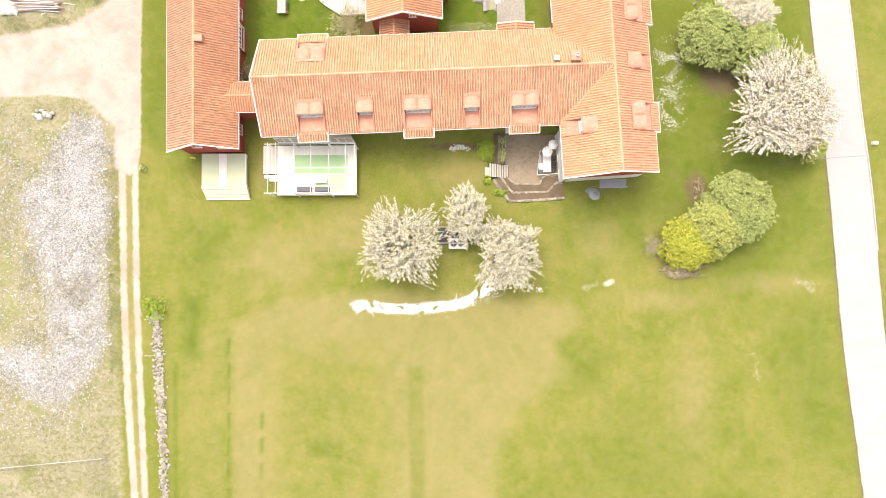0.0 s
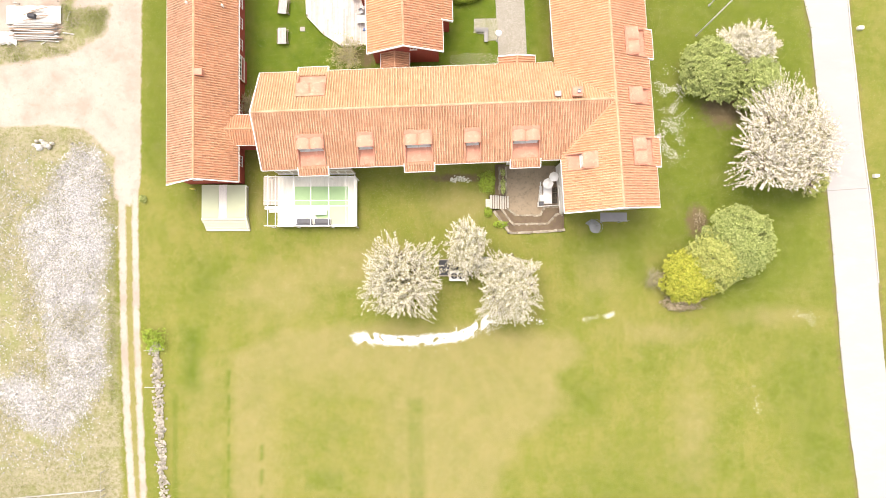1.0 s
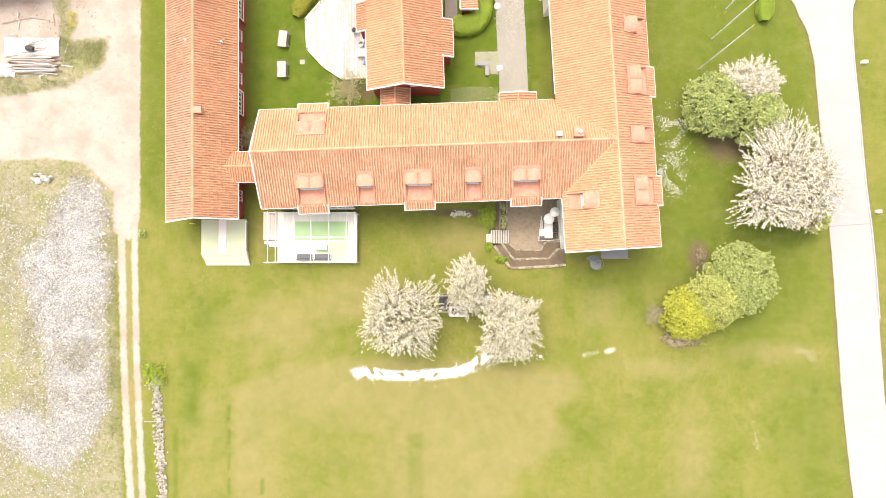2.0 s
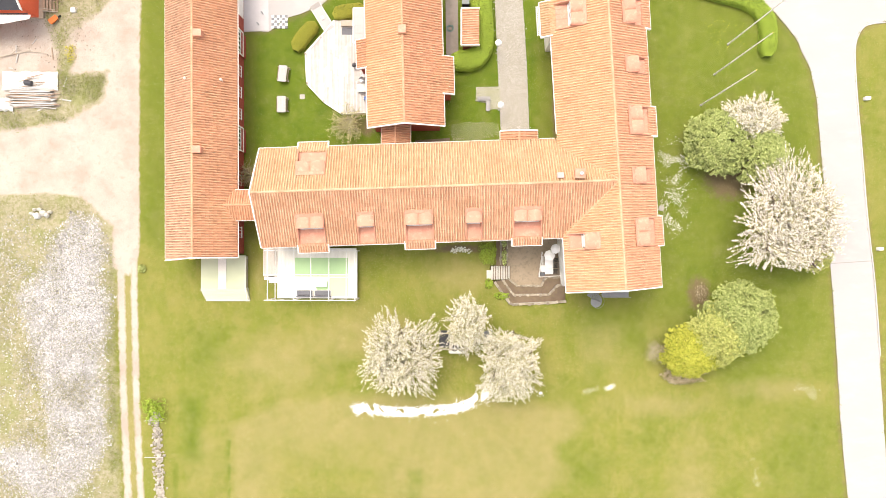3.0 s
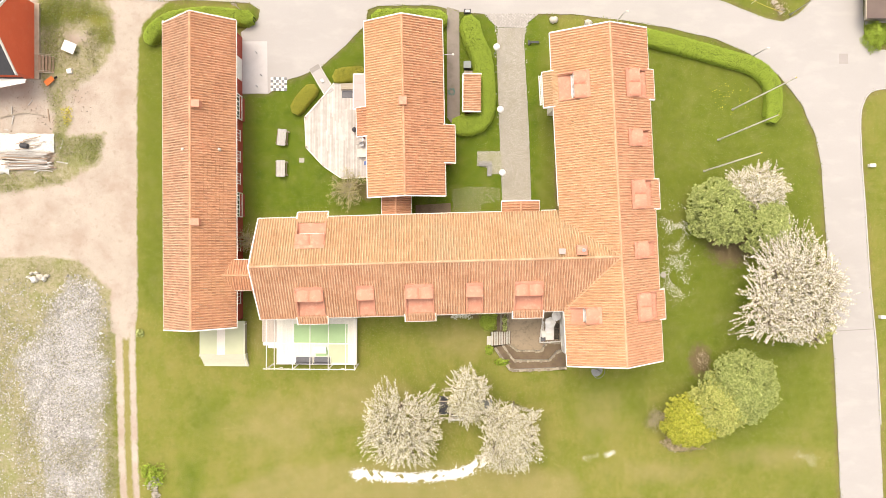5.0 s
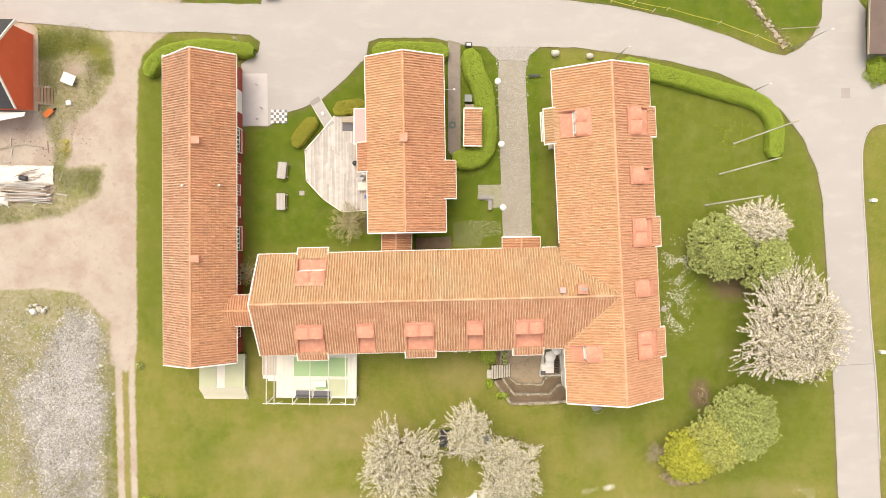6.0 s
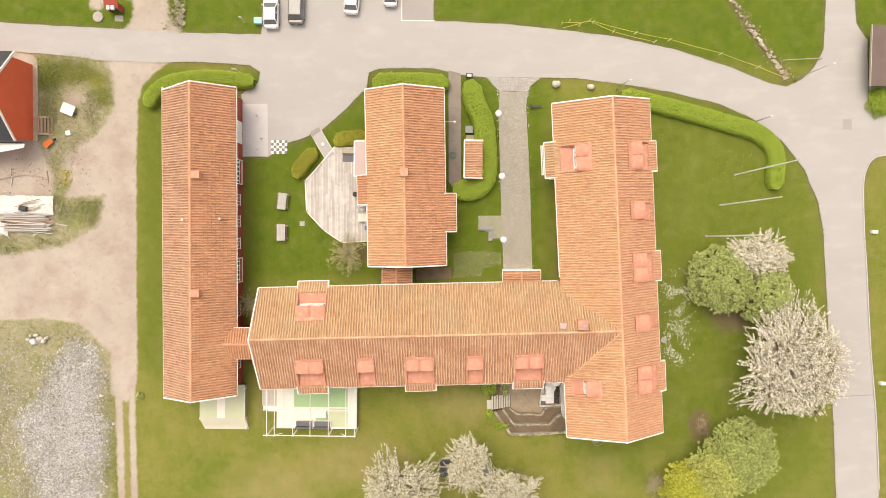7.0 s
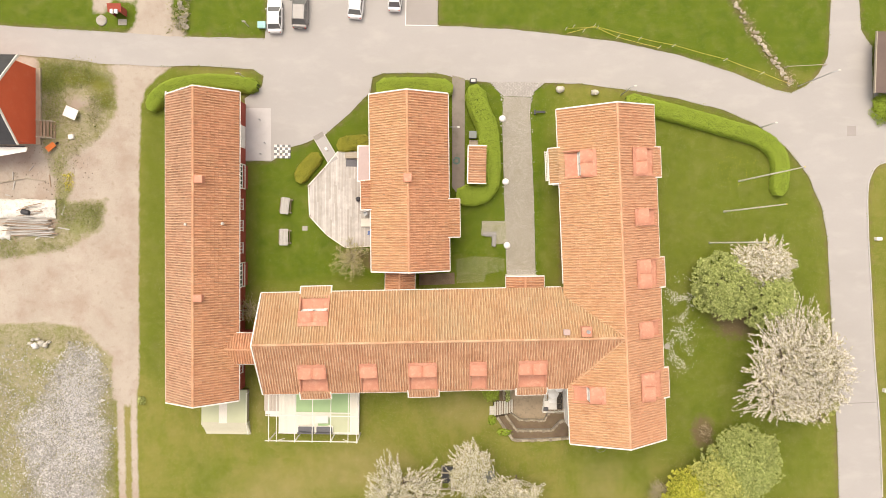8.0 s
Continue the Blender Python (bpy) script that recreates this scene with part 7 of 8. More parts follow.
slab("road_bay", [(-5.6, 55.55), (-1.9, 55.55), (-1.9, 71), (-5.6, 71)], -0.1, 0.026, ASPHALT_MID, "darker asphalt of the parking bay", "road")
slab("road_patch", [(46.95, 44.5), (48.0, 44.5), (48.05, 43.3), (46.95, 43.3)], -0.1, 0.026, ASPHALT_MID, "square repair patch in the road", "road")
slab("road_joint", [(45.6, 11.1), (51.6, 11.5), (51.6, 11.58), (45.6, 11.18)], -0.1, 0.025, ASPHALT_DARK, "dark joint across the road surface", "road")
bin2 = thing("crate", (-22.4, 55.1, 0), "pale turquoise plastic box beside the car", "box")
part("body", Geo().box(-22.95, -22.1, 54.75, 55.4, 0, 0.6, bev=0.05), surface("pale_turquoise_plastic", (0.35, 0.58, 0.55), (0.3, 0.5, 0.48), 0.5, 2, 20), bin2)
part("lid", Geo().box(-23.0, -22.05, 54.7, 55.45, 0.605, 0.67, bev=0.02), surface("turquoise_plastic", (0.30, 0.56, 0.52), (0.26, 0.5, 0.47), 0.5, 2, 20), bin2)


def post_sign(x, y, h, plate, label, lean=0.0):
    s = thing("road_sign", (x, y, 0), label, "sign", "road signs")
    part("post", Geo().tube((x, y, -0.1), (x + lean, y, h), 0.05, n=6), PALE_METAL, s)
    part("plate", Geo().box(x - plate / 2 + lean, x + plate / 2 + lean, y - 0.03, y + 0.01, h - plate, h, bev=0.01), WHITE, s)


post_sign(-24.4, 48.9, 2.9, 0.55, "pale sign on a thin pale post", -0.25)
post_sign(-24.2, 55.0, 2.2, 0.4, "small pale sign on a thin post")


def street_lamp(x, y, h, arm, label):
    s = thing("street_lamp", (x, y, 0), label, "lamp", "street lamps")
    part("pole", Geo().lathe([(0.08, -0.1), (0.08, 0.7), (0.05, 0.75), (0.04, h)], (x, y, 0), 8), GALV, s)
    part("arm", Geo().tube((x, y, h - 0.05), (x + arm, y + arm * 0.3, h + 0.1), 0.035, n=6), GALV, s)
    part("head", Geo().lump((x + arm * 1.2, y + arm * 0.36, h + 0.1), (0.2, 0.1, 0.07), 2, 0.1, 8, 4), PALE_METAL, s)


street_lamp(36.7, 44.15, 3.0, 0.25, "grey street lamp at the hedge corner")
street_lamp(20.0, 47.7, 4.5, 0.3, "grey street lamp beside the hedge")
street_lamp(41.0, 49.1, 7.0, 0.6, "tall grey street lamp at the junction")

# ---- verges north and east ----
ROW_STONE = random_material("pale_field_stone", ((0.25, 0.21, 0.155), (0.58, 0.52, 0.43)), 0.9, 7)
island = thing("stone_row", (36.5, 54, 0), "row of rough boulders across the grass island", "wall")
rng = np.random.default_rng(5)
ipts = np.array(curve_through(STONE_ROW, 13))
for k, (x, y) in enumerate(ipts[::1]):
    for _ in range(2 if k % 2 else 1):
        r = rng.uniform(0.09, 0.25) * (1.0 if _ == 0 else 0.7)
        part("stone", Geo().lump((x + rng.normal(0, 0.15), y + rng.normal(0, 0.15), r * 0.4), (r * rng.uniform(0.9, 1.5), r * rng.uniform(0.7, 1.1), r * 0.6), k + _ * 50, 0.6, 8, 5), ROW_STONE, island)
tape = thing("rope_fence", (26, 53, 0), "yellow rope strung on short stakes", "fence")
tp = [(13.2, 55.2), (16.9, 55.4), (21.9, 54.2), (25.9, 53.45), (32.0, 51.9), (36.4, 50.4), (39.8, 49.1)]
for (x0, y0), (x1, y1) in zip(tp, tp[1:]):
    part("rope", Geo().tube((x0, y0, 0.78), ((x0 + x1) / 2, (y0 + y1) / 2, 0.66), 0.022, n=5).tube(((x0 + x1) / 2, (y0 + y1) / 2, 0.66), (x1, y1, 0.78), 0.022, n=5), YELLOW, tape)
for (x0, y0), (x1, y1) in zip([(13.4, 54.7), (16.5, 55.6), (19.3, 54.35)], [(16.5, 55.6), (19.3, 54.35), (24.2, 53.2)]):
    part("rope", Geo().tube((x0, y0, 0.5), ((x0 + x1) / 2, (y0 + y1) / 2, 0.38), 0.025, n=5).tube(((x0 + x1) / 2, (y0 + y1) / 2, 0.38), (x1, y1, 0.5), 0.025, n=5), YELLOW, tape, "slack second rope")
for x, y in tp + [(14.1, 55.5), (15.3, 55.0), (16.5, 55.6), (19.3, 54.35), (24.2, 53.2)]:
    part("stake", Geo().tube((x, y, -0.1), (x, y, 1.25), 0.035, n=5), PALE_BOARD, tape)
boom = thing("barrier", (42, 51.4, 0), "pale barrier bar across the grass island", "barrier")
part("bar", Geo().tube((39.3, 51.2, 0.8), (43.8, 51.5, 0.8), 0.045, n=6), TIMBER, boom)
for x, y in ((39.3, 51.2), (43.8, 51.5)):
    part("post", Geo().tube((x, y, -0.1), (x, y, 0.9), 0.06, n=6), TIMBER, boom)
eshed = thing("shed", (54, 51.6, 0), "low brown-roofed shed at the roadside", "shed")
part("wall", Geo().box(49.9, 58, 48.4, 54.6, -0.1, 2.1), TIMBER, eshed)
part("roof", Geo().rings([[(x, 48.0, 2.12), (x, 55.0, 2.12), (x, 55.0, 2.26), (x, 48.0, 2.26)] for x in (48.75, 58.2)]), surface("brown_felt_roof", (0.16, 0.12, 0.10), (0.12, 0.09, 0.08), 0.9, 0.8, 12), eshed)
part("eave_board", Geo().box(48.64, 48.74, 47.95, 55.05, 2.05, 2.3), TIMBER, eshed)
for x, y, w in ((50.95, 31.15, 0.35), (52.5, 13.0, 0.3)):
    single("marker_post", Geo().box(x - w, x + w, y - 0.2, y + 0.2, -0.1, 0.55, bev=0.05), WHITE, "white marker box on the roadside grass", "marker", "roadside markers")
kerb = thing("kerb", (50, 30, 0), "low pale kerb along the road", "kerb", kind="structure")
kp = curve_through([(53.5, 40.45), (51.2, 40.1), (50.15, 39.05), (49.65, 36.7), (49.95, 31), (50.4, 26), (51.15, 17), (52.05, 8.9), (52.7, 0)], 8)
for (x0, y0), (x1, y1) in zip(kp, kp[1:]):
    d = Vector((x1 - x0, y1 - y0, 0))
    part("kerb_stone", Geo().box(0.01, d.length - 0.01, -0.06, 0.06, -0.1, 0.10, pose(x0, y0, 0, 0, 0, math.degrees(math.atan2(d.y, d.x))), bev=0.02), CONCRETE, kerb)

shelter = thing("letter_shelter", (-39.2, 56.2, 0), "red letter-box shelter with pale doormat", "shelter")
part("back", Geo().box(-39.9, -38.6, 56.6, 56.7, 0, 1.7), FALU, shelter)
part("side", Geo().box(-39.95, -39.85, 55.9, 56.6, 0, 1.6), FALU, shelter)
part("side", Geo().box(-38.65, -38.55, 55.9, 56.6, 0, 1.6), FALU, shelter)
part("roof", Geo().rings([[(x, 55.95, 1.55), (x, 56.85, 1.8), (x, 56.85, 1.88), (x, 55.95, 1.63)] for x in (-40.05, -38.45)]), FALU, shelter)
for x in (-39.5, -39.0):
    part("letter_box", Geo().box(x - 0.18, x + 0.18, 55.7, 56.2, 1.66, 1.95, bev=0.04), WHITE, shelter, "white letter box")
part("doormat", Geo().box(-39.6, -38.6, 54.9, 55.6, 0.0, 0.05), STONE, shelter)
single("drain_cover", Geo().lathe([(0.34, -0.1), (0.34, 0.06), (0.28, 0.1), (0.05, 0.12)], (26.25, 17.85, 0), 20), STONE, "pale round concrete cover in the grass", "cover")
single("well_cover", Geo().lathe([(0.62, -0.1), (0.62, 0.12), (0.55, 0.18), (0.05, 0.2)], (-41.55, 55.4, 0), 20), STONE, "round concrete well cover on the verge", "cover")

# ---- yard in the west ----
BROWN_PLANK = random_material("brown_weathered_plank", ((0.27, 0.19, 0.13), (0.38, 0.28, 0.20)), 0.85, 8)
steps_w = thing("stairs", (-48, 42.5, 0), "weathered timber steps at the red house", "stairs")
for i in range(5):
    part("tread", Geo().box(-48.5 + 0.32 * i, -48.21 + 0.32 * i, 41.5, 43.4, 0.62 - 0.14 * i, 0.68 - 0.14 * i), BROWN_PLANK, steps_w)
for y in (41.45, 43.42):
    part("stringer", Geo().rings([[(-48.6, yy, 0.3), (-48.6, yy, 0.7), (-46.9, yy, 0.12), (-46.9, yy, -0.05)] for yy in (y - 0.04, y + 0.04)]), TIMBER, steps_w)
    part("handrail", Geo().tube((-48.5, y, 1.5), (-46.9, y, 0.9), 0.04, n=5), TIMBER, steps_w)
pile = thing("timber_stack", (-50, 32, 0), "stack of grey boards under a white tarpaulin", "timber")
rng = np.random.default_rng(9)
for k in range(44):
    a = rng.normal(0, 3.2)
    y, z = 29.9 + 0.046 * k, 0.12 + 0.085 * (k % 5)
    part("board", Geo().box(-2.6, 2.3 + 0.3 * (k % 3), -0.055, 0.055, 0, 0.05, pose(-50.0 + rng.uniform(-0.6, 0.6), y, z, 0, 0, a)), (PLANK, PLANK, BROWN_PLANK)[k % 3], pile)
for k in range(7):
    part("board", Geo().box(-1.0, 1.1, -0.045, 0.045, 0.72, 0.77, pose(-50.2 + 0.5 * (k % 4), 32.3 + 0.2 * k, 0.02 * k, 0, 0, rng.normal(4, 9))), (BROWN_PLANK, PLANK)[k % 2], pile)
for x in (-52, -50, -48):
    part("bearer", Geo().box(x - 0.08, x + 0.08, 29.9, 32.0, -0.05, 0.11), TIMBER, pile)


def sheet(name, x0, x1, y0, y1, z, seed, amp, material, label, rz=0.0):
    """A crumpled sheet lying on things."""
    g = Geo()
    nx, ny = 22, 14
    top, m = [], pose((x0 + x1) / 2, (y0 + y1) / 2, 0, 0, 0, rz)
    for k in (0, 1):
        for j in range(ny + 1):
            for i in range(nx + 1):
                u, v = i / nx, j / ny
                ragged = 0.12 * noise.noise(Vector((u * 6, v * 6, seed)))
                h = z + amp * noise.noise(Vector((u * 5, v * 4, seed + 3))) + 0.5 * amp * noise.noise(Vector((u * 13, v * 11, seed)))
                edge = min(u, 1 - u, v, 1 - v)
                h *= min(1.0, 0.35 + edge * 6)
                top.append(((x1 - x0) * (u - 0.5) + ragged, (y1 - y0) * (v - 0.5) + ragged, max(0.03, h) - 0.02 * k))
    w, n = nx + 1, (nx + 1) * (ny + 1)
    fs = [(j * w + i, j * w + i + 1, (j + 1) * w + i + 1, (j + 1) * w + i) for j in range(ny) for i in range(nx)]
    g.add(top, fs + [tuple(q + n for q in f[::-1]) for f in fs], m)
    return single(name, g, material, label, "tarpaulin", smooth=True)


TARP = surface("dirty_white_tarpaulin", (0.70, 0.68, 0.63), (0.58, 0.55, 0.49), 0.7, 1.2, 9, (0.36, 0.31, 0.25), 0.75)
sheet("tarpaulin", -53.6, -46.9, 31.9, 34.2, 0.55, 2, 0.22, TARP, "crumpled dirty white tarpaulin over stacked timber")
sheet("tarpaulin", -54.5, -52.3, 29.4, 31.0, 0.5, 6, 0.18, TARP, "white plastic sheet beside the timber stack")
single("oil_drum", Geo().lathe([(0.3, 0), (0.31, 0.4), (0.3, 0.85), (0.25, 0.86)], (0, 0, 0), 14, pose(-50.4, 32.7, 0.95, 90, 0, 80)), DARK, "dark drum lying on the tarpaulin", "drum")
single("sheet_panel", Geo().box(-0.78, 0.78, -0.62, 0.62, 0.68, 0.73, pose(-44.85, 44.4, 0, 0, 0, -22), bev=0.01), WHITE, "white panel laid flat on trestles", "panel")
tr = thing("trestle", (-44.85, 44.4, 0), "dark timber trestle under the white panel", "trestle")
for u in (-0.5, 0.5):
    for v in (-0.45, 0.45):
        part("leg", Geo().tube((-44.85 + u, 44.4 + v, 0), (-44.85 + u * 0.9, 44.4 + v * 0.9, 0.68), 0.04, n=5), DARK, tr)
single("pail", Geo().box(-0.3, 0.3, -0.28, 0.28, 0, 0.45, pose(-45.0, 41.65, 0, 0, 0, 10), bev=0.05), WHITE, "small white crate in the weeds", "crate")
barrow = thing("wheelbarrow", (-47.2, 40.5, 0), "orange wheelbarrow standing by the steps", "wheelbarrow")
bm_ = pose(-47.2, 40.45, 0, 0, 0, 40)
part("tray", Geo().rings([[(-0.45, -0.25, 0.3), (0.35, -0.22, 0.3), (0.35, 0.22, 0.3), (-0.45, 0.25, 0.3)], [(-0.65, -0.36, 0.62), (0.5, -0.3, 0.58), (0.5, 0.3, 0.58), (-0.65, 0.36, 0.62)]], bm_), surface("orange_enamel", (0.62, 0.16, 0.03), (0.5, 0.13, 0.03), 0.5, 3, 20), barrow)
part("wheel", Geo().lathe([(0.1, -0.05), (0.2, -0.05), (0.2, 0.05), (0.1, 0.05)], (0, 0, 0), 14, bm_ @ Matrix.Translation((0.65, 0, 0.2)) @ pose(0, 0, 0, 90, 0, 0)), TYRE, barrow)
for s in (-1, 1):
    part("handle", Geo().tube((0.6, 0.1 * s, 0.22), (-1.1, 0.3 * s, 0.55), 0.02, n=5, m=bm_), TIMBER, barrow)
    part("leg", Geo().tube((-0.35, 0.24 * s, 0.32), (-0.4, 0.26 * s, 0.0), 0.02, n=5, m=bm_), DARK, barrow)
log = thing("fallen_branch", (-51, 36.6, 0), "bare fallen branch on the yard", "branch")
part("stem", Geo().tube((-54, 36.0, 0.15), (-50.5, 36.7, 0.16), 0.06, 0.05, 6).tube((-50.5, 36.7, 0.16), (-47.6, 36.3, 0.1), 0.05, 0.02, 6), TIMBER, log)
part("side_branch", Geo().tube((-52.6, 36.3, 0.15), (-51.2, 37.3, 0.3), 0.03, 0.015, 5), TIMBER, log)
part("side_branch", Geo().tube((-52.8, 36.2, 0.15), (-51.8, 35.4, 0.25), 0.03, 0.015, 5), TIMBER, log)
for k, (x, y, r) in enumerate(((-49.9, 17.0, 0.32), (-49.3, 16.7, 0.5), (-48.6, 17.05, 0.38), (-48.1, 16.8, 0.3), (-49.0, 17.5, 0.3), (-49.6, 17.45, 0.22), (-47.7, 17.2, 0.22))):
    single("boulder", Geo().lump((x, y, 0.22), (r, r * (0.65 + 0.12 * (k % 4)), 0.3 + r * 0.2), 20 + k, 0.65, 11, 6), WHITE if k == 1 else STONE_PALE, "pale boulder at the edge of the yard", "boulder", "yard boulders", smooth=True)
hose = Geo()
for k in range(40):
    a0, a1 = k * 0.5, (k + 1) * 0.5
    r0, r1 = 0.22 + 0.006 * k, 0.22 + 0.006 * (k + 1)
    hose.tube((0.6 + r0 * math.cos(a0), 39.6 + r0 * math.sin(a0), 0.06), (0.6 + r1 * math.cos(a1), 39.6 + r1 * math.sin(a1), 0.06), 0.02, n=5)
single("garden_hose", hose, surface("teal_hose", (0.06, 0.22, 0.19), (0.05, 0.18, 0.16), 0.5, 3, 20), "coiled teal garden hose beside the path", "hose")
wl_ = thing("wall_lamp", (-0.7, 43.0, 3.6), "thin grey lamp arm on the courtyard house", "lamp")
part("arm", Geo().tube((-1.0, 43.0, 3.7), (0.6, 43.0, 3.9), 0.03, n=6), GALV, wl_)
part("head", Geo().lump((0.7, 43.0, 3.88), (0.16, 0.12, 0.07), 3, 0.1, 8, 4), PALE_METAL, wl_)
rng = np.random.default_rng(19)
for k in range(16):
    x, y, a = rng.uniform(-53, -45.5), rng.uniform(28.6, 38.6), rng.uniform(0, 180)
    w_, l_n = rng.uniform(0.04, 0.1), rng.uniform(0.25, 0.8)
    single("board", Geo().box(-l_n, l_n, -w_, w_, 0.02, 0.07, pose(x, y, 0.02, 0, 0, a)), (PLANK, BROWN_PLANK)[k % 2], "loose weathered board lying in the yard", "board", "loose boards")

# ---- small growth, stones and petals ----
def lumps_many(pts, radii, rng, flat=0.7):
    """Many small faceted stones as one mesh."""
    base = np.array([(1, 0, 0), (0.3, 0.95, 0), (-0.8, 0.6, 0), (-0.8, -0.6, 0), (0.3, -0.95, 0), (0, 0, 1), (0, 0, -1)], float)
    tri = [(i, (i + 1) % 5, 5) for i in range(5)] + [((i + 1) % 5, i, 6) for i in range(5)]
    n = len(pts)
    a = rng.uniform(0, 6.283, n)
    v = np.repeat(base[None], n, 0) * rng.uniform(0.65, 1.25, (n, 7, 1))
    c, s = np.cos(a)[:, None], np.sin(a)[:, None]
    x, y = v[..., 0] * c - v[..., 1] * s, v[..., 0] * s + v[..., 1] * c
    v = np.stack([x, y, v[..., 2] * flat], -1) * radii[:, None, None] + pts[:, None, :]
    f = (np.arange(n)[:, None, None] * 7 + np.array(tri)[None]).reshape(-1, 3)
    g = Geo()
    g.v, g.f = v.reshape(-1, 3).tolist(), f.tolist()
    return g


def strewn(poly, n, rng, soft=0.6, keep=1.0, even=0.0):
    """Points over a polygon, thinning out at its edge."""
    p = np.array(poly)
    lo, hi = p.min(0) - soft, p.max(0) + soft
    q = rng.uniform(lo, hi, (n, 2))
    w = cover(poly, q[:, 0], q[:, 1], soft)
    w *= np.array([0.5 + 0.9 * noise.noise(Vector((a * 0.35, b * 0.35, 2.0))) for a, b in q]).clip(0.05, 1) * (1 - even) + even
    return q[rng.uniform(0, 1, n) < w * keep]


PEBBLE = leaf_material("crushed_grey_rock", ((0.17, 0.16, 0.145), (0.32, 0.31, 0.29), (0.45, 0.435, 0.415), (0.59, 0.575, 0.55)), 0.9)
PALE_PEBBLE = leaf_material("pale_crushed_rock", ((0.36, 0.355, 0.35), (0.47, 0.465, 0.46), (0.57, 0.565, 0.555)), 0.9)
HEAP_CORE = [(-45.0, 14.2), (-43.4, 15.2), (-42.4, 12), (-43.0, 8.8), (-42.0, 6.2), (-42.8, 2), (-45.2, 1.4), (-48.4, 5.4), (-49.6, 7.0), (-47.2, 9.0)]
RUBBLE = leaf_material("field_stone", ((0.22, 0.20, 0.16), (0.34, 0.31, 0.26), (0.48, 0.44, 0.37)), 0.9)
GRASS_BLADE = leaf_material("green_grass_blade", ((0.12, 0.165, 0.03), (0.19, 0.23, 0.045), (0.28, 0.30, 0.08)))
PETAL = leaf_material("fallen_white_petals", ((0.72, 0.71, 0.67), (0.80, 0.79, 0.76), (0.84, 0.83, 0.80)))
TUFT = leaf_material("rough_dry_grass", ((0.13, 0.145, 0.045), (0.24, 0.235, 0.085), (0.36, 0.32, 0.19), (0.44, 0.39, 0.27)))
SETT = leaf_material("grey_cobble", ((0.29, 0.275, 0.25), (0.36, 0.345, 0.315), (0.43, 0.41, 0.375)), 0.9)
SETT_OLD = leaf_material("mossy_cobble", ((0.20, 0.19, 0.12), (0.28, 0.26, 0.18), (0.36, 0.335, 0.25)), 0.9)
TWIG = leaf_material("pale_bare_twig", ((0.36, 0.31, 0.22), (0.48, 0.42, 0.31)), 0.9)

def soil_height(q):
    """Height of the ground sheet at points of the yard."""
    x, y = q[:, 0], q[:, 1]
    b = np.array([noise.noise(Vector((u * 0.45, v * 0.45, 3.0))) for u, v in q])
    rough = np.maximum(cover(ROUGH[0], x, y, 0.9), cover(ROUGH[1], x, y, 0.9))
    return 0.035 * np.sin(x * 0.31 + 1.3 * np.sin(y * 0.17)) * np.sin(y * 0.27) - 0.03 + cover(HEAP, x, y, 1.6) * (0.25 + 0.22 * b) + rough * 0.12 * (b + 0.3)


rng = np.random.default_rng(60)
q = strewn(HEAP, 46000, rng, 1.2, even=0.65)
r = rng.uniform(0.05, 0.11, len(q)) * np.where(rng.uniform(0, 1, len(q)) < 0.12, 1.9, 1)
single("rubble", lumps_many(np.column_stack([q, soil_height(q) + 0.02]), r, rng), PEBBLE, "spread of crushed grey rock over the weeds", "rubble", kind="stuff")
q = strewn(HEAP_CORE, 15000, rng, 1.4, even=0.6)
single("rubble", lumps_many(np.column_stack([q, soil_height(q) + 0.05]), rng.uniform(0.04, 0.08, len(q)), rng), PALE_PEBBLE, "pale crushed rock heaped thickly in the middle", "rubble", kind="stuff")
q = strewn([(-56, 17), (-46.5, 15.5), (-42, 14), (-41.4, -16), (-44, -22), (-56, -22)], 16000, rng, 1.0)
single("loose_stones", lumps_many(np.column_stack([q, soil_height(q) + 0.02]), rng.uniform(0.04, 0.12, len(q)), rng), PEBBLE, "loose grey stones among the weeds", "rubble", kind="stuff")

line = np.array(curve_through([(-34.9, -7.4), (-34.6, -11.7), (-34.2, -17.2), (-33.9, -22.6), (-33.6, -28.6), (-33.2, -36)], 12))
k = rng.integers(0, len(line), 900)
q = line[k] + rng.normal(0, 0.27, (900, 2))
single("field_stone_wall", lumps_many(np.column_stack([q, np.abs(rng.normal(0.12, 0.12, 900))]), rng.uniform(0.09, 0.24, 900), rng), RUBBLE, "tumbled row of field stones along the track", "wall", kind="stuff")


fence = thing("rail_fence", (-47, -25.2, 0), "weathered split-rail fence across the rough meadow", "fence")
for k in range(8):
    u = k / 7
    part("post", Geo().tube((-53.8 + 12.9 * u, -25.75 + 1.15 * u, -0.2), (-53.75 + 12.9 * u, -25.7 + 1.15 * u, 1.15), 0.055, 0.045, 6), PLANK, fence)
for z, o in ((0.55, 0.0), (0.98, 0.07)):
    for k in range(4):
        a_, b_ = k / 4 - 0.01, (k + 1) / 4 + 0.01
        part("rail", Geo().tube((-53.8 + 12.9 * a_, -25.68 + 1.15 * a_ + o, z + 0.03 * (k % 2)), (-53.8 + 12.9 * b_, -25.68 + 1.15 * b_ + o, z + 0.02), 0.05, 0.04, 6), PLANK, fence)
for k in range(5):
    part("post", Geo().tube((-40.9 + 0.02 * k, -22.4 - 2.9 * k, -0.2), (-40.9 + 0.02 * k, -22.4 - 2.9 * k, 1.1), 0.05, 0.045, 6), PLANK, fence)
part("wire", Geo().tube((-40.9, -22.4, 0.95), (-40.82, -34.0, 0.95), 0.012, n=4), GALV, fence)
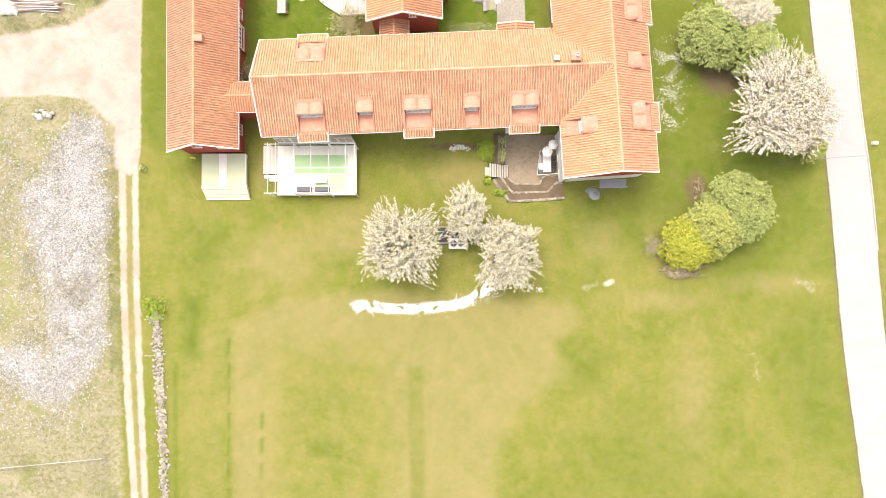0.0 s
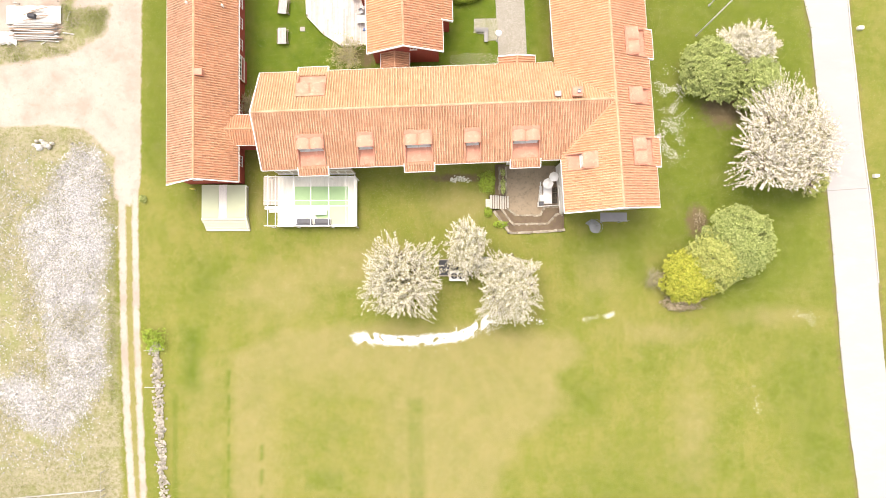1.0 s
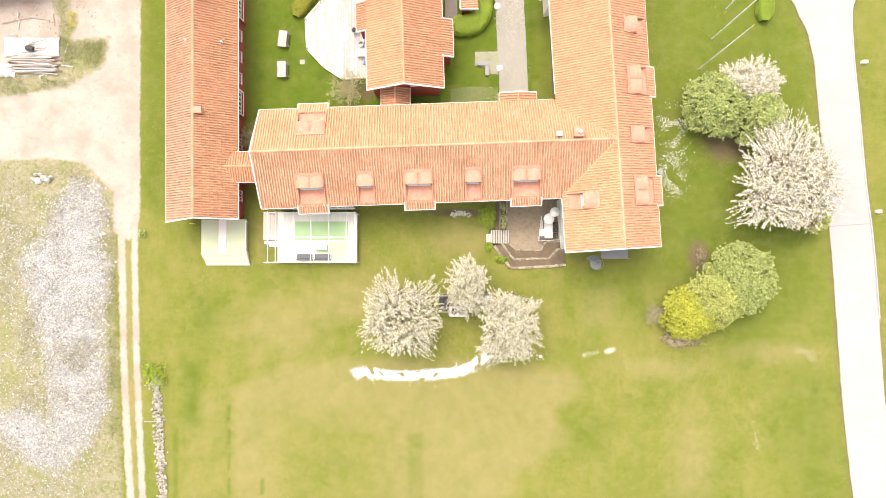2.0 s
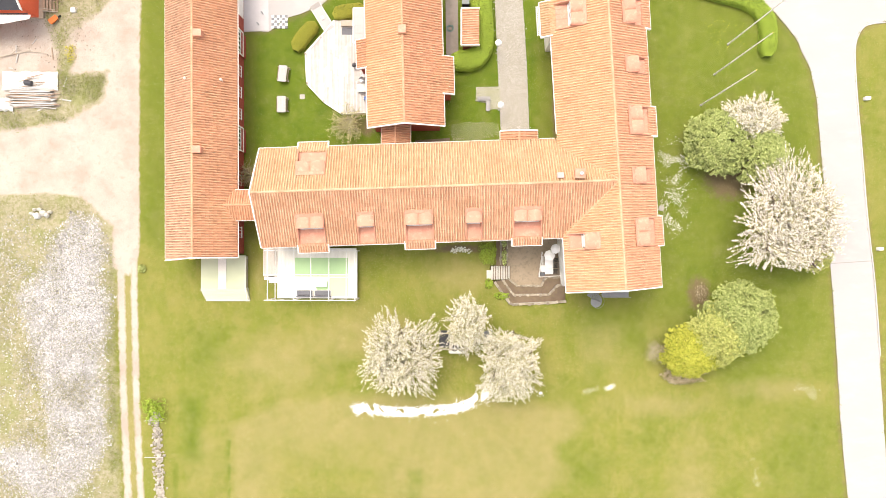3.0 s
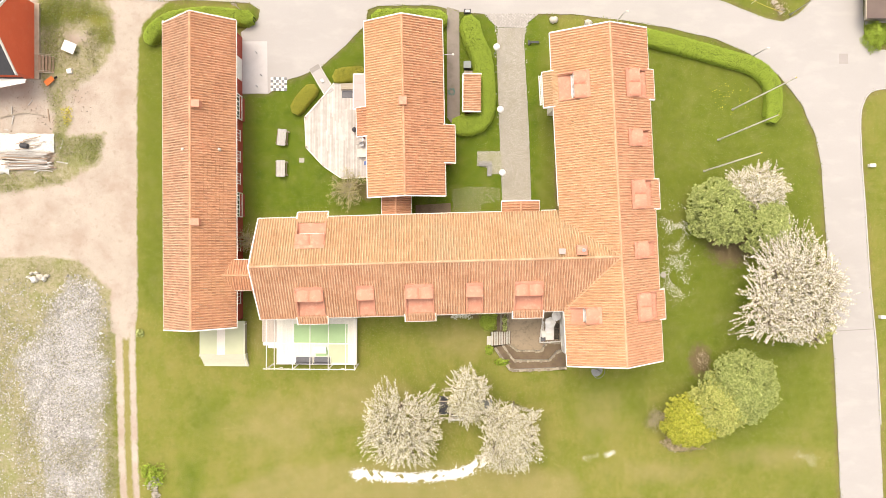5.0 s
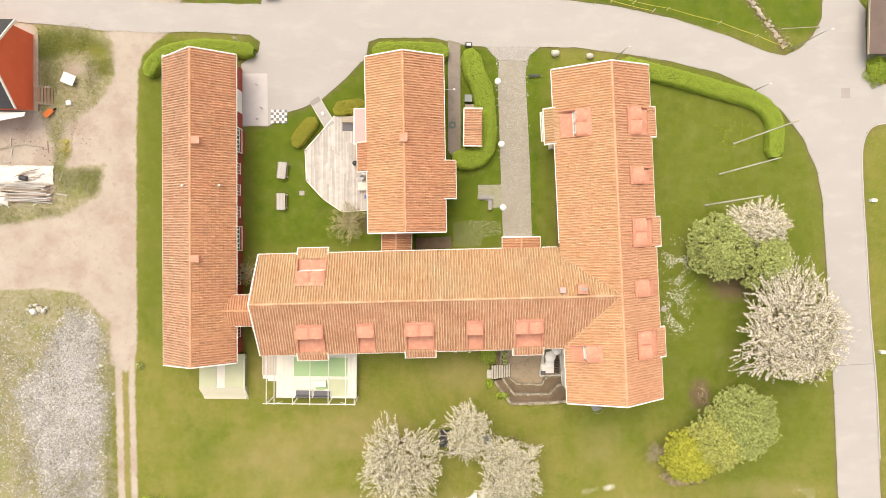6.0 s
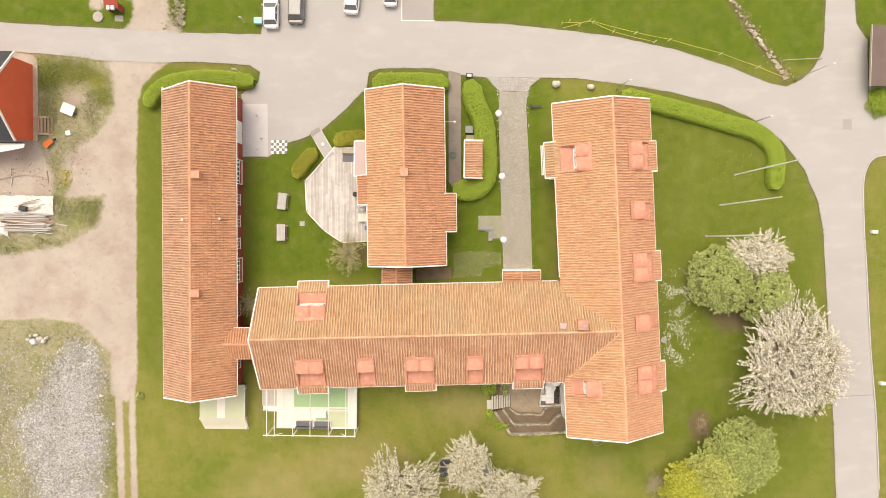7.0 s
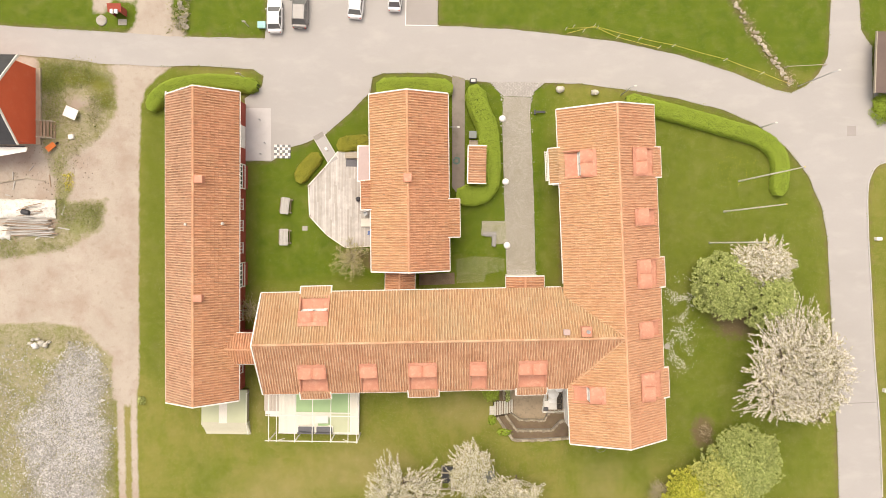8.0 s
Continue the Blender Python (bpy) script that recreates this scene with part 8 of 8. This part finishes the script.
for x, y, a in ((-34.95, -7.95, 2), (-34.9, -12.4, -1)):
    single("pole", Geo().tube((-1.25, 0, 0.32), (1.1, 0.05, 0.4), 0.045, 0.035, 6, pose(x, y, 0, 0, 0, a)), PLANK, "thin pale pole laid over the stone row", "pole", "laid poles")


def tufts(poly, n, rng, size, tall, name, label, material=TUFT, soft=0.8):
    q = strewn(poly, n, rng, soft)
    m = len(q)
    p = np.column_stack([q, soil_height(q) + rng.uniform(0.05, tall, m)])
    nn = np.column_stack([rng.normal(0, 0.7, (m, 2)), np.full(m, 0.7)])
    return single(name, quads_geo(*scatter_quads(p, nn, rng.uniform(0.5, 1.4, m) * size, rng, 0.4, 0.3)), material, label, "grass", kind="stuff")


tufts(ROUGH[0], 34000, rng, 0.095, 0.3, "weeds", "tufts of weeds and rough grass in the yard", TUFT, 0.35)
tufts([(-56, 18.5), (-48, 18.8), (-43.5, 18), (-40.3, 12.5), (-39.9, 1.3), (-39.3, -14), (-38.6, -34), (-56, -34)], 60000, rng, 0.1, 0.25, "weeds", "dry weeds and grass beside the track")
tufts([(-36.4, -5.6), (-33.6, -5.4), (-33.8, -8.2), (-36.0, -8.0)], 1500, rng, 0.2, 0.7, "weeds", "green bush of weeds at the wall end", HEDGE_LEAF, 0.4)
tufts([(-33.6, 54.2), (-31.4, 54.3), (-30.8, 60), (-33.6, 60)], 1600, rng, 0.2, 0.6, "weeds", "rough growth over stones by the driveway", TUFT, 0.4)
q = strewn([(-32.6, 54.6), (-31.6, 54.8), (-31.0, 60), (-32.2, 60)], 160, rng, 0.2)
single("loose_stones", lumps_many(np.column_stack([q, np.full(len(q), 0.15)]), rng.uniform(0.15, 0.4, len(q)), rng), RUBBLE, "old field stones beside the driveway", "stone", kind="stuff")
tufts([(-46.1, 37.3), (-44.9, 37.4), (-44.7, 35.5), (-45.5, 35.3)], 900, rng, 0.13, 0.4, "flowers", "yellow flowers in the yard", leaf_material("yellow_petals", ((0.40, 0.36, 0.04), (0.60, 0.52, 0.05))), 0.2)


for k in range(0, len(STONE_ROW) - 1):
    (x0, y0), (x1, y1) = STONE_ROW[k], STONE_ROW[k + 1]
    tufts([(x0 - 0.6, y0), (x0 + 0.7, y0 + 0.1), (x1 + 0.7, y1 + 0.1), (x1 - 0.6, y1)], 900, rng, 0.11, 0.4, "weeds", "dry brown growth among the boulders", RUSSET_LEAF, 0.5)
tufts([(-44.5, 47.8), (-42.6, 47.4), (-41.4, 44.2), (-41.9, 42.2), (-43.0, 43.6)], 2600, rng, 0.15, 0.45, "weeds", "pale dead stalks among green weeds", TUFT, 0.5)
tufts([(-48.4, 49.2), (-46.2, 49.4), (-46.0, 44.8), (-47.4, 41.4), (-45.4, 38.2), (-47.0, 37.4), (-48.4, 40.5)], 9000, rng, 0.085, 0.3, "weeds", "olive weeds between house and panel", GRASS_BLADE, 0.5)
tufts([(-40.9, 11.8), (-40.0, 11.8), (-39.7, 0), (-39.1, -14), (-40.2, -14), (-41.0, 0), (-40.4, 5.5)], 11000, rng, 0.09, 0.25, "weeds", "green grass strip beside the track", GRASS_BLADE, 0.3)
tufts([(-46.5, -2), (-42.4, 0.5), (-41.8, -8), (-44.5, -12), (-46.8, -9)], 7000, rng, 0.1, 0.3, "weeds", "weeds growing up through the crushed rock", TUFT, 0.8)
tufts([(-44.6, -0.8), (-43.4, -0.6), (-43.5, -2.4), (-44.4, -2.6)], 420, rng, 0.12, 0.35, "weeds", "green clump among the crushed rock", GRASS_BLADE, 0.3)
tufts(GREEN_WEEDS, 24000, rng, 0.085, 0.35, "weeds", "green weeds and tall grass beside the road", GRASS_BLADE, 0.4)
tufts([(-46.8, 34.2), (-43.5, 34.0), (-41.4, 33.8), (-41.8, 31.4), (-44.5, 29.4), (-46.2, 30.2), (-46.6, 32.0)], 9000, rng, 0.085, 0.3, "weeds", "green weeds beside the timber stack", GRASS_BLADE, 0.5)
tufts([(-56, 29.2), (-48.5, 29.4), (-46.0, 28.6), (-49, 27.4), (-56, 27.0)], 5000, rng, 0.085, 0.3, "weeds", "green weeds below the timber stack", GRASS_BLADE, 0.5)
q = strewn([(-53, 41), (-42.2, 43.5), (-41.8, 36.0), (-46.5, 34.6), (-53, 34.8)], 700, rng, 0.6)
single("loose_stones", lumps_many(np.column_stack([q, soil_height(q) + 0.02]), rng.uniform(0.03, 0.11, len(q)), rng), leaf_material("brown_rubble", ((0.13, 0.10, 0.075), (0.26, 0.20, 0.15), (0.48, 0.43, 0.37)), 0.9), "brown rubble and scraps strewn over the yard", "rubble", kind="stuff")
ring_ = worn_edge(ROAD, 0.05)
pts = []
for (x0, y0), (x1, y1) in zip(ring_, ring_[1:] + ring_[:1]):
    if max(abs(x0), abs(x1)) < 62 and -36 < min(y0, y1) and max(y0, y1) < 66:
        n = int(math.hypot(x1 - x0, y1 - y0) * 14)
        t_ = rng.uniform(0, 1, n)
        pts.append(np.column_stack([x0 + (x1 - x0) * t_, y0 + (y1 - y0) * t_]) + rng.normal(0, 0.08, (n, 2)))
q = np.concatenate(pts)
q = q[~inside(YARD, q[:, 0], q[:, 1] - 1.2) & (np.array([noise.noise(Vector((a * 0.6, b * 0.6, 4))) for a, b in q]) > -0.12)]
q = q[~((q[:, 0] > -38.5) & (q[:, 0] < -32) & (q[:, 1] > 52)) & ~((q[:, 0] > 3.5) & (q[:, 0] < 11.5) & (q[:, 1] < 50)) & ~((q[:, 0] < -21) & (q[:, 0] > -25) & (q[:, 1] < 48))]
p = np.column_stack([q, rng.uniform(0.02, 0.1, len(q))])
single("edge_grass", quads_geo(*scatter_quads(p, np.column_stack([rng.normal(0, 0.6, (len(p), 2)), np.full(len(p), 0.8)]), rng.uniform(0.04, 0.13, len(p)), rng, 0.4, 0.35)), GRASS_BLADE, "grass creeping over the road edge", "grass", kind="stuff")


FADED_PETAL = leaf_material("fading_petals", ((0.40, 0.41, 0.28), (0.58, 0.57, 0.47), (0.72, 0.70, 0.62)))


def petals(points, width, n, name, label, size=0.07, material=PETAL):
    line = np.array(curve_through(points, 10))
    d = rng.uniform(0, len(line) - 1.001, n)
    i = d.astype(int)
    q = line[i] + (line[i + 1] - line[i]) * (d - i)[:, None] + rng.normal(0, 1, (n, 2)) * width
    if name == "fallen_petals" and n > 6000:
        q += rng.normal(0, 1, (n, 2)) * width * 0.9 * np.array([[max(0.0, noise.noise(Vector((a * 0.8, b * 0.8, 3.0))))] for a, b in q])
        q = q[[noise.noise(Vector((a * 1.3, b * 1.3, 9.0))) > -0.22 for a, b in q]]
        n = len(q)
    if width > 0.7:
        q = q[[noise.noise(Vector((a * 0.7, b * 0.7, 7.0))) + 0.35 * noise.noise(Vector((a * 3, b * 3, 1.0))) > rng.normal(0.05, 0.16) for a, b in q]]
        n = len(q)
    p = np.column_stack([q, rng.uniform(0.02, 0.07, n)])
    nn = np.tile(np.array((0, 0, 1.0)), (n, 1))
    return single(name, quads_geo(*scatter_quads(p, nn, rng.uniform(0.3, 1.7, n) * size, rng, 0.25, 0.8)), material, label, "petals", kind="stuff")


petals([(-10.6, -6.5), (-8.6, -6.6), (-5.9, -6.85), (-3.1, -6.85), (-0.4, -6.6), (2.3, -6.2), (3.9, -5.4), (5.1, -4.4), (6.4, -3.8)], 0.25, 15000, "fallen_petals", "drift of fallen white petals curving over the lawn", 0.06)
petals([(-11.3, -6.3), (-4, -6.9), (3.5, -5.9), (7, -4.6)], 0.5, 420, "fallen_petals", "loose white petals scattered on the lawn", 0.045)
petals([(9.0, -4.2), (12.0, -4.6)], 0.25, 60, "fallen_petals", "few white petals on the lawn")
petals([(19.7, -3.9), (20.5, -3.7)], 0.2, 110, "fallen_petals", "small patch of white petals on the lawn", 0.045)
petals([(16.6, -4.6), (18.6, -4.0)], 0.2, 36, "fallen_petals", "thin trail of white petals on the lawn", 0.045)
petals([(42.5, -3.6), (44.0, -4.0), (44.7, -5.0)], 0.35, 80, "fallen_petals", "pale petals near the road edge", 0.05, FADED_PETAL)
petals([(37.2, -12.5), (37.6, -14.3), (37.9, -15.4)], 0.35, 40, "fallen_petals", "pale flecks on the lawn", 0.05, FADED_PETAL)
petals([(26.6, 24.6), (28.5, 24.2), (27.3, 22.0), (28.2, 19.5), (27.3, 17.0), (28.6, 16.2)], 0.8, 3400, "fallen_petals", "white petals fallen between house and trees", 0.048, FADED_PETAL)
petals([(-9.35, 41.9), (-9.3, 44.2)], 0.1, 90, "flowers", "pale climbing flowers at the house wall", 0.09)
petals([(0.9, 12.5), (1.8, 12.75), (3.1, 12.6)], 0.16, 150, "flowers", "cream flowers under the house wall", 0.09, FADED_PETAL)

DANDELION = leaf_material("dandelion_heads", ((0.42, 0.40, 0.05), (0.60, 0.54, 0.06)))
q = strewn([(31.6, 40.9), (36.4, 40.4), (36.0, 37.2), (32.4, 37.4)], 420, rng, 0.6)
p = np.column_stack([q, np.full(len(q), 0.06)])
single("dandelions", quads_geo(*scatter_quads(p, np.tile(np.array((0, 0, 1.0)), (len(p), 1)), rng.uniform(0.03, 0.06, len(p)), rng, 0.2, 0.9)), DANDELION, "sprinkle of yellow dandelions in the lawn", "flowers", kind="stuff")

# cobbles at the mouth of the drive, along its edges and in the lawn
slab("pavement_apron", [(4.6, 48.9), (10.8, 48.9), (9.65, 47.9), (9.35, 47.25), (6.05, 47.35), (5.65, 47.65)], -0.3, 0.012, ASPHALT_MID, "worn cobbled apron at the mouth of the drive", "paving")
APRON = [(4.4, 48.95), (11.0, 48.95), (9.7, 47.9), (9.35, 46.4), (9.35, 47.25), (6.05, 47.35), (6.0, 46.2), (5.6, 47.6)]
xs, ys = np.meshgrid(np.arange(4.2, 11.2, 0.2), np.arange(44.0, 49.0, 0.17))
q = np.column_stack([xs.ravel() + (np.arange(xs.size) % 2) * 0.05, ys.ravel()])
q = q[inside(APRON, q[:, 0], q[:, 1])]
edge = [np.column_stack([np.interp(np.arange(26, 46, 0.2), (25.9, 29.6, 44.6, 47), (6.8, 6.6, 5.9, 5.95)) + o, np.arange(26, 46, 0.2)]) for o in (-0.08, 0.12)]
edge += [np.column_stack([np.interp(np.arange(26, 47, 0.2), (25.9, 35.4, 45.4), (10.3, 9.92, 9.28)) + o, np.arange(26, 47, 0.2)]) for o in (-0.05, 0.15)]
row = np.column_stack([np.tile(np.arange(7.0, 10.3, 0.2), 4), np.repeat(np.arange(26.1, 26.8, 0.18), 17)[:68]])
edge = np.concatenate(edge)
edge = edge[rng.uniform(0, 1, len(edge)) < 0.12]
deep = np.concatenate([np.full(len(q), 0.015), np.full(len(edge), -0.012), np.full(len(row), 0.03)])
q = np.concatenate([q, edge, row])
single("cobbles", lumps_many(np.column_stack([q + rng.normal(0, 0.02, q.shape), deep]), rng.uniform(0.08, 0.115, len(q)), rng, 0.35), SETT, "grey granite cobbles edging the drive", "cobbles", kind="stuff")
xs, ys = np.meshgrid(np.arange(0.8, 6.7, 0.15), np.arange(25.0, 28.3, 0.15))
q = np.column_stack([xs.ravel(), ys.ravel()]) + rng.normal(0, 0.045, (xs.size, 2))
q = q[inside([(0.8, 27.9), (3.0, 28.3), (6.5, 28.1), (6.6, 26.6), (4.4, 26.2), (4.2, 25.2), (0.9, 25.0)], q[:, 0], q[:, 1]) & (rng.uniform(0, 1, len(q)) < 0.8)]
single("lawn_cobbles", lumps_many(np.column_stack([q, np.full(len(q), -0.01)]), rng.uniform(0.04, 0.078, len(q)), rng, 0.35), SETT_OLD, "old cobbles grown through with grass", "cobbles", kind="stuff")


def bare_bush(c, r, h, seed, label, leaves=0):
    g_rng = np.random.default_rng(seed)
    b = thing("bush", (*c, 0), label, "bush")
    g = Geo()
    tips = []
    for k in range(64):
        a, f = g_rng.uniform(0, 6.283), g_rng.uniform(0.25, 1.05)
        mid = Vector((c[0] + math.cos(a) * r * f * 0.5, c[1] + math.sin(a) * r * f * 0.5, h * g_rng.uniform(0.35, 0.7)))
        end = Vector((c[0] + math.cos(a) * r * f, c[1] + math.sin(a) * r * f, h * g_rng.uniform(0.6, 1.0)))
        g.tube((c[0], c[1], -0.05), mid, 0.035, 0.025, 4).tube(mid, end, 0.025, 0.01, 4)
        for j in range(4):
            e2 = end + Vector(g_rng.normal(0, 0.35, 3))
            e2.z = max(0.15, e2.z)
            g.tube(mid.lerp(end, g_rng.uniform(0.3, 0.95)), e2, 0.014, 0.007, 3)
            tips.append(e2)
    part("twig_mass", g, TWIG, b)
    if leaves:
        p = np.repeat(np.array([tuple(t) for t in tips]), leaves, 0) + g_rng.normal(0, 0.12, (len(tips) * leaves, 3))
        p[:, 2] = np.maximum(p[:, 2], 0.05)
        part("foliage", quads_geo(*scatter_quads(p, np.tile(np.array((0, 0, 1.0)), (len(p), 1)), g_rng.uniform(0.5, 1.2, len(p)) * 0.07, g_rng, 0.7, 0.6)), YOUNG_LEAF, b)


bare_bush((-11.6, 27.7), 2.3, 1.8, 71, "pale bare shrub beside the deck", 9)
bare_bush((-23.5, 21.6), 1.2, 1.8, 72, "brown bare shrub in the narrow gap", 4)
bare_bush((25.4, 0.6), 1.2, 0.8, 73, "low brownish shrub below the yellow tree", 3)


def low_shrub(c, r, h, seed, label, material=HEDGE_LEAF, n=900, size=0.1):
    s_rng = np.random.default_rng(seed)
    b = thing("shrub", (*c, 0), label, "shrub", "border shrubs")
    d = s_rng.normal(0, 1, (n, 3))
    d[:, 2] = np.abs(d[:, 2])
    d /= np.linalg.norm(d, axis=1)[:, None]
    lump_f = np.array([1 + 0.5 * noise.noise(Vector(q) * 2.2 + Vector((seed, 0, 0))) for q in d])
    p = np.array((*c, 0.1)) + d * lump_f[:, None] * np.array((r[0], r[1], h)) * s_rng.uniform(0.7, 1.05, (n, 1))
    part("foliage", quads_geo(*scatter_quads(p, d, s_rng.uniform(0.6, 1.3, n) * size, s_rng, 0.5, 0.65)), material, b)
    part("stem", Geo().tube((*c, -0.05), (*c, h * 0.6), 0.04, 0.02, 5), BARK, b)


low_shrub((28.7, -2.2), (2.5, 1.2), 1.1, 90, "russet young shrub below the yellow tree", RUSSET_LEAF, 3200, 0.085)
low_shrub((31.0, 7.6), (0.8, 1.2), 0.5, 91, "low russet shrub behind the round tree", RUSSET_LEAF, 330, 0.06)
low_shrub((5.2, 12.3), (1.1, 1.3), 1.2, 81, "green leafy shrub at the head of the steps")
low_shrub((5.4, 8.7), (0.5, 0.6), 0.5, 82, "small green plant beside the stone edging", n=300)
low_shrub((6.9, 7.2), (0.9, 0.45), 0.4, 83, "low green plants along the stone edging", n=350)
low_shrub((-36.6, 10.4), (0.5, 0.5), 0.5, 84, "small dark weed beside the track", GREEN_LEAF, 160)
for x, y in ((7.2, 13.5), (7.2, 12.3), (7.25, 11.4)):
    low_shrub((x, y), (0.3, 0.5), 0.4, int(85 + y), "small bedding plant in the side bed", GREEN_LEAF, 160)
low_shrub((51.0, 46.6), (1.5, 1.7), 1.3, 95, "round green roadside bush", HEDGE_LEAF, 7000, 0.06)
